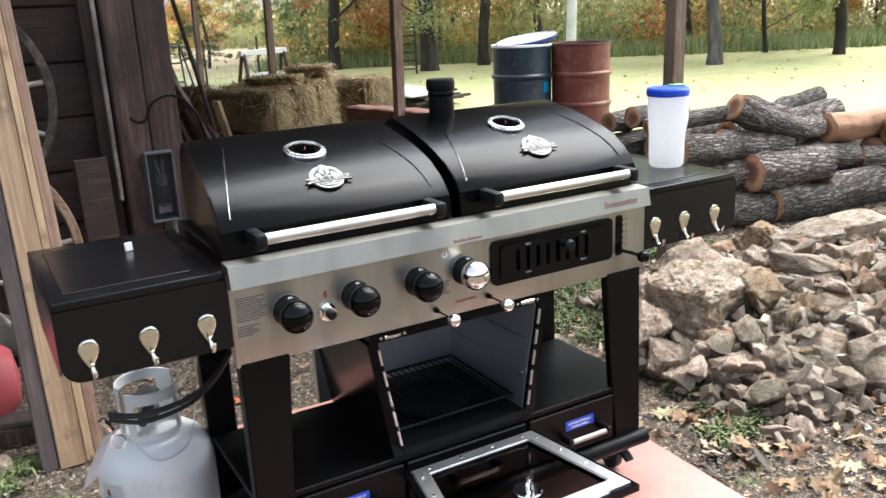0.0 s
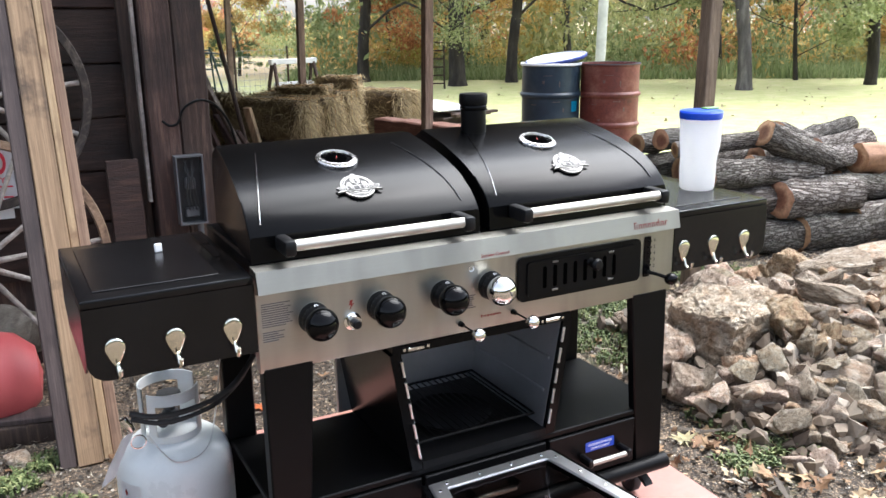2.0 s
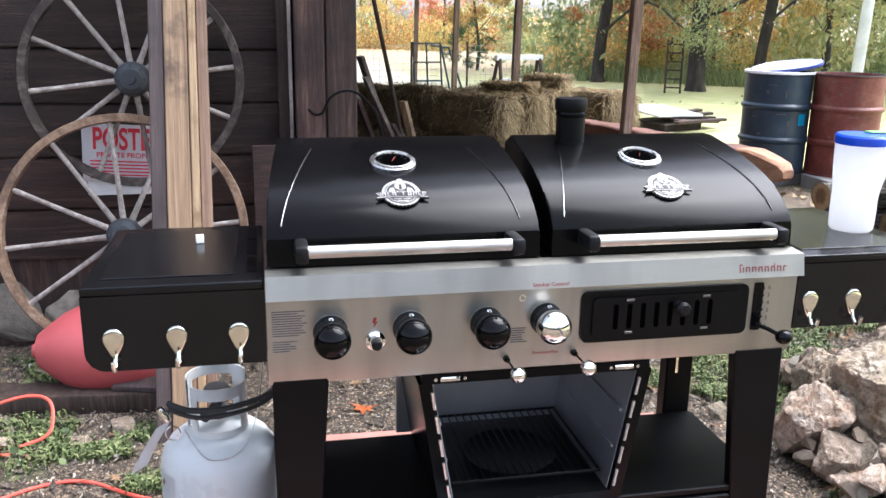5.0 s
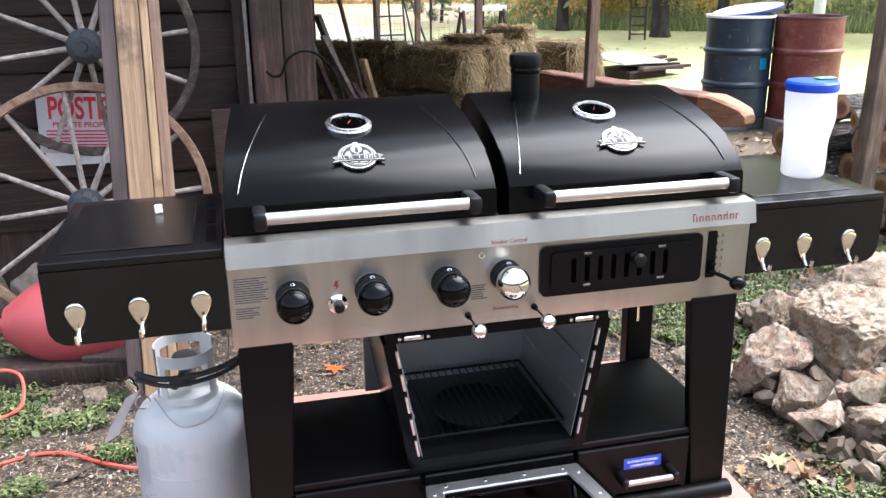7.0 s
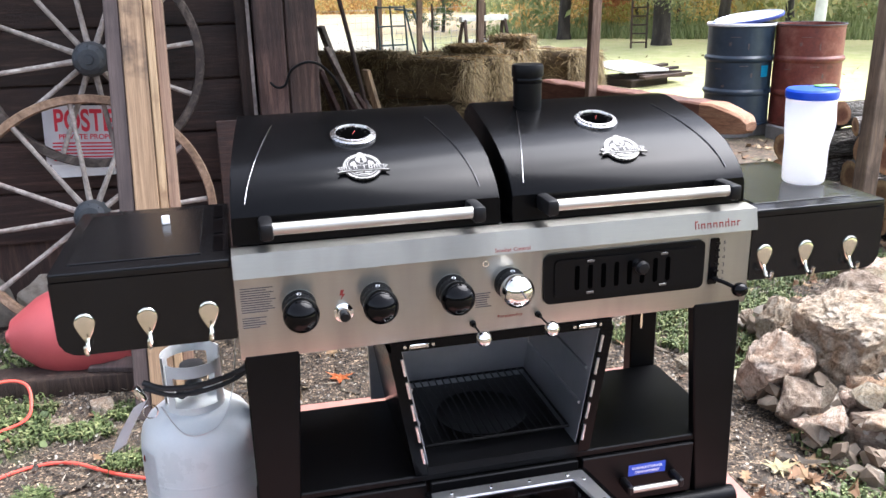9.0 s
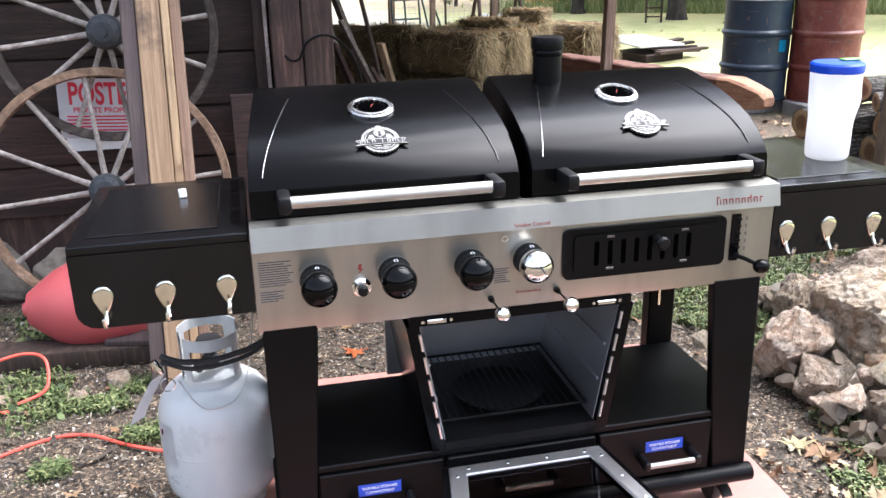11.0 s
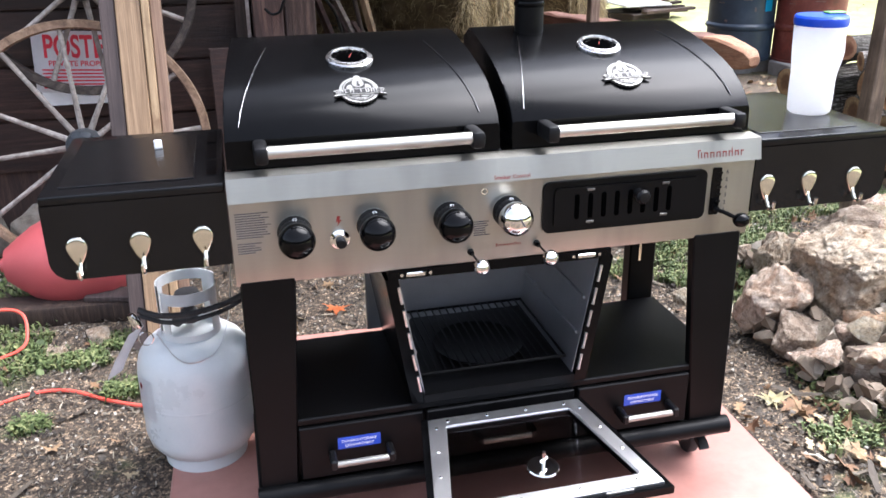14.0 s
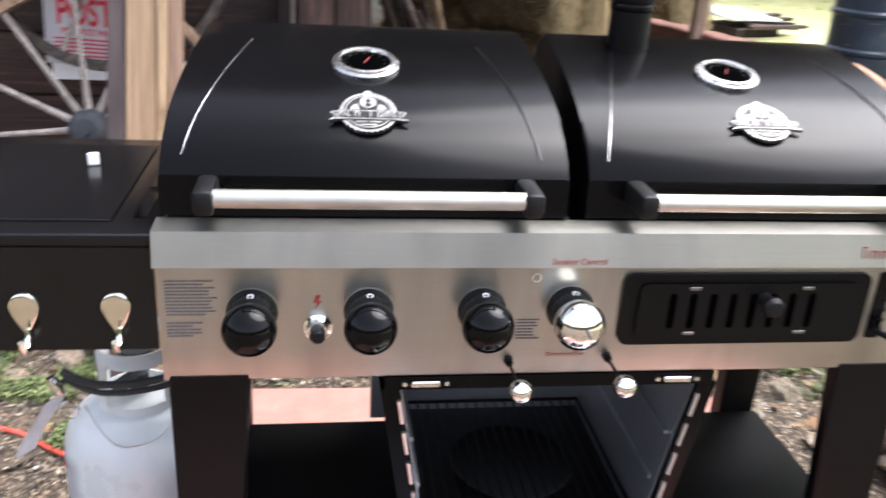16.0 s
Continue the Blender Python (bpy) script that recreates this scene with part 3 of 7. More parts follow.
def hood(x0, x1, xb, xg, lean0, lean1):
    """A hood whose ends draw in a little towards the back; badge and gauge stand at xb and xg."""
    bm = prism(B(), HOOD, "x", x0, x1)
    for v in bm.verts:
        d = min(max(v.co.y - 0.05, 0.0), 0.36)
        v.co.x += lean0 * d if v.co.x < (x0 + x1) / 2 else -lean1 * d
    es = [e for e in bm.edges if e.verts[0].co.z > 0.95 and e.verts[1].co.z > 0.95 and abs(e.verts[0].co.x - e.verts[1].co.x) < 0.1]
    bmesh.ops.bevel(bm, geom=es, offset=0.005, segments=2, affect="EDGES", profile=0.5)
    h = gp("hood", bm, BLACK, "black enamelled curved grill hood", angle=25)
    # pressed ribs near both ends, running inwards as they climb
    for xa, slope, rma in ((x0 + 0.03, 0.28, RIB_GLINT), (x1 - 0.042, -0.2, RIB_FAINT)):
        pts = [(xa + slope * (y - 0.048), y, z + 0.0004) for y, z in HOOD[2:9]]
        gp("pressed_rib", tube(B(), smooth_path(pts, 3), 0.0015, 8), rma, "", h)
    bm = tube(B(), [(x0 + 0.075, -0.028, 0.985), (x1 - 0.075, -0.028, 0.985)], 0.0125, 20)
    gp("handle_bar", bm, STEEL_BAR, "brushed steel handle bar", h)
    for x in (x0 + 0.068, x1 - 0.068):
        bm = box(B(), x - 0.014, x + 0.014, -0.046, 0.034, 0.964, 1.0, 0.008, 2)
        gp("handle_bracket", bm, PLASTIC, "black plastic handle bracket", h)
    badge(xb, h)
    gauge(xg, h)
    return h


# sky glint put into the rib colours: strong on left ribs, faint on right
RIB_GLINT = material("painted_rib_glint", (0.02, 0.02, 0.021), (0.3, 0.3, 0.31), 14, (0.15, 0.3), 1.0)
RIB_FAINT = material("faint_rib_glint", (0.004, 0.004, 0.0045), (0.05, 0.05, 0.052), 12, (0.15, 0.3), 0.6)
STEEL_BAR = brushed("brushed_handle_bar", 0.5, (0.3, 0.44), (1.5, 90, 90))
hood(-0.59, -0.014, -0.303, -0.302, 0.095, 0.03)
h2 = hood(0.014, 0.587, 0.306, 0.298, 0.03, 0.06)
# chimney on the second hood
bm = lathe(B(), [(0.036, 1.12), (0.036, 1.215), (0.039, 1.215), (0.0405, 1.22), (0.0405, 1.24), (0.038, 1.246), (0.0, 1.248)], 28, Matrix.Translation((0.165, 0.37, 0)))
ch = gp("chimney", bm, BLACK_MATT, "short black smoke stack", h2)
gp("cap_seam", lathe(B(), [(0.0362, 1.2), (0.038, 1.204), (0.038, 1.21), (0.0362, 1.214)], 24, Matrix.Translation((0.165, 0.37, 0))), BLACK, "", ch)

# fireboxes
gp("firebox", box(B(), -0.583, -0.006, 0.036, 0.478, 0.705, 0.939, 0.004), BLACK_MATT, "black charcoal and gas firebox")
gp("firebox", box(B(), 0.018, 0.583, 0.036, 0.478, 0.705, 0.939, 0.004), BLACK_MATT, "black charcoal and gas firebox")

# stainless front panel
PANEL = [(0.033, 0.936), (-0.0145, 0.9335), (-0.0252, 0.8845), (-0.001, 0.881), (-0.0005, 0.748), (0.0015, 0.7), (0.003, 0.695), (0.033, 0.695)]
bm = prism(B(), PANEL, "x", -0.595, 0.595)
panel = gp("control_panel", bm, STEEL, "brushed stainless steel control panel", angle=20)


def knob(x, z, chrome=False):
    """A ball grip on a ribbed collar that stands off a stepped base ring."""
    m = pose(x, 0, z, 90, 0, 0)
    k = gp("knob", lathe(B(), [(0.0362, 0.0), (0.0362, 0.005), (0.0345, 0.009), (0.034, 0.014), (0.0, 0.015)], 36, m), PLASTIC, "chrome-capped control knob" if chrome else "black control knob with thin chrome bezel", panel)
    gp("bezel", lathe(B(), [(0.0364, 0.0), (0.0376, 0.0006), (0.0374, 0.0014), (0.0363, 0.0016)], 36, m), STEEL, "thin steel bezel", k)
    gp("collar", lathe(B(), [(0.032, 0.0145), (0.0335, 0.016), (0.0335, 0.03), (0.032, 0.036), (0.0, 0.037)], 36, m), PLASTIC, "black collar", k)
    for q in range(20):
        a = 2 * math.pi * q / 20
        gp("collar_ridge", box(B(), -0.0012, 0.0012, 0.0328, 0.0345, 0.0165, 0.03, m=m @ pose(0, 0, 0, 0, 0, math.degrees(a))), PLASTIC, "", k)
    prof = [(0.031, 0.0365)] + [(0.0378 * math.cos(a), 0.055 + 0.0345 * math.sin(a)) for a in [radians(-32 + 122 * i / 14) for i in range(15)]]
    gp("grip", lathe(B(), prof, 40, m), CHROME if chrome else BLACK_GLOSS, "polished chrome grip" if chrome else "glossy black grip", k)
    gp("pointer", lathe(B(), [(0.0032, 0.0), (0.0047, 0.0), (0.0047, 0.001), (0.0032, 0.001), (0.0032, 0.0)], 16, pose(x, -0.0225, z + 0.0342, 14, 0, 0)), WHITE_MARK, "white ring mark", k)
    if chrome:
        gp("script_mark", box(B(), -0.0016, 0.0016, -0.011, 0.011, 0.0882, 0.0898, 0.0006, m=m @ pose(0.003, 0.003, 0, 0, 0, 30)), GREY_MARK, "", k)


for x in (-0.467, -0.302, -0.136):
    knob(x, 0.806)
knob(-0.003, 0.808, True)

# igniter button and its red mark
m = pose(-0.375, 0, 0.782, 90, 0, 0)
ig = gp("igniter", lathe(B(), [(0.021, 0.0), (0.021, 0.006), (0.016, 0.008), (0.015, 0.022), (0.0, 0.023)], 24, m), CHROME, "chrome igniter button", panel)
gp("push_button", lathe(B(), [(0.011, 0.02), (0.011, 0.034), (0.008, 0.037), (0.0, 0.037)], 20, m), PLASTIC, "black push button", ig)
bm = prism(B(), [(-0.371, 0.832), (-0.378, 0.832), (-0.381, 0.82), (-0.376, 0.82), (-0.379, 0.81), (-0.369, 0.823), (-0.374, 0.823)], "y", -0.0016, -0.0004)
gp("spark_mark", bm, RED_MARK, "red spark mark", panel)
# small print
for x0, x1, z0, n in ((-0.585, -0.51, 0.855, 11), (-0.585, -0.535, 0.79, 5), (-0.082, -0.045, 0.79, 7)):
    bm = B()
    for k in range(n):
        w = rng.uniform(0.7, 1.0)
        box(bm, x0, x0 + (x1 - x0) * w, -0.0016, -0.0004, z0 - 0.0052 * k - 0.0012, z0 - 0.0052 * k + 0.0008)
    gp("print_block", bm, GREY_MARK, "grey block of small print", panel)


def strokes(x0, x1, z0, h, n, y, seed, wide=0.35):
    """A word drawn as plain upright bars."""
    r = random.Random(seed)
    bm = B()
    step = (x1 - x0) / n
    for k in range(n):
        xa = x0 + step * k
        top = h * (1.0 if k in (0, n - 4) else 0.66)
        box(bm, xa, xa + step * wide, y - 0.0012, y, z0, z0 + top)
        if k % 2 == 0:
            box(bm, xa + step * wide, xa + step * 0.95, y - 0.0012, y, z0 + top - h * 0.14, z0 + top - 0.0002)
    return bm


lean_word = strokes(0.435, 0.55, 0.898, 0.018, 15, -0.0224, 3, 0.2)
for v in lean_word.verts:
    v.co.y += (v.co.z - 0.898) * 0.218
gp("red_lettering", lean_word, RED_MARK, "dark red lettering drawn as bars", panel)
gtext("red_caption", "Smoker Control", 0.0122, RED_MARK, -0.003, -0.0248, 0.8895, panel, tilt=-12.3)
gp("red_caption_bar", strokes(-0.03, 0.03, 0.727, 0.0065, 14, -0.0003, 5, 0.3), RED_MARK, "small red caption drawn as bars", panel)

# small pilot lamp beside the chrome knob
gp("pilot_ring", lathe(B(), [(0.007, 0), (0.0075, 0.002), (0.005, 0.002), (0.005, 0.0)], 16, pose(-0.058, 0, 0.858, 90, 0, 0)), CHROME, "", panel)

# slotted black damper plate
def rounded(x0, x1, z0, z1, r, n=5):
    out = []
    for cx, cz, a0 in ((x1 - r, z1 - r, 0), (x0 + r, z1 - r, 90), (x0 + r, z0 + r, 180), (x1 - r, z0 + r, 270)):
        out += [(cx + r * math.cos(radians(a0 + 90 * k / n)), cz + r * math.sin(radians(a0 + 90 * k / n))) for k in range(n + 1)]
    return out


vent = gp("damper_plate", prism(B(), rounded(0.076, 0.473, 0.748, 0.866, 0.016), "y", -0.008, -0.0005), BLACK_MATT, "black slotted damper plate", panel)
gp("raised_field", prism(B(), rounded(0.1, 0.452, 0.762, 0.852, 0.012), "y", -0.0125, -0.008), BLACK_MATT, "", vent)
# slots are near-black strips on the plate, coloured as their shaded depth
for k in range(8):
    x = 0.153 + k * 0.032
    gp("slot", prism(B(), rounded(x - 0.0055, x + 0.0055, 0.778, 0.836, 0.005, 3), "y", -0.0135, -0.0125), SHADE_DIAL_BLACK, "", vent)
for x, z in ((0.185, 0.8445), (0.366, 0.8445), (0.185, 0.7695), (0.366, 0.7695)):
    gp("screw_tab", box(B(), x - 0.009, x + 0.009, -0.0142, -0.0125, z - 0.0028, z + 0.0028, 0.0008), PEWTER, "small bright screw tab", vent)
m = pose(0.298, -0.0125, 0.826, 90, 0, 0)
gp("slide_knob", lathe(B(), [(0.012, 0), (0.009, 0.006), (0.009, 0.014), (0.0145, 0.02), (0.0165, 0.03), (0.012, 0.038), (0, 0.04)], 20, m), PLASTIC, "dark grey slide knob", vent)
# height lever with its scale
sl = gp("lever_slot", prism(B(), rounded(0.489, 0.512, 0.752, 0.866, 0.003, 2), "y", -0.003, -0.0004), BLACK_GLOSS, "black lever slot", panel)
for k in range(6):
    gp("notch", box(B(), 0.503, 0.514, -0.0045, -0.003, 0.765 + 0.017 * k, 0.77 + 0.017 * k), BLACK_MATT, "", sl)
    gtext("scale_number", str(6 - k), 0.0135, GREY_MARK, 0.527, -0.0012, 0.849 - 0.0185 * k, panel)
lv = gp("lever", tube(B(), [(0.503, 0.0, 0.765), (0.519, -0.028, 0.762), (0.531, -0.05, 0.757)], 0.005, 10), BLACK_MATT, "black height lever", panel)
gp("lever_knob", ball(B(), (0.537, -0.062, 0.755), 0.0175, 18, (1.15, 1, 0.95)), BLACK_GLOSS, "glossy black ball knob", lv)
# two chrome pulls for the drip drawers
for x, z in ((-0.089, 0.721), (0.065, 0.7255)):
    pl = gp("pull_rod", cyl(B(), (x, -0.001, z), (x, -0.076, z), 0.0024), BLACK_MATT, "", panel)
    gp("rod_boss", lathe(B(), [(0.0, 0.014), (0.005, 0.014), (0.0065, 0.01), (0.0065, 0.002), (0.0075, 0.001), (0.0075, 0.0)], 16, pose(x, 0, z, 90, 0, 0)), BLACK_GLOSS, "", pl)
    gp("pull_knob", ball(B(), (x, -0.09, z), 0.0172, 20), CHROME, "polished chrome ball knob", pl)

# ---- side shelves ----
# chrome with the sunlit field's yellow reflection put into its colour
HOOK_CHROME = material("reflection_tinted_hook", (0.7, 0.67, 0.56), (0.8, 0.78, 0.68), 8, (0.08, 0.16), 1.0, 0.05, 40)


def side_shelf(x0, x1, hooks):
    inner = x1 if x0 < 0 else x0
    bm = B()
    outer = x0 if x0 < 0 else x1
    # top plate with a folded front apron whose outer lower corner is rounded
    s = gp("side_shelf", box(B(), x0, x1, -0.002, 0.47, 0.905, 0.924, 0.004, 2), SHELF_BLACK, "black side shelf")
    r = 0.04
    if x0 < 0:
        poly = [(x1, 0.905), (x0, 0.905), (x0, 0.79)] + [(x0 + r - r * math.cos(radians(a)), 0.79 - r * math.sin(radians(a))) for a in (20, 45, 70, 90)] + [(x1, 0.75)]
    else:
        poly = [(x0, 0.905), (x0, 0.75)] + [(x1 - r + r * math.sin(radians(a)), 0.79 - r * math.cos(radians(a))) for a in (0, 20, 45, 70)] + [(x1, 0.79), (x1, 0.905)]
    gp("front_apron", prism(B(), poly, "y", -0.003, 0.004), SHELF_BLACK, "black front apron", s)
    xs_ = (x0 - 0.0005, x0 + 0.004) if x0 < 0 else (x1 - 0.004, x1 + 0.0005)
    gp("end_apron", prism(B(), [(0.0045, 0.9045), (0.0045, 0.79), (0.06, 0.75), (0.4, 0.75), (0.465, 0.79), (0.465, 0.9045)], "x", *xs_), SHELF_BLACK, "", s)
    gp("back_apron", box(B(), x0 + 0.005, x1 - 0.003, 0.461, 0.466, 0.78, 0.9045), SHELF_BLACK, "", s)
    gp("raised_panel", box(B(), x0 + 0.03, x1 - 0.06, 0.045, 0.42, 0.9245, 0.927, 0.0015), SHELF_BLACK, "", s)
    for k in range(3):
        xa = inner - 0.035 if x0 < 0 else inner + 0.012
        gp("vent_slot", box(B(), xa, xa + 0.02, 0.06 + 0.135 * k, 0.17 + 0.135 * k, 0.9242, 0.9252), BLACK_GLOSS, "", s)
    for hx in hooks:
        bm = ball(B(), (0, 0, 0), 1.0, 24)
        for v in bm.verts:
            w = 0.0205 * (1 - 0.62 * max(0.0, -v.co.z) ** 1.1)
            v.co = Vector((hx + v.co.x * w, -0.004 - max(0.0, -v.co.y) ** 0.6 * 0.0045, 0.817 + v.co.z * (0.042 if v.co.z < 0 else 0.022)))
        hk = gp("tool_hook", bm, HOOK_CHROME, "polished chrome tool hook", s)
        pts = smooth_path([(hx + 0.002, -0.006, 0.785), (hx + 0.002, -0.012, 0.77), (hx + 0.002, -0.024, 0.761), (hx + 0.002, -0.034, 0.766), (hx + 0.002, -0.038, 0.781)], 4)
        gp("hook_tip", tube(B(), pts, 0.0045, 8), HOOK_CHROME, "", hk)
    return s


side_shelf(-0.945, -0.597, (-0.889, -0.77, -0.65))
side_shelf(0.597, 0.957, (0.633, 0.745, 0.868))

# ---- cart ----
for x0, x1, xb0, xb1, y0, y1 in ((-0.589, -0.472, -0.588, -0.505, 0.0, 0.04), (0.458, 0.583, 0.5, 0.594, 0.0, 0.03)):
    bm = B()
    v = [bm.verts.new(p) for p in ((xb0, y0, 0.16), (xb1, y0, 0.16), (xb1, y1, 0.16), (xb0, y1, 0.16), (x0, y0, 0.705), (x1, y0, 0.705), (x1, y1, 0.705), (x0, y1, 0.705))]
    for f in ((0, 1, 5, 4), (1, 2, 6, 5), (2, 3, 7, 6), (3, 0, 4, 7), (0, 1, 2, 3), (4, 5, 6, 7)):
        bm.faces.new([v[i] for i in f])
    bmesh.ops.bevel(bm, geom=bm.edges[:], offset=0.004, segments=1, affect="EDGES")
    gp("front_leg", bm, BLACK_MATT, "black tapered sheet-metal leg")
for x in (-0.55, 0.545):
    gp("back_leg", box(B(), x - 0.04, x + 0.04, 0.405, 0.45, 0.16, 0.705, 0.004), BLACK_MATT, "black sheet-metal leg")
gp("light_strip", box(B(), 0.53, 0.537, 0.401, 0.404, 0.47, 0.66), CHROME, "bright metal edge strip")
gp("base_shelf", box(B(), -0.585, 0.588, 0.004, 0.4, 0.333, 0.35, 0.003), BLACK_MATT, "black base shelf")
gp("base_body", box(B(), -0.503, 0.488, 0.02, 0.395, 0.165, 0.332), BLACK_MATT, "black drawer housing")
bm = tube(B(), [(-0.598, -0.004, 0.162), (0.606, -0.004, 0.162)], 0.024, 16)
gp("front_rail", bm, BLACK_MATT, "black rounded front rail")
gp("rail_channel", box(B(), -0.596, 0.602, 0.02, 0.46, 0.135, 0.164, 0.003), BLACK_MATT)


def drawer(x0, x1, label_x=None):
    d = gp("drawer", box(B(), x0, x1, -0.004, 0.02, 0.192, 0.33, 0.003), BLACK_MATT, "black drawer front")
    xc = (x0 + x1) / 2 if label_x is None else label_x + 0.002
    hw = 0.067
    gp("drawer_handle", tube(B(), [(xc - hw, -0.046, 0.251), (xc + hw, -0.046, 0.251)], 0.0075, 14), STEEL_BAR, "brushed steel bar handle", d)
    for x in (xc - hw, xc + hw):
        gp("handle_end", box(B(), x - 0.008, x + 0.008, -0.056, -0.0045, 0.241, 0.266, 0.004), PLASTIC, "black plastic end", d)
    if label_x is not None:
        lb = gp("drawer_label", box(B(), label_x - 0.05, label_x + 0.05, -0.0055, -0.0042, 0.263, 0.2925), BLUE_LABEL, "blue label with white capitals", d)
        gtext("label_text", "DURABLE STORAGE", 0.0092, WHITE_MARK, label_x, -0.006, 0.28, lb)
        gtext("label_text", "COMPARTMENT", 0.0092, WHITE_MARK, label_x, -0.006, 0.268, lb)


drawer(-0.495, -0.205, -0.358)
drawer(-0.195, 0.175)
drawer(0.185, 0.485, 0.3585)

# casters
for x, y in ((0.555, 0.06), (-0.55, 0.06), (0.555, 0.44), (-0.55, 0.44)):
    c = gp("caster", lathe(B(), [(0, 0.1349), (0.03, 0.1349), (0.03, 0.128), (0.019, 0.124), (0.017, 0.112), (0, 0.112)], 20, Matrix.Translation((x, y, 0))), IRON, "swivel caster")
    for e in (-1, 1):
        gp("fork", prism(B(), [(y - 0.022, 0.1119), (y + 0.022, 0.1119), (y + 0.04, 0.066), (y + 0.024, 0.058), (y - 0.004, 0.082)], "x", x + e * 0.018 - 0.0025, x + e * 0.018 + 0.0025), IRON, "", c)
    wh = gp("wheel", lathe(B(), [(0.0, -0.013), (0.036, -0.013), (0.0385, -0.009), (0.0385, 0.009), (0.036, 0.013), (0.0, 0.013)], 28, pose(x, y + 0.024, 0.0685, 0, 90, 0)), RUBBER, "black rubber wheel", c)
    gp("axle_bolt", cyl(B(), (x - 0.024, y + 0.024, 0.0685), (x + 0.024, y + 0.024, 0.0685), 0.006, None, 12), CHROME, "", wh)
    gp("brake", prism(B(), [(y - 0.02, 0.112), (y - 0.024, 0.1), (y - 0.058, 0.084), (y - 0.064, 0.09), (y - 0.05, 0.103), (y - 0.03, 0.112)], "x", x - 0.013, x + 0.013), PLASTIC, "black brake pedal", c)

# ---- oven ----
OX = -0.013
def trap(z):
    """Half the opening's width at a height."""
    return 0.19 + (z - 0.378) / (0.68 - 0.378) * 0.05


oven = gp("smoker_oven", box(B(), OX - 0.262, OX + 0.262, 0.0, 0.42, 0.672, 0.6935), BLACK, "black smoker oven with its door open")
for s in (-1, 1):
    bm = B()
    lo, hi = OX + s * trap(0.355), OX + s * trap(0.672)
    w = 0.03
    pts = [(lo, 0.002, 0.352), (lo + s * w, 0.002, 0.352), (hi + s * w, 0.002, 0.672), (hi, 0.002, 0.672)]
    a = [bm.verts.new(p) for p in pts]
    b = [bm.verts.new((p[0], 0.42, p[2])) for p in pts]
    for i in range(4):
        bm.faces.new((a[i], a[(i + 1) % 4], b[(i + 1) % 4], b[i]))
    bm.faces.new(a)
    bm.faces.new(b)
    gp("oven_side", bm, BLACK, "glossy black oven side", oven)
    # inner lining
    bm = B()
    q = [(lo - s * 0.003, 0.012, 0.372), (hi - s * 0.003, 0.012, 0.67), (hi - s * 0.003, 0.405, 0.67), (lo - s * 0.003, 0.405, 0.372)]
    qa = [bm.verts.new(p) for p in q]
    qb = [bm.verts.new((p[0] + s * 0.0025, p[1], p[2])) for p in q]
    for i in range(4):
        bm.faces.new((qa[i], qa[(i + 1) % 4], qb[(i + 1) % 4], qb[i]))
    bm.faces.new(qa)
    bm.faces.new(qb)
    gp("side_lining", bm, LINER, "grey steel oven lining", oven)
    for z in (0.47, 0.56):
        x = OX + s * (trap(z) - 0.006)
        gp("rack_rail", tube(B(), [(x, 0.03, z), (x, 0.4, z)], 0.004, 8), LINER, "", oven)
    for k in range(5):
        za = 0.385 + k * 0.057
        zb = za + 0.04
        xa, xb = OX + s * (trap(za) + 0.004), OX + s * (trap(zb) + 0.004)
        gp("gasket_strip", tube(B(), [(xa, -0.001, za), (xb, -0.001, zb)], 0.0036, 8), ALU, "bright gasket retainer strip", oven)
gp("oven_back", box(B(), OX - 0.255, OX + 0.255, 0.405, 0.42, 0.353, 0.671), LINER, "grey steel oven back", oven)
gp("oven_floor", box(B(), OX - 0.187, OX + 0.187, 0.0, 0.404, 0.3505, 0.372), BLACK_MATT, "black sooty oven floor", oven)
gp("top_lining", box(B(), OX - 0.235, OX + 0.235, 0.012, 0.404, 0.6685, 0.6715), LINER, "", oven)
bm = tube(B(), [(OX - 0.18, 0.05, 0.398), (OX + 0.18, 0.05, 0.398), (OX + 0.18, 0.39, 0.398), (OX - 0.18, 0.39, 0.398), (OX - 0.18, 0.05, 0.398)], 0.004, 8)
rk = gp("oven_rack", bm, BLACK_MATT, "black wire oven rack", oven)
for k in range(17):
    x = OX - 0.16 + k * 0.02
    gp("rack_wire", tube(B(), [(x, 0.05, 0.401), (x, 0.39, 0.401)], 0.0022, 6), BLACK_MATT, "", rk)
bm = lathe(B(), [(0.0, 0.3725), (0.1, 0.3725), (0.115, 0.382), (0.115, 0.386), (0.1, 0.378), (0, 0.376)], 32, Matrix.Translation((OX, 0.2, 0)))
gp("fire_pan", bm, BLACK_MATT, "black round pan", oven)
for x in (OX - 0.2, OX + 0.2):
    ct = gp("latch", box(B(), x - 0.022, x + 0.022, -0.006, -0.0005, 0.677, 0.688, 0.002), CHROME, "bright door latch", oven)
    for dx in (-0.032, 0.032):
        gp("screw", cyl(B(), (x + dx, -0.004, 0.683), (x + dx, 0.0, 0.683), 0.004, None, 10), CHROME, "", ct)
# open door, hinged along the bottom edge


def door_outline(inset):
    return [(OX - 0.2 + inset, -0.012 - inset), (OX + 0.2 - inset, -0.012 - inset), (OX + 0.262 - inset * 1.15, -0.372 + inset), (OX - 0.262 + inset * 1.15, -0.372 + inset)]


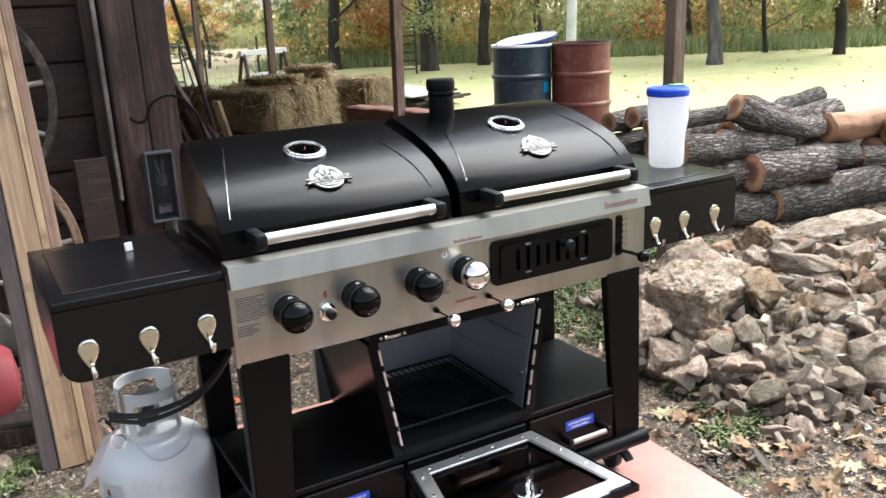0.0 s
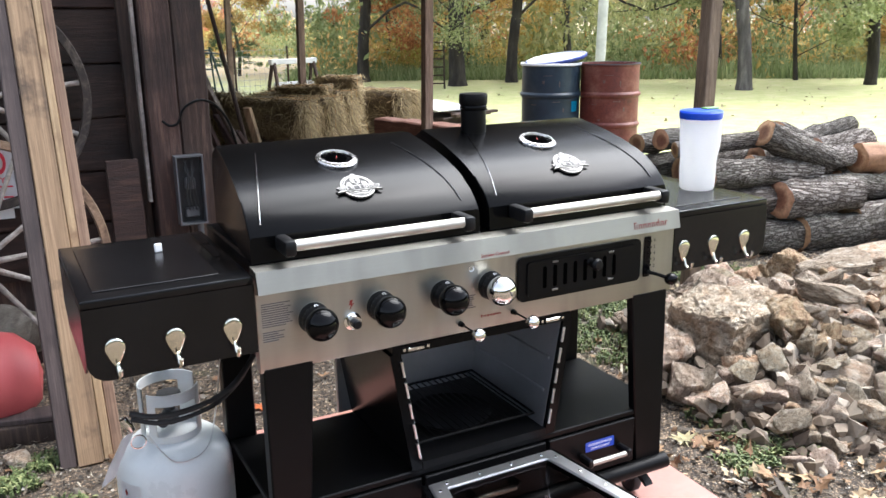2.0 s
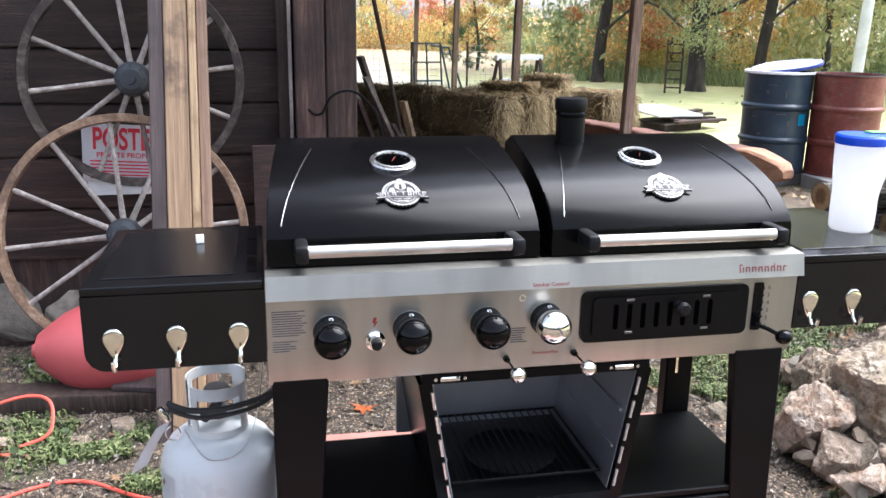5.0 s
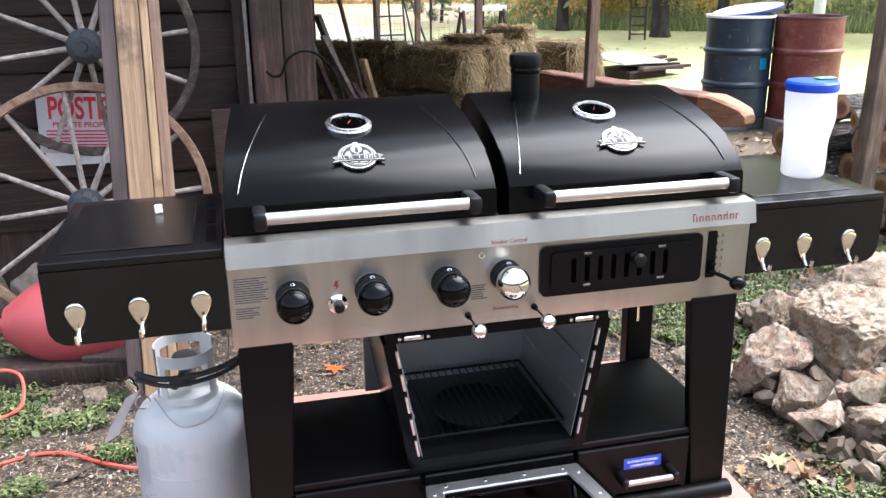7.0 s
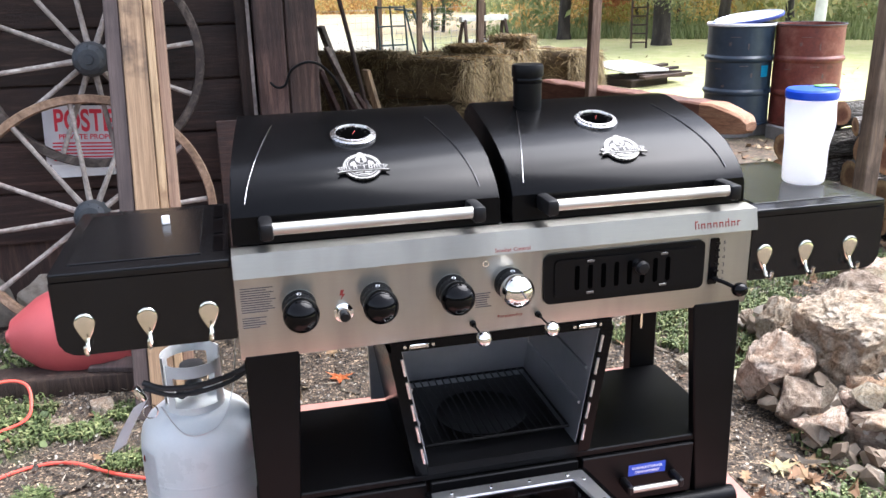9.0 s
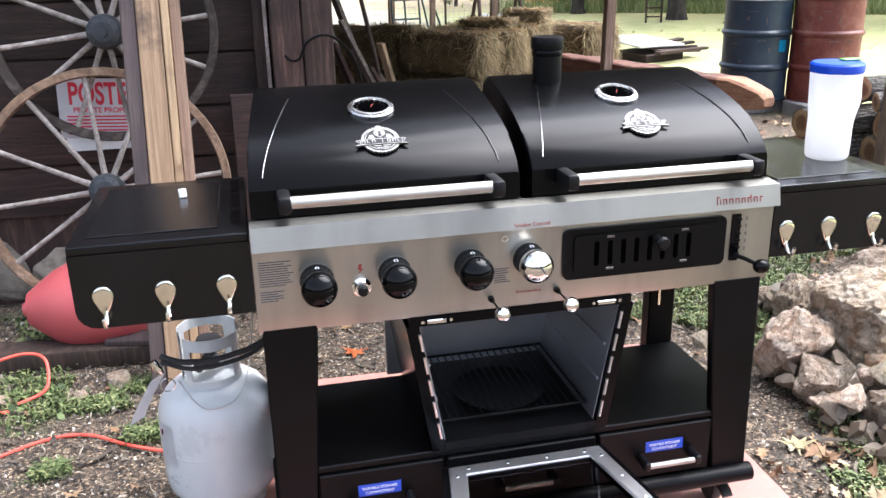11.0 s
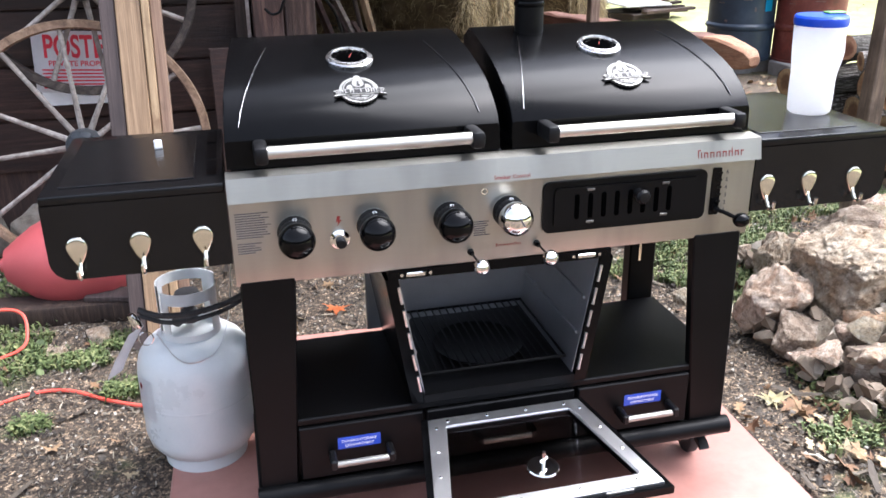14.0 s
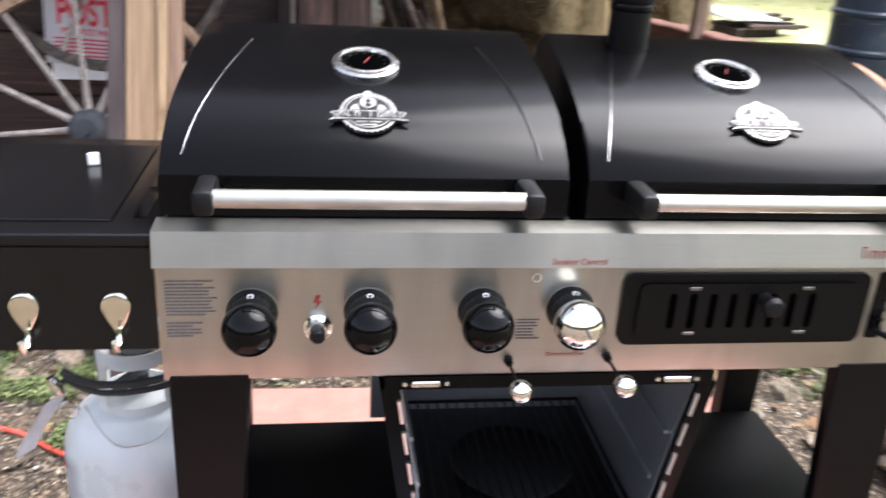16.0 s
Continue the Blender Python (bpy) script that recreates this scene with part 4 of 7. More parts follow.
DM = Matrix.Translation((0, -0.012, 0.308)) @ pose(0, 0, 0, 2.0, 0, 0) @ Matrix.Translation((0, 0.012, 0))
bm = quad_ring(B(), door_outline(0.0), door_outline(0.045), -0.012, 0.006)
bmesh.ops.transform(bm, matrix=DM, verts=bm.verts)
door = gp("oven_door", bm, BLACK, "black oven door hanging open with a glass pane", oven)
bm = quad_ring(B(), door_outline(0.014), door_outline(0.05), 0.006, 0.014)
bmesh.ops.bevel(bm, geom=[e for e in bm.edges if e.verts[0].co.z > 0.013 and e.verts[1].co.z > 0.013], offset=0.003, segments=2, affect="EDGES")
bmesh.ops.transform(bm, matrix=DM, verts=bm.verts)
gp("inner_frame", bm, ALU, "silver inner door frame", door)
bm = quad_ring(B(), door_outline(0.046), door_outline(0.052), 0.003, 0.0085)
bmesh.ops.transform(bm, matrix=DM, verts=bm.verts)
gp("pane_gasket", bm, BLACK_GLOSS, "", door)
ma, nt, bs = nodes_of("smoked_door_glass")
bs.inputs["Base Color"].default_value = (0.3, 0.29, 0.28, 1)
bs.inputs["Roughness"].default_value = 0.03
bs.inputs["Transmission Weight"].default_value = 1.0
bs.inputs["IOR"].default_value = 1.25
GLASS = ma
bm = prism(B(), door_outline(0.047), "z", -0.001, 0.003)
bmesh.ops.transform(bm, matrix=DM, verts=bm.verts)
gp("door_glass", bm, GLASS, "smoked glass pane", door)
o = door_outline(0.03)
for k in range(4):
    (xa, ya), (xb, yb) = o[k], o[(k + 1) % 4]
    for t in (0.08, 0.36, 0.64, 0.92):
        gp("screw", ball(B(), DM @ Vector((xa + (xb - xa) * t, ya + (yb - ya) * t, 0.0145)), 0.0045, 10, (1, 1, 0.5)), CHROME, "", door)
gp("thermometer_back", lathe(B(), [(0.0, 0.004), (0.034, 0.004), (0.036, 0.006), (0.034, 0.009), (0.0, 0.01)], 28, DM @ Matrix.Translation((0.005, -0.245, 0))), CHROME, "round chrome thermometer back", door)
bm = tube(B(), [DM @ Vector((0.005, -0.245, 0.01)), DM @ Vector((0.005, -0.245, 0.045))], 0.004, 8)
box(bm, -0.012, 0.012, -0.002, 0.002, -0.004, 0.004, 0.001, m=DM @ pose(0.005, -0.245, 0.026, 0, 0, 30))
gp("wing_nut", bm, CHROME, "", door)
gp("door_plate", box(B(), 0.1, 0.16, -0.366, -0.361, -0.004, 0.0, m=DM @ Matrix.Translation((0, 0.0, 0.011))), ALU, "", door)


# ---- on and under the grill ----
bm = box(B(), -0.83, 0.765, -0.72, 1.04, 0.004, 0.03, 0.004)
bmesh.ops.transform(bm, matrix=pose(0, 0, 0, 0, 0, -1.5), verts=bm.verts)
solo("painted_board", bm, BOARD_PAINT, "salmon-painted wooden sheet on the dirt under the grill", "board")

# gas cylinder
TX, TY = -0.73, 0.43
tank = thing("gas_cylinder", "grey steel propane cylinder standing beside the grill leg", "gas cylinder", (TX, TY, 0.03))
prof = [(0.0, 0.035), (0.09, 0.032), (0.125, 0.045), (0.143, 0.07), (0.15, 0.1), (0.15, 0.272), (0.148, 0.295), (0.141, 0.32), (0.127, 0.342), (0.105, 0.36), (0.075, 0.372), (0.04, 0.378), (0.0, 0.38)]
part("body", lathe(B(), prof, 48), TANK_PAINT, tank)
part("foot_ring", lathe(B(), [(0.105, 0.0), (0.11, 0.0), (0.11, 0.04), (0.105, 0.04), (0.105, 0.0)], 40), TANK_PAINT, tank)
part("weld_seam", lathe(B(), [(0.1495, 0.196), (0.1507, 0.199), (0.1507, 0.203), (0.1495, 0.206)], 48), TANK_PAINT, tank)
bm = B()
# collar with hand openings
for a0, a1, z0, z1 in ((0, 360, 0.355, 0.39), (20, 200, 0.488, 0.516), (215, 345, 0.474, 0.505), (20, 60, 0.39, 0.488), (150, 200, 0.39, 0.488), (215, 232, 0.39, 0.474), (322, 345, 0.39, 0.474)):
    n = max(2, int((a1 - a0) / 10))
    ring = []
    for k in range(n + 1):
        a = radians(a0 + (a1 - a0) * k / n)
        ring.append([bm.verts.new((r * math.cos(a), r * math.sin(a), z)) for r, z in ((0.073, z0), (0.0765, z0), (0.0765, z1), (0.073, z1))])
    for p, q in zip(ring, ring[1:]):
        for k in range(4):
            bm.faces.new((p[k], p[(k + 1) % 4], q[(k + 1) % 4], q[k]))
part("collar", bm, TANK_PAINT, tank, "grey steel guard collar with hand openings")
v = part("valve", lathe(B(), [(0.0, 0.4), (0.022, 0.4), (0.022, 0.43), (0.014, 0.435), (0.014, 0.465), (0.0, 0.466)], 18), IRON, tank, "dark tarnished valve")
part("hand_wheel", lathe(B(), [(0.0, 0.466), (0.03, 0.468), (0.033, 0.476), (0.03, 0.484), (0, 0.486)], 14), RUBBER, v)
part("outlet", cyl(B(), (0, 0, 0.425), (-0.03, -0.055, 0.425), 0.014), IRON, v)
bm = B()
ring = []
for k in range(9):
    a = radians(196 + 3.6 * k)
    ring.append((bm.verts.new((0.1508 * math.cos(a), 0.1508 * math.sin(a), 0.17)), bm.verts.new((0.1508 * math.cos(a), 0.1508 * math.sin(a), 0.29))))
for p, q in zip(ring, ring[1:]):
    bm.faces.new((p[0], q[0], q[1], p[1]))
bmesh.ops.solidify(bm, geom=bm.faces[:], thickness=0.0006)
lab = part("paper_label", bm, WHITE_MARK, tank, "white paper label")
part("red_mark", ball(B(), (0.151 * math.cos(radians(205)), 0.151 * math.sin(radians(205)), 0.262), 0.009, 10, (0.25, 1, 1)), RED_MARK, lab)
solo("gas_hose", tube(B(), smooth_path([(TX - 0.11, TY - 0.1, 0.52), (TX - 0.05, TY - 0.125, 0.508), (TX + 0.05, TY - 0.125, 0.512), (TX + 0.15, TY - 0.09, 0.535), (TX + 0.24, TY - 0.02, 0.6), (TX + 0.27, TY + 0.0, 0.7)], 6), 0.0075, 10), RUBBER, "black rubber gas hose from the cylinder to the grill", "hose")
solo("gas_hose", tube(B(), smooth_path([(TX - 0.11, TY - 0.1, 0.505), (TX - 0.04, TY - 0.12, 0.486), (TX + 0.05, TY - 0.115, 0.49), (TX + 0.13, TY - 0.08, 0.505), (TX + 0.22, TY + 0.0, 0.55), (TX + 0.27, TY + 0.05, 0.68)], 6), 0.006, 10), RUBBER, "thin black rubber gas hose looped round the cylinder collar", "hose")
bm = tube(B(), smooth_path([(TX - 0.075, TY - 0.11, 0.455), (TX - 0.02, TY - 0.135, 0.38), (TX + 0.06, TY - 0.125, 0.392), (TX + 0.1, TY - 0.085, 0.47), (TX + 0.12, TY - 0.1, 0.62)], 6), 0.0014, 6)
solo("valve_chain", bm, ALU, "thin chain looped over the cylinder shoulder", "chain")
reg = thing("regulator", "grey metal gas fitting with a white paper tag", "regulator", (TX - 0.12, TY - 0.11, 0.495))
part("body", lathe(B(), [(0, -0.02), (0.01, -0.018), (0.013, 0.0), (0.009, 0.022), (0, 0.024)], 16, pose(0, 0, 0, 0, -25, 0)), CHROME, reg)
part("ring", tube(B(), smooth_path([(0.02 + 0.018 * math.cos(radians(a)), -0.01, -0.045 + 0.018 * math.sin(radians(a))) for a in range(0, 361, 40)], 2), 0.0018, 6), CHROME, reg)
bm = B()
tg = smooth_path([(-0.0, -0.005, -0.02), (-0.02, -0.015, -0.05), (-0.042, -0.022, -0.085), (-0.062, -0.03, -0.125)], 4)
w = Vector((0.018, 0.006, 0.008))
row = [(bm.verts.new(p - w), bm.verts.new(p + w)) for p in tg]
for p, q in zip(row, row[1:]):
    bm.faces.new((p[0], p[1], q[1], q[0]))
bmesh.ops.solidify(bm, geom=bm.faces[:], thickness=0.0015)
part("paper_tag", bm, WHITE_MARK, reg, "white crumpled paper tag")

# jug on the side shelf
ma, nt, bs = nodes_of("frosted_plastic")
bs.inputs["Base Color"].default_value = (0.97, 0.965, 0.955, 1)
bs.inputs["Roughness"].default_value = 0.45
tr = nt.nodes.new("ShaderNodeBsdfTranslucent")
tr.inputs["Color"].default_value = (0.98, 0.975, 0.965, 1)
ms = nt.nodes.new("ShaderNodeMixShader")
ms.inputs["Fac"].default_value = 0.62
nt.links.new(bs.outputs[0], ms.inputs[1])
nt.links.new(tr.outputs[0], ms.inputs[2])
nt.links.new(ms.outputs[0], nt.nodes["Material Output"].inputs["Surface"])
FROST = ma
LID_BLUE = material("blue_lid_plastic", (0.01, 0.06, 0.55), (0.02, 0.09, 0.65), 20, (0.25, 0.35))
JX, JY, JZ = 0.874, 0.205, 0.927
jug = thing("plastic_jug", "frosted plastic jug with a blue lid on the side shelf", "jug", (JX, JY, JZ))
prof = [(0.0, 0.002), (0.047, 0.0), (0.052, 0.005)] + [(0.053 + 0.009 * k / 15, 0.012 + 0.0137 * k) for k in range(16)] + [(0.0, 0.218)]
bm = lathe(B(), prof, 48)
for v in bm.verts:
    # the hand grip: a bulge over a hollow on one side, with a softer hollow opposite
    side = max(0.0, (v.co.x * 0.93 - v.co.y * 0.36) / 0.06) ** 3
    back = max(0.0, -(v.co.x * 0.93 - v.co.y * 0.36) / 0.06) ** 3
    push = side * (0.006 * math.exp(-((v.co.z - 0.15) / 0.03) ** 2) - 0.004 * math.exp(-((v.co.z - 0.085) / 0.032) ** 2)) - back * 0.003 * math.exp(-((v.co.z - 0.1) / 0.03) ** 2)
    v.co += Vector((v.co.x, v.co.y, 0)) * (push / 0.056)
part("jug_body", bm, FROST, jug, angle=60)
lid = part("lid", lathe(B(), [(0.0, 0.2185), (0.063, 0.2185), (0.065, 0.223), (0.065, 0.238), (0.061, 0.243), (0.0, 0.245)], 40), LID_BLUE, jug, "bright blue plastic lid")
part("spout_flap", box(B(), 0.01, 0.062, -0.012, 0.014, 0.245, 0.25, 0.002), material("green_flap", (0.1, 0.28, 0.08), (0.14, 0.34, 0.1), 20, (0.4, 0.5)), lid, "green spout flap")

tag = thing("price_tag", "small white folded tag on the black side shelf", "tag", (-0.738, 0.296, 0.927))
part("paper", box(B(), -0.009, 0.009, -0.003, 0.003, 0.0, 0.021, 0.002, m=pose(0, 0, 0, -8, 0, 12)), WHITE_MARK, tag)


# ---- along the barn wall ----
def wagon_wheel(at, r, tilt, yaw, wood_ma, label, spin=0.0, n=12):
    w = thing("wagon_wheel", label, "wheel", at, "wagon wheels", rot=(90 + tilt, 0, yaw))
    bm = B()
    prof = [(r - 0.032, -0.022), (r - 0.004, -0.024), (r, -0.018), (r, 0.018), (r - 0.004, 0.024), (r - 0.032, 0.022), (r - 0.036, 0.0), (r - 0.032, -0.022)]
    part("rim", lathe(bm, prof, 72), wood_ma, w, "worn wooden rim")
    hub = part("hub", lathe(B(), [(0, 0.1), (0.018, 0.1), (0.02, 0.085), (0.04, 0.085), (0.06, 0.07), (0.07, 0.035), (0.07, -0.04), (0.045, -0.06), (0, -0.06)], 28), IRON, w, "weathered iron-bound hub")
    for k in range(8):
        a = 2 * math.pi * k / 8
        part("bolt", ball(B(), (0.052 * math.cos(a), 0.052 * math.sin(a), 0.072), 0.007, 8), IRON, hub)
    for k in range(n):
        a = 2 * math.pi * (k + 0.5) / n + radians(spin)
        d = Vector((math.cos(a), math.sin(a), 0))
        pts = [d * 0.055, d * (r * 0.35), d * (r * 0.7), d * (r - 0.02)]
        part("spoke", tube(B(), pts, [0.013, 0.0105, 0.0095, 0.0115], 8), SPOKE_WOOD, w)
    return w


wagon_wheel((-1.1, 2.07, 1.17), 0.44, -3, 0, WHEEL_DARK, "dark weathered wagon wheel hung on the barn wall", 22)
wagon_wheel((-1.16, 1.93, 0.55), 0.495, -12, 0, WHEEL_TAN, "tan wooden wagon wheel leaning on the barn wall", 20)

# sign behind the wheels
SIGN_WHITE = material("dusty_white_sign", (0.5, 0.48, 0.49), (0.62, 0.6, 0.61), 9, (0.5, 0.6))
sign = thing("warning_sign", "white and red posted sign nailed to the barn siding", "sign", (-1.15, WALL_Y - 0.012, 0.85), rot=(0, 3, 0))
part("sheet", box(B(), -0.19, 0.19, -0.003, 0.0, -0.125, 0.125), SIGN_WHITE, sign)
SIGN_RED = material("sign_red", (0.55, 0.015, 0.04), (0.62, 0.03, 0.05), 20, (0.5, 0.6))
me = letters("POSTED", 0.088, SIGN_RED, pose(-0.003, -0.0036, 0.02, 90, 0, 0) @ Matrix.Diagonal((0.9, 1.45, 1, 1)), 0.001, 1.02, bold=0.0022)
part("sign_word", me, SIGN_RED, sign, "bold red word")
part("sign_text", letters("PRIVATE PROPERTY", 0.0305, SIGN_RED, pose(0, -0.0036, -0.016, 90, 0, 0), 0.0006, bold=0.0006), SIGN_RED, sign)
for k in range(6):
    part("sign_line", box(B(), -0.16, 0.16 - 0.03 * (k % 3), -0.0042, -0.0031, -0.036 - 0.0145 * k, -0.0295 - 0.0145 * k), SIGN_RED, sign)
solo("paper_notice", box(B(), -1.33, -1.0, WALL_Y - 0.008, WALL_Y - 0.005, 0.675, 0.735), WHITE_MARK, "white paper notice under the sign on the siding", "notice")


def leaning_board(x0, x1, y_foot, thick, length, lean, ma, label, name="leaning_board", side=0.0, cat="board"):
    bm = box(B(), x0, x1, 0, thick, 0, length, 0.003)
    bmesh.ops.transform(bm, matrix=Matrix.Translation((0, y_foot, 0.0)) @ Matrix.Rotation(radians(side), 4, "Y") @ Matrix.Rotation(radians(-lean), 4, "X"), verts=bm.verts)
    return solo(name, bm, ma, label, cat, "leaning boards")


leaning_board(-0.99, -0.937, 1.15, 0.09, 2.3, 22.8, GREY_BOARD, "purple-grey weathered board leaning on the barn")
leaning_board(-0.935, -0.853, 1.14, 0.04, 2.35, 22.8, PALE, "fresh sawn plank with dark stains leaning on the barn")
leaning_board(-0.851, -0.822, 1.155, 0.04, 2.3, 22.8, PALE_LIGHT, "pale yellow sawn plank leaning on the barn")
leaning_board(-0.82, -0.783, 1.175, 0.05, 2.25, 22.8, BROWN_BOARD, "brown sawn plank leaning on the barn")
leaning_board(-0.64, -0.51, 1.95, 0.03, 0.9, 5, BARN, "short dark weathered board leaning on the corner post")

# timber on the ground and the red float
bm = box(B(), -3.2, -0.86, -0.07, 0.07, 0.0, 0.085, 0.012, 2)
bmesh.ops.transform(bm, matrix=pose(0, 1.38, -0.01, 0, 0, -5) , verts=bm.verts)
gtm = thing("ground_timber", "weathered timber with a short board lying by the barn", "timber", (0, 0, 0))
part("beam", bm, POST_WOOD, gtm)
bm = box(B(), -0.12, 0.16, -0.05, 0.05, 0.0, 0.02, 0.003)
bmesh.ops.transform(bm, matrix=pose(-1.05, 1.46, 0.076, 0, 0, -14), verts=bm.verts)
part("short_board", bm, GREY_BOARD, gtm, "short grey board lying on the timber")
prof = [(0.0, -0.012), (0.03, -0.01), (0.034, 0.012), (0.075, 0.016), (0.085, 0.03), (0.115, 0.07), (0.165, 0.14), (0.2, 0.22), (0.215, 0.32), (0.21, 0.42), (0.19, 0.5), (0.12, 0.58), (0.0, 0.6)]
bm = lathe(B(), prof, 40, pose(-1.47, 1.62, 0.185, 0, 90, 0) @ Matrix.Diagonal((0.85, 0.85, 0.8, 1)))
solo("red_float", bm, RED_PLASTIC, "faded red rounded plastic float lying behind a timber", "float")
# cord
pts = [(-2.3, 1.0, 0.01), (-1.8, 0.78, 0.012), (-1.5, 0.8, 0.012), (-1.3, 0.9, 0.012), (-1.17, 0.9, 0.012), (-1.03, 0.8, 0.012), (-0.9, 0.73, 0.012), (-0.8, 0.68, 0.04)]
solo("extension_cord", tube(B(), smooth_path(pts, 6), 0.0058, 8), CORD, "orange extension cord snaking over the gravel", "cord")
pts = [(-1.43, 1.16, 0.02), (-1.36, 1.2, 0.03), (-1.34, 1.24, 0.06), (-1.36, 1.3, 0.12), (-1.45, 1.32, 0.13), (-1.6, 1.27, 0.1), (-1.75, 1.18, 0.03), (-1.6, 1.12, 0.015), (-1.45, 1.12, 0.015)]
solo("extension_cord", tube(B(), smooth_path(pts, 6), 0.0058, 8), CORD, "orange extension cord coiled beside the timber", "cord")

# open metal switch box on the corner post
GALV = material("galvanised_box", (0.07, 0.072, 0.078), (0.15, 0.153, 0.16), 12, (0.5, 0.7), 0.5, 0.2, 90)
sb = thing("switch_box", "open grey metal switch box with loose wires on the post", "switch box", (-0.312, 2.018, 0.75))
bm = quad_ring(B(), [(-0.058, -0.15), (0.058, -0.15), (0.058, 0.15), (-0.058, 0.15)], [(-0.052, -0.144), (0.052, -0.144), (0.052, 0.144), (-0.052, 0.144)], 0, 0.06)
bmesh.ops.transform(bm, matrix=pose(0, 0, 0, 90, 0, 0), verts=bm.verts)
part("case", bm, GALV, sb)
part("back_plate", box(B(), -0.052, 0.052, -0.006, -0.001, -0.144, 0.144), RUBBER, sb, "dark box back")
part("switch_block", box(B(), -0.02, 0.024, -0.03, -0.006, 0.0, 0.05, 0.004), GALV, sb)
part("switch_block", box(B(), -0.028, 0.03, -0.035, -0.006, -0.12, -0.08, 0.004), GALV, sb)
for k in range(4):
    x = -0.02 + 0.014 * k
    part("wire", tube(B(), smooth_path([(x, -0.02, 0.13), (x + 0.012 * (-1) ** k, -0.035, 0.09), (x * 0.5, -0.045, 0.05), (x, -0.04, -0.03), (x + 0.01, -0.04, -0.09)], 4), 0.003, 6), RUBBER, sb)
part("conduit", cyl(B(), (0.03, -0.03, -0.22), (0.03, -0.03, -0.15), 0.013), GALV, sb)
solo("wire_hook", tube(B(), smooth_path([(-0.4, 2.0, 1.05), (-0.375, 1.985, 1.03), (-0.34, 1.98, 1.04), (-0.31, 1.98, 1.1), (-0.24, 1.985, 1.13), (-0.17, 2.0, 1.1), (-0.1, 2.05, 1.0), (-0.05, 2.1, 0.8)], 5), 0.006, 8), BLACK_MATT, "black cable curved over the corner post", "cable")


# ---- behind the corner post: poles and slats ----
def pole(p0, p1, r, ma, name, label, cat="pole"):
    return solo(name, tube(B(), [p0, tuple((a + b) / 2 + 0.01 for a, b in zip(p0, p1)), p1], [r, r * 0.95, r * 0.9], 8), ma, label, cat, "leaning poles")


def slat(p0, p1, w, t, ma, label, name="wood_slat"):
    p0, p1 = Vector(p0), Vector(p1)
    d = p1 - p0
    bm = box(B(), -w / 2, w / 2, -t / 2, t / 2, 0, d.length, 0.002)
    bmesh.ops.transform(bm, matrix=Matrix.Translation(p0) @ d.to_track_quat("Z", "Y").to_matrix().to_4x4(), verts=bm.verts)
    return solo(name, bm, ma, label, "slat", "leaning slats")


pole((0.24, 2.5, 0.0), (-0.21, 2.3, 2.1), 0.011, POST_WOOD, "leaning_pole", "dark wooden pole leaning on the corner post")
slat((0.3, 2.62, 0.0), (-0.13, 2.45, 1.25), 0.05, 0.02, WHEEL_WOOD, "grey weathered slat leaning on the barn side")
slat((0.26, 2.55, 0.0), (-0.15, 2.4, 1.05), 0.04, 0.02, BARN, "dark weathered slat leaning on the barn side")
slat((0.2, 2.75, 0.0), (-0.15, 2.6, 1.1), 0.05, 0.02, WHEEL_WOOD, "grey weathered slat leaning on the barn side")
slat((0.34, 2.5, 0.0), (0.06, 2.35, 1.05), 0.045, 0.02, PALE, "pale sawn slat leaning among the poles")

for k, (x, y, zt, ma) in enumerate(((0.02, 2.4, 1.16, WHEEL_WOOD), (0.06, 2.45, 1.02, GREY_BOARD), (0.1, 2.5, 1.0, WHEEL_WOOD), (0.15, 2.42, 0.94, POST_WOOD), (0.2, 2.55, 0.9, WHEEL_WOOD))):
    slat((x + 0.42, y + 0.12, 0.0), (x - 0.14, y - 0.04, zt), 0.035, 0.018, ma, "thin weathered slat leaning with others on the barn side")

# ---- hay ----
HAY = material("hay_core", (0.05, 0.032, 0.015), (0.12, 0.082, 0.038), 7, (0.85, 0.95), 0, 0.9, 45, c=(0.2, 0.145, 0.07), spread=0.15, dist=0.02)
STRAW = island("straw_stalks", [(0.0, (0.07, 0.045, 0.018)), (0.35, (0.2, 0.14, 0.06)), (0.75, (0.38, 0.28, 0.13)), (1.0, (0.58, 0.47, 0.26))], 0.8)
TWINE = material("orange_twine", (0.4, 0.2, 0.06), (0.5, 0.28, 0.1), 20, (0.7, 0.8))


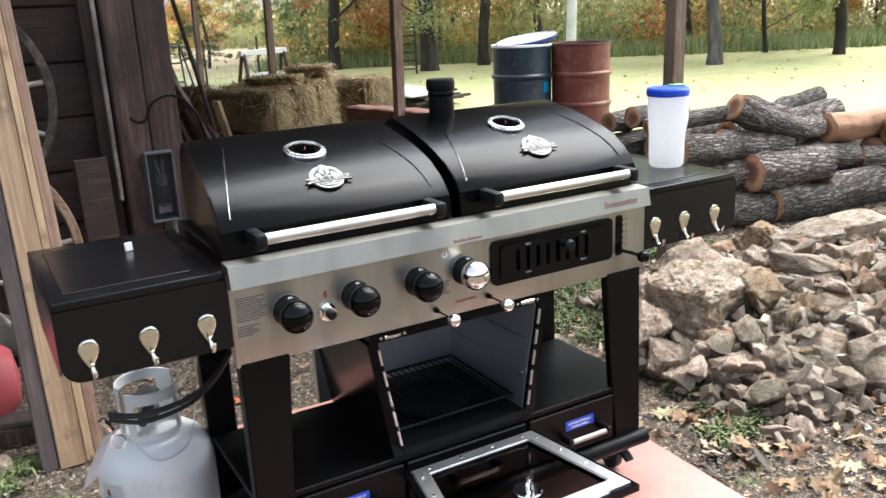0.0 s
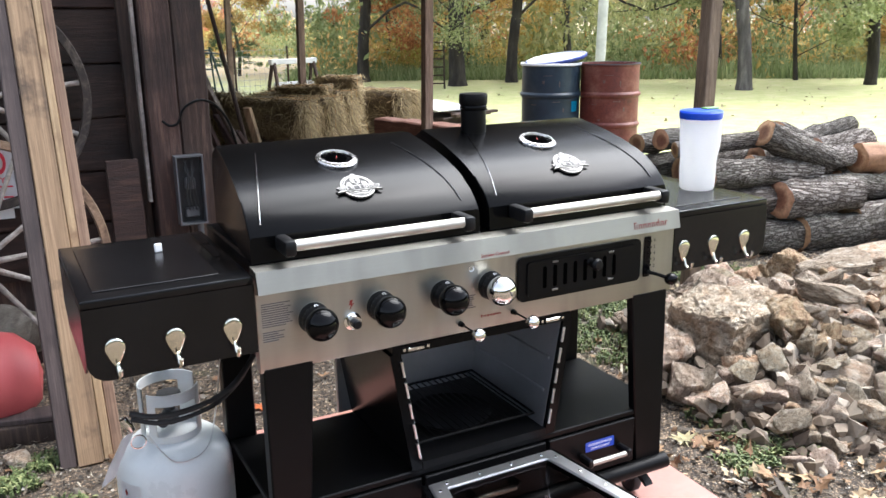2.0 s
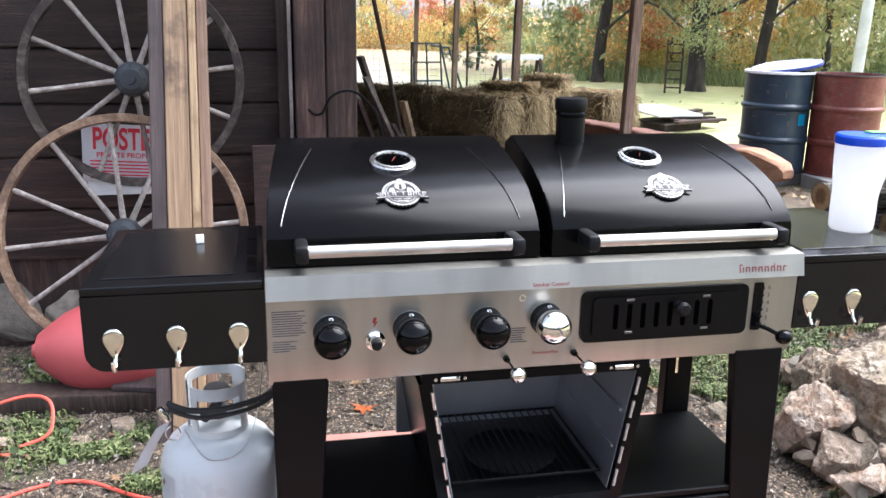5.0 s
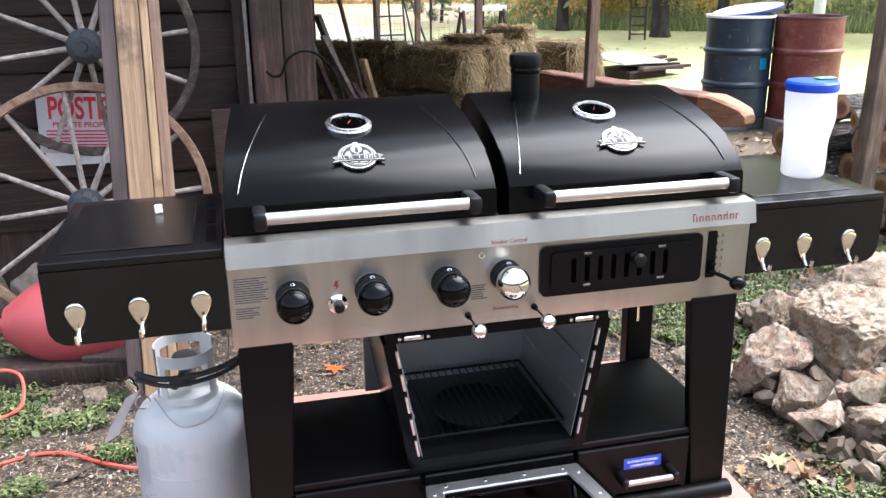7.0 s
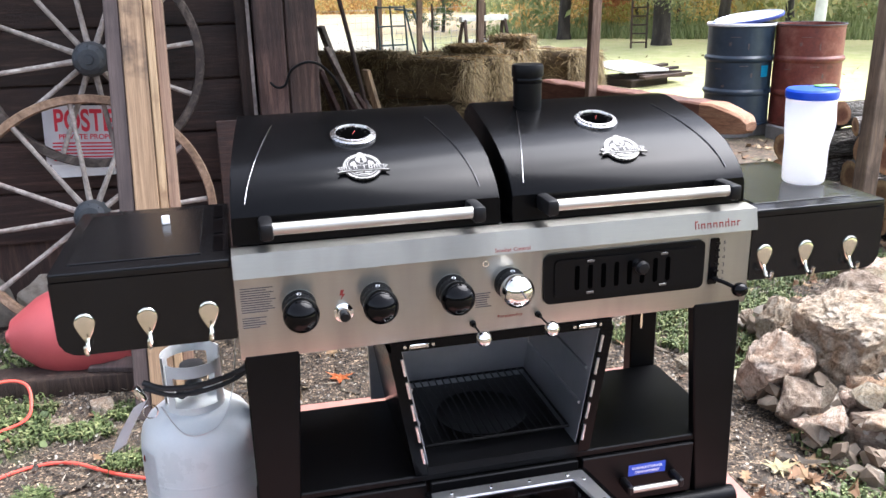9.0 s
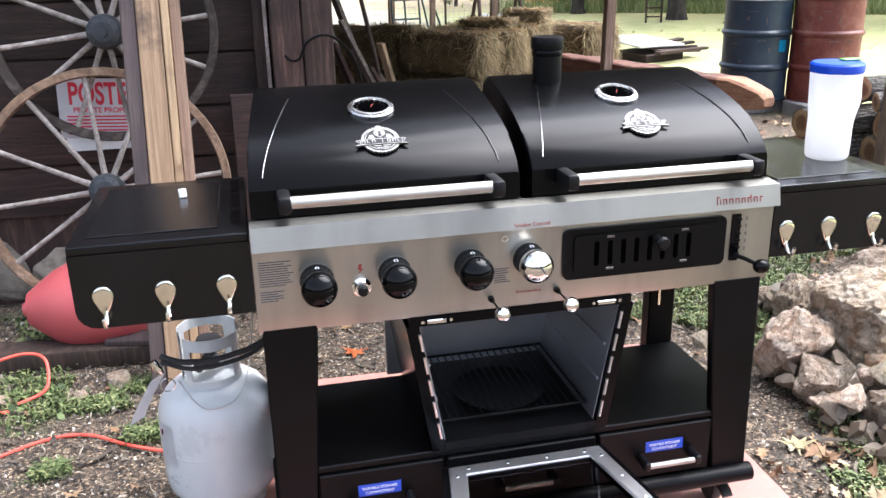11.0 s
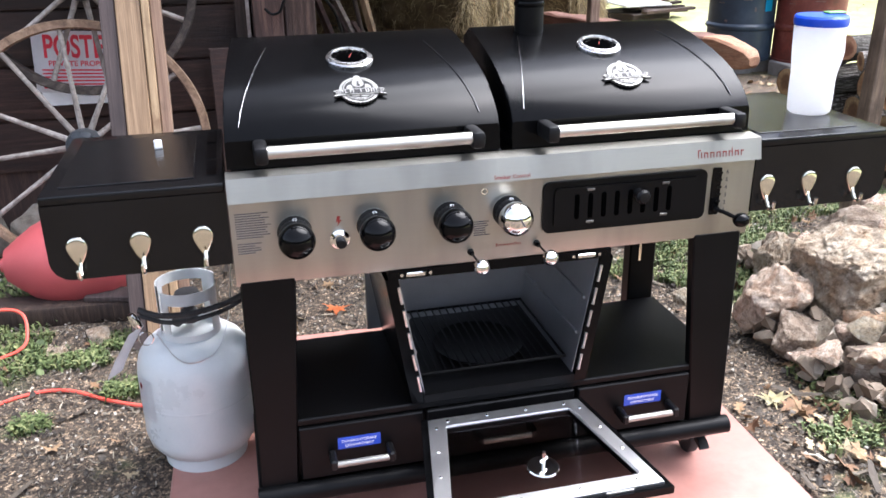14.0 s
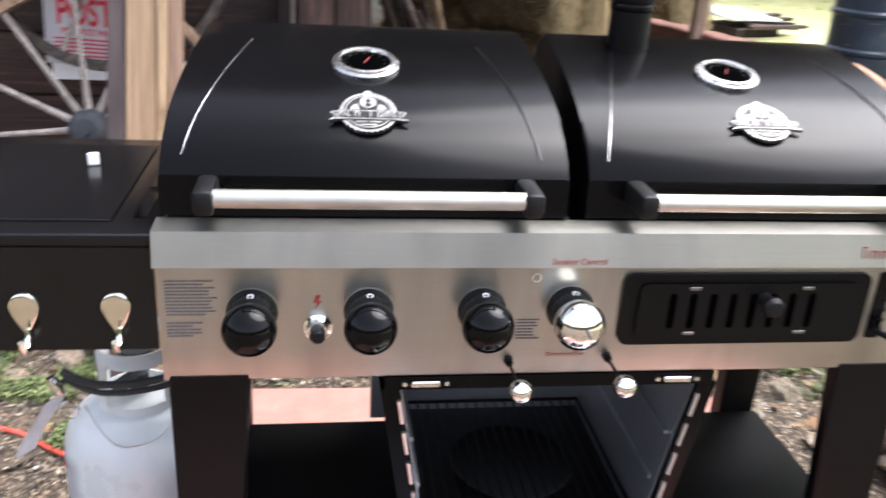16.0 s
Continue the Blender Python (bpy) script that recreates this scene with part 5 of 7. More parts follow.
def hay_bale(seed, at, yaw=0.0, tilt=0.0, size=(0.92, 0.44, 0.38), n=3000, faces_of="tttfbbbb"):
    """A bale along its own x; the cut end at +x is the shaggiest side."""
    r = random.Random(seed)
    b = thing("hay_bale", "shaggy dry square hay bale in the open shed", "hay bale", at, "hay bales", rot=(0, tilt, yaw))
    lx, ly, lz = size
    bm = B()
    box(bm, -lx / 2, lx / 2, -ly / 2, ly / 2, 0, lz, min(0.11, lz * 0.3), 4)
    bmesh.ops.subdivide_edges(bm, edges=[e for e in bm.edges if e.calc_length() > 0.1], cuts=5, use_grid_fill=True)
    for v in bm.verts:
        k = 0.04 * noise.noise(v.co * 5 + Vector((seed * 3.1, 0, 0))) + 0.018 * noise.noise(v.co * 17 + Vector((0, seed * 1.3, 0)))
        v.co += Vector((v.co.x / lx, v.co.y / ly, (v.co.z - lz / 2) / lz)) * k * 2
        v.co.z = max(v.co.z, 0.0)
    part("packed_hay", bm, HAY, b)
    verts, faces = [], []
    for _ in range(n):
        f = r.choice(faces_of)
        if f == "t":
            p, nr = Vector((r.uniform(-lx / 2, lx / 2), r.uniform(-ly / 2, ly / 2), lz - 0.01)), Vector((0, 0, 1))
        elif f == "f":
            p, nr = Vector((r.uniform(-lx / 2, lx / 2), -ly / 2 + 0.01, lz * r.random() ** 0.6)), Vector((0, -1, 0))
        elif f == "b":
            u = r.uniform(-1, 1)
            p, nr = Vector((lx / 2 - 0.09 * abs(u) ** 3 - 0.01, u * ly / 2, lz * (0.05 + 0.95 * r.random() ** 0.7))), Vector((1, 0.7 * u, 0.15))
        else:
            p, nr = Vector((r.uniform(-lx / 2, lx / 2), r.choice((-1, 1)) * ly / 2, lz - abs(r.gauss(0, 0.04)))), Vector((0, 0, 1))
        d = Vector((r.gauss(0, 1), r.gauss(0, 1), r.gauss(0, 0.9) - (1.5 if f == "b" else 0.3 if f == "f" else 0)))
        d = (d - nr * d.dot(nr)).normalized() + nr * r.uniform(0.03, 0.45)
        L = r.uniform(0.04, 0.15) if f != "b" else r.uniform(0.05, 0.2)
        w = d.cross(nr).normalized() * 0.0024
        k = len(verts)
        q, e = p + d * L * 0.55, p + d * L + Vector((0, 0, -0.3 * L))
        e.z = max(e.z, 0.004)
        verts += [p - w, p + w, q + w, q - w, e]
        faces += [(k, k + 1, k + 2, k + 3), (k + 3, k + 2, k + 4)]
    me = bpy.data.meshes.new("straw")
    me.from_pydata([tuple(v) for v in verts], [], faces)
    tagged(part("loose_straw", me, STRAW, b), kind="stuff")
    for y in (-ly * 0.22, ly * 0.22):
        pts = [(-lx / 2 - 0.004, y, 0.05), (-lx / 2 - 0.004, y, lz), (lx / 2 + 0.012, y, lz + 0.008), (lx / 2 + 0.012, y, 0.05)]
        part("twine", tube(B(), pts, 0.003, 5), TWINE, b)
    return b


# bales stand in two layers, side by side and cornerwise to the shed, their cut ends towards the yard;
# each row: the end's place, height, turn, roll, width
for k, (x, y, z, yaw, tl, wd) in enumerate((
        (1.58, 5.74, 0.0, -46, 0, 0.4), (1.58, 5.72, 0.385, -42, 1, 0.38), (1.90, 6.1, 0.0, -45, 0, 0.4), (1.94, 6.03, 0.37, -48, 1, 0.32),
        (2.18, 6.42, 0.0, -44, 0, 0.42), (2.22, 6.3, 0.385, -43, 0, 0.33), (2.40, 6.62, 0.41, -46, -3, 0.34), (2.48, 6.7, 0.0, -46, 0, 0.44),
        (0.98, 6.46, 0.0, -40, 0, 0.46), (0.96, 6.48, 0.385, -41, 1, 0.44), (3.04, 6.84, 0.0, -48, 0, 0.4), (3.06, 6.82, 0.33, -44, 1, 0.34), (3.36, 7.12, 0.27, -47, 0, 0.34), (3.34, 7.12, -0.1, -45, 0, 0.36))):
    a = radians(yaw)
    hay_bale(k + 1, (x - 0.46 * math.cos(a), y - 0.46 * math.sin(a), z), yaw, tl, (0.92, wd, 0.38), 2300 if k not in (0, 2, 4, 7) else 1200)
# loose hay heaped on the bales
for k, (x, y, z, lx, ly, lz) in enumerate(((1.76, 6.42, 0.75, 0.5, 0.34, 0.08), (2.2, 6.62, 0.76, 0.42, 0.34, 0.13), (0.85, 6.25, 0.76, 0.4, 0.3, 0.05))):
    hay_bale(40 + k, (x, y, z), -40, 0, (lx, ly, lz), 900, "tttttbbff")

# reddish beam lying in front of the hay
beam = thing("cedar_beam", "reddish rough timber beam with a hewn end, resting on blocks", "beam", (2.72, 3.42, 0.4), rot=(0, 0, 17.5))


def beam_loft(rows):
    """Rings of y, half width, foot and top, joined into one hewn timber."""
    bm = B()
    rings = []
    for j, (y, hw, z0, z1) in enumerate(rows):
        k = 0.01 * noise.noise(Vector((y * 5, 3.3, 1.0)))
        rings.append([bm.verts.new(p) for p in ((-hw, y, z0 + 0.012), (-hw + 0.014, y, z0), (hw - 0.014, y, z0 + k * 0.3), (hw, y, z0 + 0.014), (hw + k, y, z1 - 0.016), (hw - 0.018, y, z1 + k), (-hw + 0.016, y, z1 - k), (-hw + k, y, z1 - 0.014))])
    for p, q in zip(rings, rings[1:]):
        for i in range(8):
            bm.faces.new((p[i], p[(i + 1) % 8], q[(i + 1) % 8], q[i]))
    bm.faces.new(rings[0])
    bm.faces.new(rings[-1])
    return bm


part("timber", beam_loft([(0.24 + 0.12 * k, 0.09 + 0.006 * math.sin(k * 1.9), 0.004 * math.sin(k * 1.3), 0.195 + 0.006 * math.sin(k * 2.3)) for k in range(16)]), CEDAR, beam)
HEWN = wood("fresh_hewn_cedar", (0.2, 0.085, 0.045), (0.36, 0.18, 0.1), (0.5, 0.3, 0.18), 1.0, (14, 1.5, 14), spread=0)
part("hewn_end", beam_loft([(-0.14, 0.05, 0.045, 0.1), (-0.1, 0.07, 0.02, 0.14), (0.02, 0.086, 0.005, 0.175), (0.14, 0.094, 0.0, 0.2), (0.239, 0.091, 0.0, 0.197)]), HEWN, beam, "pale orange hewn end")
BLOCK = material("concrete_block", (0.2, 0.19, 0.18), (0.32, 0.31, 0.29), 10, (0.85, 0.95), 0, 0.5, 70)
for x, y in ((2.62, 3.82), (2.2, 5.1)):
    solo("concrete_block", box(B(), x - 0.18, x + 0.18, y - 0.1, y + 0.1, -0.01, 0.398, 0.01), BLOCK, "grey concrete block carrying the beam", "block", "blocks")


# ---- drums ----
SCUFF = material("scuffed_drum_paint", (0.1, 0.06, 0.05), (0.22, 0.17, 0.15), 30, (0.6, 0.8))


def drum(at, ma, label, name="steel_drum"):
    d = thing(name, label, "drum", at, "drums")
    R, H = 0.292, 0.88
    prof = [(0.0, 0.012), (R - 0.012, 0.012), (R - 0.012, 0.0), (R + 0.004, 0.0), (R + 0.004, 0.014), (R - 0.004, 0.02), (R - 0.004, H / 3 - 0.03), (R + 0.014, H / 3 - 0.01), (R + 0.014, H / 3 + 0.01), (R - 0.004, H / 3 + 0.03),
            (R - 0.004, 2 * H / 3 - 0.03), (R + 0.014, 2 * H / 3 - 0.01), (R + 0.014, 2 * H / 3 + 0.01), (R - 0.004, 2 * H / 3 + 0.03), (R - 0.004, H - 0.02), (R + 0.004, H - 0.012), (R + 0.004, H), (R - 0.012, H), (R - 0.014, H - 0.02), (R - 0.014, 0.1), (0.0, 0.1)]
    shell = part("shell", lathe(B(), prof, 56), ma, d)
    part("rolled_rim", lathe(B(), [(R + 0.004, H - 0.004), (R + 0.009, H), (R + 0.006, H + 0.006), (R - 0.002, H + 0.004), (R + 0.004, H - 0.004)], 56), IRON, d, "worn dark rolled rim")
    for a, z, w, h in ((3.5, 0.5, 0.1, 0.012), (4.3, 0.53, 0.14, 0.012), (4.0, 0.78, 0.16, 0.008), (3.85, 0.72, 0.04, 0.05), (4.55, 0.45, 0.03, 0.06), (3.7, 0.35, 0.05, 0.03), (4.15, 0.31, 0.2, 0.009), (4.4, 0.7, 0.02, 0.09), (3.95, 0.2, 0.05, 0.05)):
        bm = B()
        rg = [[bm.verts.new(((R - 0.0035) * math.cos(a + w * q), (R - 0.0035) * math.sin(a + w * q), z + h * e * (0.6 + 0.4 * math.sin(q * 7 + a)))) for e in (-0.5, 0.5)] for q in (-1, -0.6, -0.2, 0.2, 0.6, 1)]
        for p, q in zip(rg, rg[1:]):
            bm.faces.new((p[0], q[0], q[1], p[1]))
        bmesh.ops.solidify(bm, geom=bm.faces[:], thickness=-0.001)
        part("paint_scuff", bm, SCUFF, shell, "scuffed patch of bare paint")
    return d


NAVY = material("navy_drum_paint", (0.008, 0.017, 0.03), (0.017, 0.034, 0.056), 5, (0.3, 0.5), 0.0, 0.15, 60, c=(0.05, 0.07, 0.09))
RUST = material("rust_red_drum_paint", (0.07, 0.016, 0.011), (0.17, 0.038, 0.026), 5, (0.4, 0.65), 0.0, 0.3, 40, c=(0.3, 0.14, 0.1))
CYAN = material("cyan_sticker", (0.0, 0.35, 0.6), (0.02, 0.42, 0.68), 10, (0.4, 0.5))
BX, BY, RX, RY, DZ = 3.98, 5.4, 4.48, 5.1, 0.12
d1 = drum((BX, BY, DZ), NAVY, "dented navy blue steel drum with its lid ajar")
bm = lathe(B(), [(0.0, 0.0), (0.27, 0.0), (0.285, 0.012), (0.3, 0.01), (0.304, 0.0), (0.3, -0.018), (0.292, -0.018), (0.285, -0.004), (0.0, -0.006)], 48, pose(BX + 0.06, BY, DZ + 0.935, 0, -10, 0))
lidm = solo("drum_lid", bm, material("white_drum_lid", (0.36, 0.38, 0.42), (0.5, 0.52, 0.56), 6, (0.35, 0.5), 0.3), "white steel lid lying tilted on the blue drum", "lid")
part("lid_rim", lathe(B(), [(0.298, 0.012), (0.307, 0.008), (0.309, -0.008), (0.304, -0.02), (0.3005, -0.019), (0.3045, -0.004), (0.3, 0.009)], 48, pose(BX + 0.06, BY, DZ + 0.935, 0, -10, 0)), material("blue_lid_rim", (0.02, 0.04, 0.22), (0.04, 0.07, 0.3), 12, (0.35, 0.5)), lidm, "blue painted lid rim")
part("clamp_ring", lathe(B(), [(0.298, 0.88), (0.304, 0.872), (0.304, 0.892), (0.298, 0.896), (0.294, 0.888), (0.298, 0.88)], 48), WHITE_MARK, d1, "white worn rim")
a0 = math.atan2(-1.68 - BY, -0.8 - BX) + 0.75
bm = B()
ring = [[bm.verts.new((0.2915 * math.cos(a0 + 0.06 * k), 0.2915 * math.sin(a0 + 0.06 * k), z)) for z in (0.43, 0.53)] for k in range(6)]
for p, q in zip(ring, ring[1:]):
    bm.faces.new((p[0], q[0], q[1], p[1]))
bmesh.ops.solidify(bm, geom=bm.faces[:], thickness=-0.002)
part("sticker", bm, CYAN, d1, "bright cyan sticker")
drum((RX, RY, DZ), RUST, "faded rust-red steel drum standing on blocks")
for x, y in ((RX - 0.2, RY - 0.15), (RX + 0.15, RY + 0.1), (BX - 0.1, BY), (BX + 0.18, BY + 0.05)):
    solo("concrete_block", box(B(), x - 0.14, x + 0.14, y - 0.19, y + 0.19, -0.02, DZ, 0.008), BLOCK, "grey concrete block under a steel drum", "block", "blocks")

# ---- log pile ----
def bark_material():
    ma, nt, bs = nodes_of("furrowed_grey_bark")
    v = tex_coords(nt, (1, 1, 0.17))
    n1, n2, n3 = noise_tex(nt, v, 5, 5), noise_tex(nt, v, 60, 5, 0.7), noise_tex(nt, tex_coords(nt), 34, 5, 0.7)
    wv = nt.nodes.new("ShaderNodeMixRGB")
    wv.inputs["Fac"].default_value = 0.05
    nt.links.new(v, wv.inputs[1]); nt.links.new(n3, wv.inputs[2])
    vo = nt.nodes.new("ShaderNodeTexVoronoi")
    vo.feature, vo.inputs["Scale"].default_value = "DISTANCE_TO_EDGE", 54.0
    nt.links.new(wv.outputs[0], vo.inputs["Vector"])
    ridge = ramp(nt, vo.outputs["Distance"], [(0.04, (0, 0, 0)), (0.26, (1, 1, 1))])
    col = ramp(nt, n2, [(0.28, (0.16, 0.137, 0.118)), (0.5, (0.28, 0.25, 0.22)), (0.72, (0.45, 0.415, 0.37))])
    col = mix(nt, (0.05, 0.037, 0.028), col, ridge)
    col = mix(nt, col, (0.15, 0.165, 0.115), ramp(nt, n1, [(0.55, (0, 0, 0)), (0.75, (0.45, 0.45, 0.45))]))
    nt.links.new(tinted(nt, col, 0.28, 0.012), bs.inputs["Base Color"])
    bs.inputs["Roughness"].default_value = 0.92
    bumped(nt, bs, mix(nt, ridge, n2, 0.35), 1.0, 0.02)
    return ma


def end_material():
    ma, nt, bs = nodes_of("sawn_log_end")
    v = tex_coords(nt)
    ln = nt.nodes.new("ShaderNodeVectorMath"); ln.operation = "LENGTH"
    nt.links.new(tex_coords(nt, (1, 1, 0)), ln.inputs[0])
    ad = nt.nodes.new("ShaderNodeMath"); ad.operation = "MULTIPLY_ADD"
    nt.links.new(noise_tex(nt, v, 14, 4), ad.inputs[0]); ad.inputs[1].default_value = 0.05
    nt.links.new(ln.outputs["Value"], ad.inputs[2])
    col = ramp(nt, ad.outputs[0], [(0.0, (0.16, 0.075, 0.04)), (0.07, (0.24, 0.115, 0.06)), (0.095, (0.5, 0.3, 0.16)), (0.13, (0.4, 0.22, 0.115))])
    ck = noise_tex(nt, v, 60, 4)
    nt.links.new(tinted(nt, mix(nt, col, ramp(nt, ck, [(0.3, (0.5, 0.5, 0.5)), (0.6, (1, 1, 1))]), 0.7, "MULTIPLY"), 0.3, 0.015), bs.inputs["Base Color"])
    bs.inputs["Roughness"].default_value = 0.85
    bumped(nt, bs, ck, 0.4, 0.005)
    return ma


BARK, LOG_END = bark_material(), end_material()
FRESH = material("peeled_orange_wood", (0.24, 0.115, 0.06), (0.34, 0.185, 0.105), 8, (0.7, 0.9), 0, 0.5, 60, c=(0.16, 0.07, 0.04))


def log_meshes(seed, r, L):
    """Ridged bark tube and its two sawn faces, which follow the tube's own outline."""
    rr = random.Random(seed)
    seg, n = 44, 20
    knots = [(rr.uniform(-0.4, 0.4) * L, rr.uniform(0, 6.28), rr.uniform(0.1, 0.2)) for _ in range(3)]
    bm = B()
    rings = []
    for j in range(n):
        z = -L / 2 + L * j / (n - 1)
        off = Vector((0.024 * noise.noise(Vector((z * 2.5, seed, 0))), 0.024 * noise.noise(Vector((z * 2.5, seed, 9))), 0))
        ring = []
        for k in range(seg):
            a = 2 * math.pi * k / seg
            c, q = math.cos(a), math.sin(a)
            f = 1 + 0.13 * noise.noise(Vector((c * 1.3, q * 1.3, z * 2.2 + seed * 3))) + 0.05 * noise.noise(Vector((c * 7, q * 7, z * 9 + seed))) + 0.035 * noise.noise(Vector((c * 16, q * 16, z * 14 + seed)))
            for kz, ka, kh in knots:
                f += kh * math.exp(-((z - kz) / 0.04) ** 2 - ((math.cos(a - ka) - 1) / 0.12) ** 2)
            ring.append(bm.verts.new(Vector((c * r * f, q * r * f, z)) + off))
        rings.append(ring)
    for a, b in zip(rings, rings[1:]):
        for k in range(seg):
            bm.faces.new((a[k], a[(k + 1) % seg], b[(k + 1) % seg], b[k]))
    rims = [[v.co.copy() for v in rings[0]], [v.co.copy() for v in rings[-1]]]
    bark = finish(bm, 70)
    ends = []
    for rim, s in zip(rims, (-1, 1)):
        mid = sum(rim, Vector()) / seg
        bm = B()
        loops = []
        for k, dz in ((0.99, -0.003), (0.93, 0.002), (0.5, 0.001)):
            loops.append([bm.verts.new(mid + (p - mid) * k + Vector((0, 0, s * (dz + 0.002 * noise.noise(p * 30)))))for p in rim])
        back = [bm.verts.new(mid + (p - mid) * 0.9 - Vector((0, 0, s * 0.02))) for p in rim]
        for p, q in ((loops[0], loops[1]), (loops[1], loops[2]), (loops[0], back)):
            for k in range(seg):
                bm.faces.new((p[k], p[(k + 1) % seg], q[(k + 1) % seg], q[k]))
        bm.faces.new(loops[2])
        bm.faces.new(back)
        ends.append(finish(bm, 50))
    return bark, ends


LOGSET = [log_meshes(s, 0.1, L) for s, L in enumerate((0.45, 0.55, 0.65, 0.5, 0.6, 0.48))]
LOG_LEN = (0.45, 0.55, 0.65, 0.5, 0.6, 0.48)


def firewood(kind, near, r, yaw, pitch=0.0, roll=0.0, stretch=1.0, peeled=False):
    """A log of radius r from its near sawn face, running along x before it is turned by yaw; a positive pitch lowers the far end."""
    bark, ends = LOGSET[kind]
    lg = thing("firewood_log", "peeled orange-brown firewood log on the pile" if peeled else "grey furrowed bark firewood log on the pile", "log", (0, 0, 0), "firewood logs")
    lg.matrix_basis = pose(*near, 0, pitch, yaw) @ Matrix.Translation((LOG_LEN[kind] * stretch / 2, 0, 0)) @ pose(0, 0, 0, 0, 90, 0) @ pose(0, 0, 0, 0, 0, roll) @ Matrix.Diagonal((r / 0.1, r / 0.1, stretch, 1))
    for me, ma, nm in ((bark, FRESH if peeled else BARK, "bark"), (ends[0], LOG_END, "cut_end"), (ends[1], LOG_END, "cut_end")):
        if not me.materials:
            me.materials.append(None)
        ob = new(nm, me)
        ob.parent = lg
        ob.material_slots[0].link = "OBJECT"
        ob.material_slots[0].material = ma
    return lg


# the face of the pile: kind, near end's place, radius, yaw, pitch, stretch, peeled
rl = random.Random(4)
FACE = ((0, (2.92, 1.9, 0.1), 0.105, -4, 0, 1.0, 0), (1, (3.37, 1.83, 0.112), 0.115, -6, 0, 0.9, 0), (2, (3.85, 1.82, 0.118), 0.122, -5, 0, 1.15, 0), (3, (4.6, 1.8, 0.1), 0.105, -12, 0, 1.0, 0),
        (0, (2.72, 2.0, 0.31), 0.102, -2, 0, 1.15, 0), (1, (3.24, 1.88, 0.33), 0.115, -5, 3, 1.12, 0), (4, (3.72, 1.98, 0.35), 0.085, -8, 4, 0.95, 0), (5, (4.32, 1.86, 0.27), 0.085, -38, 0, 1.0, 0),
        (5, (2.7, 1.98, 0.515), 0.095, 2, 1, 0.85, 0), (3, (3.1, 2.02, 0.52), 0.088, -8, 9, 1.1, 0), (0, (3.35, 2.2, 0.53), 0.09, -4, 4, 1.2, 0), (4, (2.95, 2.32, 0.55), 0.08, 8, 2, 1.0, 0),
        (1, (3.24, 2.04, 0.73), 0.088, -14, 24, 1.0, 0), (3, (3.6, 2.26, 0.67), 0.08, -6, 14, 0.9, 0), (4, (2.75, 2.3, 0.63), 0.055, -20, -6, 1.0, 0), (0, (2.82, 2.5, 0.66), 0.07, 6, 4, 1.1, 0),
        (5, (3.68, 1.98, 0.52), 0.07, 4, -3, 0.7, 0), (3, (3.85, 2.14, 0.55), 0.095, -2, -2, 1.0, 0), (4, (3.9, 2.28, 0.62), 0.06, 4, -6, 0.9, 0),
        (1, (4.1, 2.0, 0.5), 0.1, -8, 1, 1.05, 1), (5, (4.5, 1.82, 0.46), 0.085, -30, 0, 1.0, 1), (0, (4.5, 1.72, 0.24), 0.09, -40, 0, 1.0, 1),
        (4, (2.785, 2.7, 0.62), 0.07, 6, -1, 1.0, 0), (2, (2.58, 2.68, 0.455), 0.085, 2, 0, 1.0, 0), (3, (2.6, 2.72, 0.28), 0.095, 4, 0, 1.1, 0), (1, (2.64, 2.68, 0.1), 0.1, 0, 0, 1.1, 0))
for k, (kind, near, r, yaw, pitch, stretch, peeled) in enumerate(FACE):
    firewood(kind, near, r, yaw, pitch, 47 * k, stretch, bool(peeled))
# the rows behind it
for x0, x1, y, z in ((2.9, 5.0, 2.16, 0.105), (2.8, 4.8, 2.42, 0.105), (2.9, 4.6, 2.7, 0.105), (2.85, 4.7, 2.24, 0.3), (2.9, 4.6, 2.52, 0.3), (2.9, 4.2, 2.44, 0.47), (4.55, 5.2, 2.0, 0.3)):
    x = x0 + rl.uniform(-0.06, 0.06)
    while x < x1:
        kind, st = rl.randrange(6), rl.uniform(0.9, 1.2)
        firewood(kind, (x, y - 0.05 * (x - 3.0) + rl.uniform(-0.03, 0.03), z + rl.uniform(-0.01, 0.015)), rl.uniform(0.085, 0.105), -4 + rl.uniform(-8, 8), rl.uniform(-2, 2), rl.uniform(0, 360), st)
        x += LOG_LEN[kind] * st + rl.uniform(0.0, 0.05)

# ---- rock pile ----
def stone_material(name, a, b, c):
    ma, nt, bs = nodes_of(name)
    v = tex_coords(nt)
    n1, n2, n3 = noise_tex(nt, v, 1.7, 6, 0.7, 1.0), noise_tex(nt, v, 4.5, 8, 0.75, 0.4), noise_tex(nt, v, 20, 5, 0.75)
    col = ramp(nt, n1, [(0.3, a), (0.52, b), (0.72, c)])
    col = mix(nt, col, ramp(nt, n2, [(0.34, (0.2, 0.155, 0.12)), (0.54, (1, 1, 1))]), 0.85, "MULTIPLY")
    col = mix(nt, col, ramp(nt, n3, [(0.3, (0.5, 0.47, 0.44)), (0.6, (1, 1, 1))]), 0.6, "MULTIPLY")
    nt.links.new(tinted(nt, col, 0.28, 0.015), bs.inputs["Base Color"])
    bs.inputs["Roughness"].default_value = 0.9
    bumped(nt, bs, mix(nt, n2, n3, 0.4), 0.7, 0.12)
    return ma


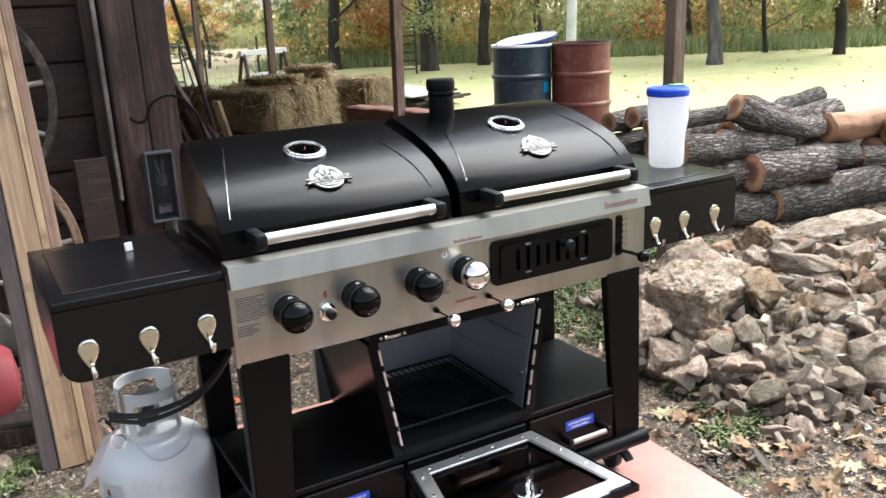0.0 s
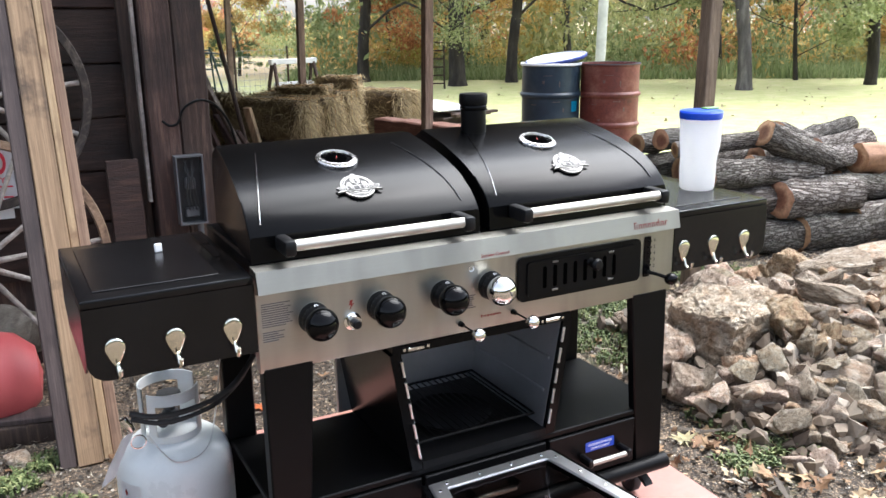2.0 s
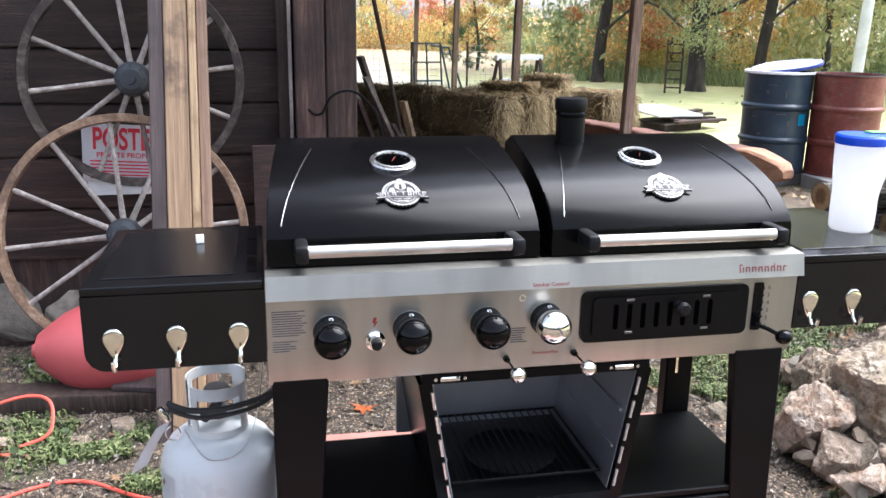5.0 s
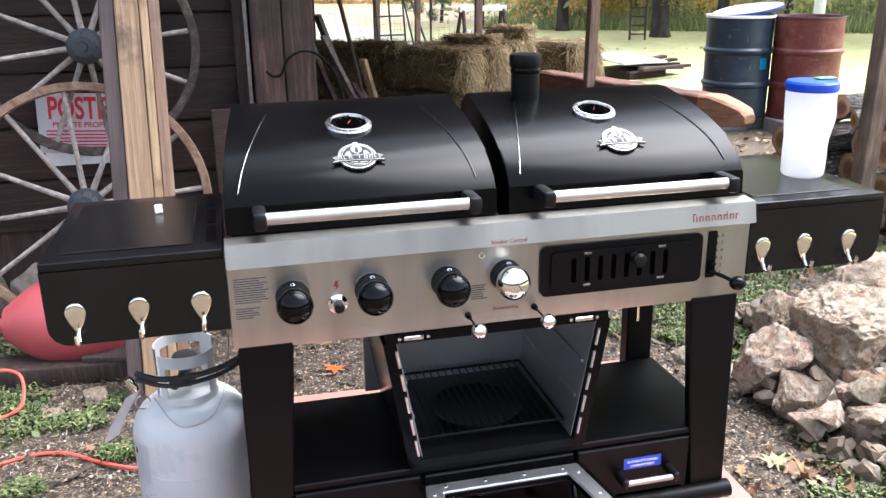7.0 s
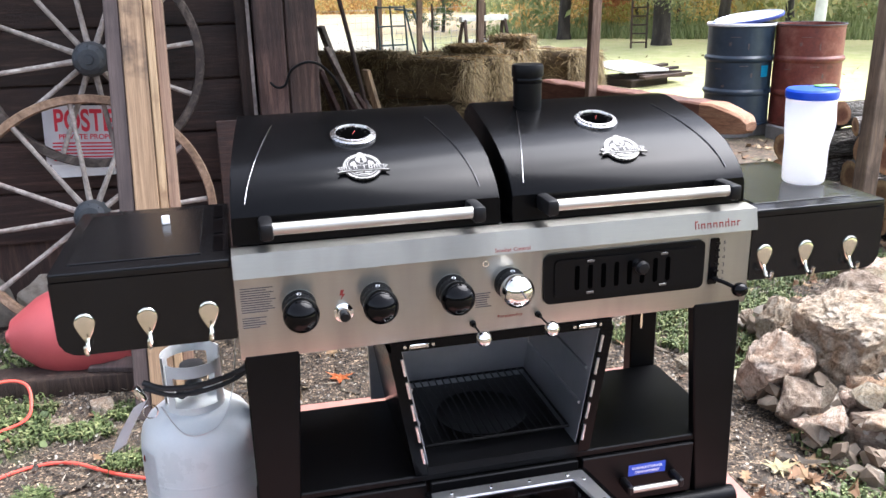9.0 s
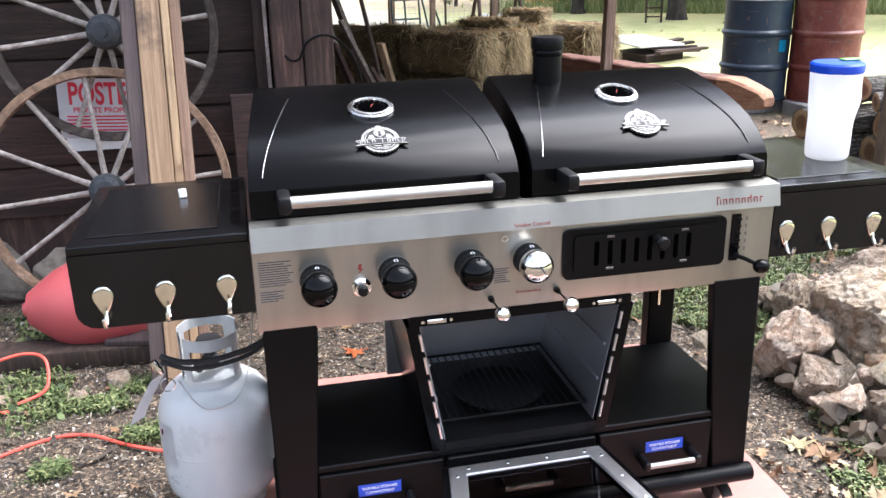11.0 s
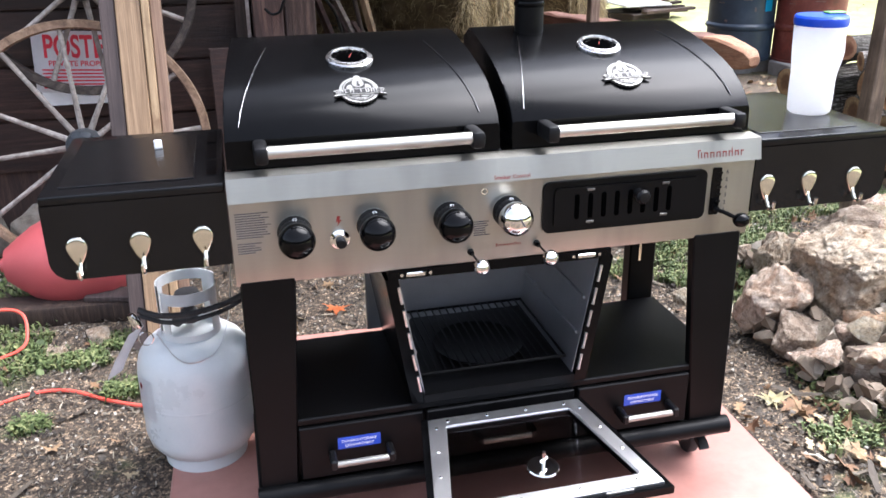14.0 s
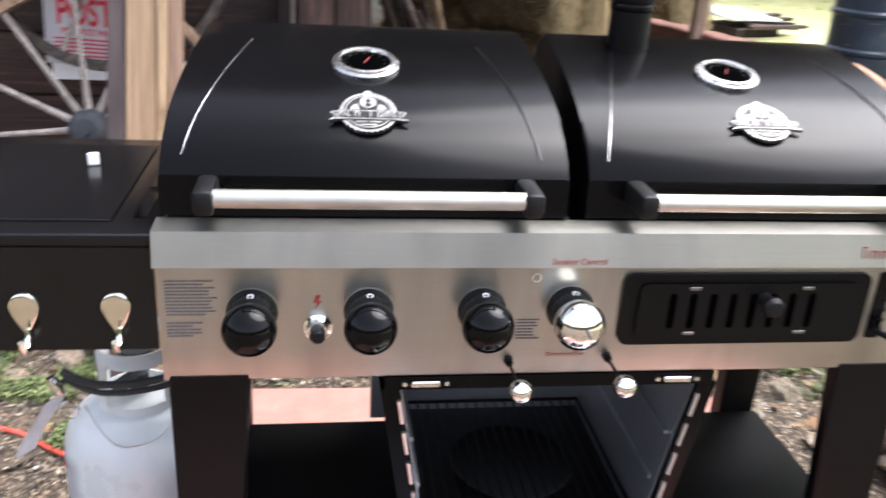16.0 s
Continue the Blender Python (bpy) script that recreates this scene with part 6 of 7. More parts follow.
LIME = stone_material("pale_limestone", (0.4, 0.25, 0.14), (0.56, 0.46, 0.345), (0.69, 0.63, 0.53))
GREYST = stone_material("grey_limestone", (0.3, 0.21, 0.14), (0.46, 0.37, 0.28), (0.64, 0.57, 0.47))
OCHRE = stone_material("ochre_chert", (0.34, 0.17, 0.1), (0.52, 0.36, 0.22), (0.68, 0.58, 0.46))
pile = thing("rock_pile", "heap of broken pale limestone rocks beside the grill", "rock pile", (0, 0, 0))


def stone(at, size, seed, ma, rot=None, parent=pile, name="rock"):
    r = random.Random(seed)
    me = ROCKS[seed % 16]
    ob = new(name, me)
    ob.parent = parent
    ob.material_slots[0].link = "OBJECT"
    ob.material_slots[0].material = ma
    rot = rot or (r.uniform(-25, 25), r.uniform(-25, 25), r.uniform(0, 360))
    ob.matrix_basis = pose(*at, *rot) @ Matrix.Diagonal((*size, 1))
    return ob


for me in ROCKS:
    if not me.materials:
        me.materials.append(None)


def pile_h(x, y):
    """Height of the heap's surface."""
    a = max(0.0, 1 - ((x - 2.15) / 1.15) ** 2)
    b = max(0.0, 1 - ((y - 0.62) / 0.72) ** 2)
    return 0.3 * math.sqrt(a * b)


def boulder(at, size, seed, ma, rot, n=20, cuts=4, block=0.0):
    """A large rock: broad broken faces with a rough skin."""
    r = random.Random(seed)
    bm = B()
    for _ in range(n):
        v = Vector((r.gauss(0, 1), r.gauss(0, 1), r.gauss(0, 1))).normalized() * r.uniform(0.88, 1.04)
        v /= max(abs(v.x), abs(v.y), abs(v.z)) ** block
        bm.verts.new(v)
    h = bmesh.ops.convex_hull(bm, input=bm.verts[:])
    bmesh.ops.delete(bm, geom=list({g for g in h["geom_interior"] + h["geom_unused"] if isinstance(g, bmesh.types.BMVert)}), context="VERTS")
    bmesh.ops.triangulate(bm, faces=bm.faces[:])
    for _ in range(cuts):
        bmesh.ops.subdivide_edges(bm, edges=bm.edges[:], cuts=1, use_grid_fill=True)
    o = Vector((seed * 5.3, 1.7, 0))
    for v in bm.verts:
        p = v.co
        k = 0.1 * noise.noise(p * 1.6 + o) + 0.05 * noise.ridged_multi_fractal(p * 1.3 + o, 0.9, 2.1, 4, 1.0, 2.0) + 0.05 * noise.voronoi(p * 2.1 + o)[0][0] + 0.06 * noise.noise(p * 5 + o) + 0.035 * noise.noise(p * 12 + o) + 0.018 * noise.noise(p * 27 + o)
        v.co = p * (0.86 + k)
    ob = part("rock", finish(bm, 40), ma, pile)
    ob.matrix_basis = pose(*at, *rot) @ Matrix.Diagonal((*size, 1))


boulder((1.53, 0.66, 0.19), (0.27, 0.19, 0.19), 3, LIME, (4, -4, 12), 40, 5, 0.85)
boulder((1.2, 0.66, 0.12), (0.13, 0.13, 0.16), 5, LIME, (8, 10, 50), 22, 4, 0.5)
boulder((1.18, 0.52, 0.07), (0.1, 0.1, 0.1), 41, GREYST, (0, 12, 20), 18, 4, 0.4)
boulder((1.66, 0.46, 0.27), (0.11, 0.09, 0.1), 43, OCHRE, (12, 0, 60), 18, 4, 0.5)
boulder((2.72, 0.86, 0.27), (0.22, 0.13, 0.09), 8, LIME, (4, -6, -15), 24, 4, 0.8)
boulder((2.42, 0.84, 0.27), (0.2, 0.09, 0.07), 14, GREYST, (10, -8, -20), 20, 4, 0.8)
boulder((2.42, 1.1, 0.2), (0.15, 0.13, 0.12), 31, OCHRE, (0, 0, 10))
boulder((1.86, 1.05, 0.2), (0.24, 0.12, 0.12), 47, GREYST, (0, 6, -10))
boulder((2.08, 1.24, 0.17), (0.13, 0.1, 0.12), 51, LIME, (0, 0, 30))
boulder((1.44, 1.0, 0.13), (0.1, 0.08, 0.13), 53, LIME, (10, 0, 30), 20, 4, 0.6)
boulder((1.98, 0.5, 0.3), (0.19, 0.06, 0.055), 17, GREYST, (10, 16, -26), 20, 4, 0.8)
boulder((1.33, 0.27, 0.07), (0.14, 0.09, 0.085), 11, GREYST, (10, 0, -25), 18, 4, 0.4)
boulder((1.66, 0.1, 0.12), (0.2, 0.045, 0.095), 21, LIME, (-30, 26, -34), 12, 4, 0.3)
boulder((1.4, 0.4, 0.11), (0.11, 0.05, 0.085), 23, OCHRE, (-10, 0, -18), 16, 4, 0.8)
boulder((1.64, 0.34, 0.2), (0.05, 0.045, 0.09), 57, LIME, (0, -25, 20), 16, 4, 0.6)
boulder((1.78, 0.3, 0.17), (0.09, 0.06, 0.12), 61, OCHRE, (-20, 14, -30), 14, 4, 0.5)
big = [(1.28, 0.5, 0.08, 0.12, 0.1, 0.1, 7, GREYST), (1.7, 0.32, 0.13, 0.08, 0.12, 0.12, 2, OCHRE),
       (1.92, 0.2, 0.16, 0.15, 0.07, 0.09, 11, GREYST), (1.62, 0.12, 0.05, 0.1, 0.07, 0.06, 6, GREYST), (1.95, 1.05, 0.22, 0.14, 0.12, 0.09, 12, LIME), (1.65, 0.9, 0.18, 0.15, 0.1, 0.1, 13, OCHRE),
       (1.2, 0.42, 0.045, 0.055, 0.05, 0.055, 1, OCHRE), (2.05, 0.66, 0.29, 0.13, 0.09, 0.08, 14, GREYST), (1.75, 0.58, 0.28, 0.1, 0.09, 0.1, 0, OCHRE), (1.14, 0.24, 0.025, 0.045, 0.035, 0.03, 10, GREYST)]
for k, (x, y, z, a, b, c, s, ma) in enumerate(big):
    stone((x, y, z), (a, b, c), s, ma)
r5 = random.Random(11)
k = 0
while k < 290:
    x, y = r5.uniform(1.12, 3.1), r5.uniform(-0.14, 1.3)
    hz = pile_h(x, y)
    if hz <= 0.01 or (x < 1.4 and y > 0.66) or (x < 1.78 and y > 0.44 and y < 0.88):
        continue
    s = min(0.095, max(0.03, r5.lognormvariate(-3.02, 0.36)))
    stone((x, y, max(0.02, hz - 0.03 + r5.uniform(-0.05, 0.03))), (s * r5.uniform(0.9, 1.35), s * r5.uniform(0.8, 1.1), s * r5.uniform(0.7, 1.0)), r5.randrange(1000), r5.choice((LIME, LIME, GREYST, GREYST, OCHRE)), (r5.uniform(-60, 60), r5.uniform(-60, 60), r5.uniform(0, 360)))
    k += 1
# smaller rubble that fills the heap
vv, ff = [], []
def pebble(seed):
    """A plain broken stone of few faces."""
    r = random.Random(seed)
    bm = B()
    for _ in range(11):
        v = Vector((r.gauss(0, 1), r.gauss(0, 1), r.gauss(0, 1))).normalized()
        bm.verts.new(v / max(abs(v.x), abs(v.y), abs(v.z)) ** 0.5)
    h = bmesh.ops.convex_hull(bm, input=bm.verts[:])
    bmesh.ops.delete(bm, geom=list({g for g in h["geom_interior"] + h["geom_unused"] if isinstance(g, bmesh.types.BMVert)}), context="VERTS")
    me = finish(bm, 20)
    return [v.co.copy() for v in me.vertices], [tuple(p.vertices) for p in me.polygons]


pts_of = [pebble(s) for s in range(40, 56)]
for _ in range(1900):
    x, y = r5.uniform(1.12, 3.0), r5.uniform(-0.14, 1.3)
    hz = pile_h(x, y)
    if hz <= 0.005 or (x < 1.4 and y > 0.66):
        continue
    m = pose(x, y, max(0.01, hz - 0.08 + r5.uniform(-0.03, 0.03)), r5.uniform(-60, 60), r5.uniform(-60, 60), r5.uniform(0, 360)) @ Matrix.Diagonal((*[r5.uniform(0.018, 0.05) for _ in range(3)], 1))
    co, fa = r5.choice(pts_of)
    k = len(vv)
    vv += [tuple(m @ c) for c in co]
    ff += [tuple(k + i for i in f) for f in fa]
me = bpy.data.meshes.new("rubble")
me.from_pydata(vv, [], ff)
RUBBLE = island("small_rubble_stone", [(0.0, (0.07, 0.046, 0.03)), (0.35, (0.18, 0.135, 0.095)), (0.7, (0.3, 0.245, 0.185)), (1.0, (0.44, 0.385, 0.31))], 0.9)
tagged(part("small_rubble", me, RUBBLE, pile, "small broken stones between the rocks"), kind="stuff")
# core of the heap, under the stones
bm = B()
cg = [[bm.verts.new((1.0 + 0.1 * i, -0.1 + 0.1 * j, max(-0.06, 0.9 * pile_h(1.0 + 0.1 * i, -0.1 + 0.1 * j) - 0.16))) for i in range(25)] for j in range(16)]
for j in range(15):
    for i in range(24):
        bm.faces.new((cg[j][i], cg[j][i + 1], cg[j + 1][i + 1], cg[j + 1][i]))
part("rubble_core", bm, STONE_FOOT, pile, "packed rubble under the rocks")
for x, y, s, sd in ((-1.24, 1.16, 0.055, 3), (-1.11, 1.25, 0.06, 5), (-1.5, 1.2, 0.05, 8), (1.02, 0.72, 0.07, 2), (1.35, -0.05, 0.05, 6), (-1.02, 0.25, 0.03, 9), (1.05, 1.0, 0.06, 4)):
    ob = stone((x, y, s * 0.35), (s, s * 0.85, s * 0.7), sd, LIME, None, None, "field_stone")
    tagged(ob, "small pale stone lying in the weeds", "stone", "loose stones")


# ---- yard litter ----
def clear(x, y):
    """Whether a spot of the yard is open ground."""
    if -0.85 < x < 0.79 and -0.75 < y < 1.06:
        return False
    if y > 2.0 and x < -0.1:
        return False
    return True


def flat_bits(name, n, shape, size, ma, label, cat, seed, area, cond=None, lift=0.004, tilt=25):
    """Many small flat pieces strewn over the ground as one sheet of stuff."""
    r = random.Random(seed)
    verts, faces = [], []
    got = 0
    while got < n:
        x, y = r.uniform(area[0], area[1]), r.uniform(area[2], area[3])
        got += 1
        if not clear(x, y) or (cond and not cond(x, y, r)):
            continue
        s = size * r.uniform(0.5, 1.5)
        m = pose(x, y, ground_z(x, y) + lift + r.uniform(0, 0.01), r.gauss(0, tilt), r.gauss(0, tilt), r.uniform(0, 360))
        k = len(verts)
        bend = r.uniform(-0.3, 0.5)
        for u, v in shape:
            verts.append(tuple(m @ Vector((u * s, v * s, bend * s * (u * u - v * v)))))
        verts.append(tuple(m @ Vector((0, 0, 0))))
        c = len(verts) - 1
        for i in range(len(shape)):
            faces.append((k + i, k + (i + 1) % len(shape), c))
    me = bpy.data.meshes.new(name)
    me.from_pydata(verts, [], faces)
    return tagged(part(name, me, ma, None), label, cat, kind="stuff")


CHIPS = island("gravel_and_chips", [(0.0, (0.026, 0.021, 0.016)), (0.45, (0.08, 0.065, 0.05)), (0.8, (0.2, 0.17, 0.132)), (1.0, (0.5, 0.46, 0.39))])
LEAVES = island("dry_leaves", [(0.0, (0.12, 0.06, 0.03)), (0.4, (0.25, 0.14, 0.07)), (0.75, (0.36, 0.24, 0.13)), (1.0, (0.45, 0.36, 0.22))])
FIELD_LEAVES = island("tan_field_leaves", [(0.0, (0.36, 0.3, 0.16)), (1.0, (0.58, 0.5, 0.32))])
WEEDS = island("green_weeds", [(0.0, (0.045, 0.07, 0.02)), (0.6, (0.12, 0.16, 0.05)), (1.0, (0.27, 0.29, 0.12))], 0.7)
hexa = [(1, 0), (0.4, 0.8), (-0.5, 0.7), (-1, 0.1), (-0.5, -0.7), (0.5, -0.75)]
oak = [(1.3, 0), (0.7, 0.25), (0.6, 0.7), (0.2, 0.35), (-0.2, 0.8), (-0.4, 0.3), (-1.0, 0.45), (-0.8, 0), (-1.0, -0.45), (-0.4, -0.3), (-0.2, -0.8), (0.2, -0.35), (0.6, -0.7), (0.7, -0.25)]
flat_bits("ground_chips", 72000, hexa, 0.0047, CHIPS, "fine gravel and bark chips over the yard", "gravel", 1, (-2.6, 3.4, -0.6, 3.4), lift=0.003)
flat_bits("ground_chips", 5000, hexa, 0.0095, CHIPS, "coarse gravel and bark chips over the yard", "gravel", 2, (-2.6, 5.0, -0.9, 4.0), lift=0.004)
flat_bits("fallen_leaves", 3200, oak, 0.026, LEAVES, "dry brown leaves strewn over the yard", "leaves", 3, (-2.6, 5.5, -1.2, 5.0), lambda x, y, r: x > 0.6 or r.random() < 0.35, 0.008, 22)
flat_bits("fallen_leaves", 420, oak, 0.028, LEAVES, "dry curled leaves and grass beside the rock pile", "leaves", 14, (0.85, 2.4, -0.95, 0.35), None, 0.01, 24)
flat_bits("fallen_leaves", 420, oak, 0.026, FIELD_LEAVES, "dry tan leaves strewn over the field", "leaves", 4, (3, 16, 2, 14), None, 0.01, 22)


TWIGS = island("bark_mulch_twigs", [(0.0, (0.03, 0.023, 0.017)), (0.5, (0.09, 0.07, 0.05)), (0.82, (0.2, 0.166, 0.12)), (1.0, (0.48, 0.43, 0.33))])
stick = [(1, 0.1), (0.2, 0.17), (-1, 0.08), (-1, -0.1), (0.1, -0.16), (1, -0.08)]
flat_bits("mulch_twigs", 22000, stick, 0.0115, TWIGS, "shredded bark mulch and twigs over the yard", "mulch", 31, (-2.6, 3.4, -0.6, 3.0), None, 0.005, 18)
flat_bits("mulch_twigs", 700, stick, 0.05, TWIGS, "thin dry twigs and straw on the gravel", "twigs", 32, (-2.6, 4.0, -0.6, 3.0), None, 0.008, 8)


def weeds(name, n, h, area, seed, thresh, label):
    r = random.Random(seed)
    verts, faces = [], []
    for _ in range(n):
        x, y = r.uniform(area[0], area[1]), r.uniform(area[2], area[3])
        if not clear(x, y) or noise.noise(Vector((x * 1.6, y * 1.6, 5.5))) < thresh:
            continue
        for _b in range(5):
            a = r.uniform(0, 2 * math.pi)
            bx, by = x + r.gauss(0, 0.012), y + r.gauss(0, 0.012)
            hh = h * r.uniform(0.4, 1.3)
            d = Vector((math.cos(a), math.sin(a), 0)) * hh * r.uniform(0.3, 1.0)
            w = Vector((-math.sin(a), math.cos(a), 0)) * 0.0028
            z = ground_z(bx, by)
            p, q, e = Vector((bx, by, z)), Vector((bx, by, z + hh * 0.7)) + d * 0.4, Vector((bx, by, z + hh * 0.75)) + d
            k = len(verts)
            verts += [tuple(v) for v in (p - w, p + w, q + w * 1.6, q - w * 1.6, e)]
            faces += [(k, k + 1, k + 2, k + 3), (k + 3, k + 2, k + 4)]
    me = bpy.data.meshes.new(name)
    me.from_pydata(verts, [], faces)
    return tagged(part(name, me, WEEDS, None), label, "weeds", kind="stuff")


weeds("weed_tufts", 3800, 0.03, (-2.6, -0.85, 0.35, 2.0), 1, 0.2, "low green weeds by the barn")
for k, (x, y, rad) in enumerate(((-1.27, 1.12, 0.08), (-1.13, 1.1, 0.06), (-0.99, 0.87, 0.06), (-1.38, 1.26, 0.1), (-1.24, 0.71, 0.04), (-1.05, 1.22, 0.07), (0.97, 1.33, 0.09), (1.03, 0.05, 0.08), (1.45, 0.85, 0.08), (1.8, 1.15, 0.12))):
    weeds("weed_patch", 60, 0.034, (x - rad, x + rad, y - rad * 0.8, y + rad * 0.8), 20 + k, -1.0, "small patch of fresh green weeds on the gravel")
weeds("weed_tufts", 14000, 0.042, (0.75, 4.0, -0.9, 2.6), 2, 0.1, "low green weeds round the rock pile")
flat_bits("weed_leaves", 3600, hexa, 0.012, WEEDS, "low broad-leaved weeds in the yard", "weeds", 9, (-2.4, 3.6, -0.9, 2.6), lambda x, y, r: noise.noise(Vector((x * 1.6, y * 1.6, 5.5))) > (0.15 if x < 0 else 0.14), 0.018, 28)
YELLOW_LEAF = material("yellow_maple_leaf", (0.48, 0.42, 0.22), (0.6, 0.55, 0.34), 20, (0.6, 0.7))
ORANGE_LEAF = material("orange_leaf", (0.55, 0.14, 0.04), (0.65, 0.22, 0.07), 20, (0.6, 0.7))
maple = [(1.2, 0.0), (0.55, 0.18), (0.75, 0.75), (0.25, 0.42), (0.0, 1.15), (-0.25, 0.42), (-0.75, 0.7), (-0.5, 0.15), (-1.15, 0.0), (-0.55, -0.2), (-0.5, -0.7), (-0.1, -0.35), (0.0, -1.0), (0.12, -0.35), (0.55, -0.7), (0.55, -0.2)]
for x, y, s, ma, lb in ((0.955, 0.27, 0.05, YELLOW_LEAF, "large pale yellow maple leaf on the ground"), (1.6, 0.0, 0.09, ORANGE_LEAF, "orange leaf lying by the rock pile"), (-0.26, 1.28, 0.05, ORANGE_LEAF, "orange leaf on the gravel behind the grill"), (-1.55, 0.72, 0.06, LEAVES, "dry brown leaf on the gravel"), (1.25, 0.05, 0.05, LEAVES, "dry brown leaf by the rocks")):
    bm = B()
    rim = [bm.verts.new((u * s, v * s, 0.25 * s * (u * u - 0.5 * abs(v)) + 0.012)) for u, v in maple]
    c = bm.verts.new((0, 0, 0.012))
    for i in range(len(rim)):
        bm.faces.new((rim[i], rim[(i + 1) % len(rim)], c))
    bmesh.ops.solidify(bm, geom=bm.faces[:], thickness=0.0008)
    ob = solo("fallen_leaf", bm, ma, lb, "leaf", "fallen leaves")
    ob.matrix_basis = pose(x, y, ground_z(x, y) + 0.006, 4, -5, (x * 731) % 360)


# ---- woods ----
def leaf_material(name, stops):
    ma, nt, bs = nodes_of(name)
    ge = nt.nodes.new("ShaderNodeNewGeometry")
    n1 = noise_tex(nt, tex_coords(nt), 0.8, 3)
    oi = nt.nodes.new("ShaderNodeObjectInfo")
    f = mix(nt, ge.outputs["Random Per Island"], n1, 0.45)
    col = ramp(nt, f, stops)
    hs = nt.nodes.new("ShaderNodeHueSaturation")
    nt.links.new(scalar(nt, oi.outputs["Random"], 0.47, 0.535), hs.inputs["Hue"])
    nt.links.new(scalar(nt, oi.outputs["Random"], 1.25, 0.75), hs.inputs["Value"])
    nt.links.new(col, hs.inputs["Color"])
    nt.links.new(hs.outputs["Color"], bs.inputs["Base Color"])
    bs.inputs["Roughness"].default_value = 0.6
    tr = nt.nodes.new("ShaderNodeBsdfTranslucent")
    nt.links.new(hs.outputs["Color"], tr.inputs["Color"])
    ms = nt.nodes.new("ShaderNodeMixShader")
    ms.inputs["Fac"].default_value = 0.5
    out = nt.nodes["Material Output"]
    nt.links.new(bs.outputs[0], ms.inputs[1]); nt.links.new(tr.outputs[0], ms.inputs[2]); nt.links.new(ms.outputs[0], out.inputs["Surface"])
    return ma


GREEN_L = leaf_material("olive_green_leaves", [(0.2, (0.16, 0.2, 0.075)), (0.5, (0.34, 0.385, 0.17)), (0.8, (0.5, 0.51, 0.28))])
GOLD_L = leaf_material("golden_leaves", [(0.2, (0.36, 0.27, 0.07)), (0.5, (0.62, 0.48, 0.15)), (0.8, (0.78, 0.66, 0.3))])
RUST_L = leaf_material("russet_leaves", [(0.2, (0.26, 0.12, 0.045)), (0.5, (0.5, 0.24, 0.09)), (0.8, (0.62, 0.36, 0.15))])
DARK_L = leaf_material("evergreen_leaves", [(0.2, (0.03, 0.055, 0.02)), (0.5, (0.06, 0.1, 0.035)), (0.8, (0.1, 0.15, 0.06))])
TRUNK = material("dark_tree_bark", (0.008, 0.006, 0.005), (0.035, 0.028, 0.024), 9, (0.85, 0.95), 0, 0.9, 26, c=(0.09, 0.075, 0.062), stretch=(1, 1, 0.25), spread=0.3, dist=0.03)
PALE_TRUNK = material("pale_grey_bark", (0.03, 0.026, 0.025), (0.1, 0.088, 0.085), 9, (0.85, 0.95), 0, 0.9, 26, c=(0.24, 0.22, 0.21), stretch=(1, 1, 0.25), spread=0.2, dist=0.02)


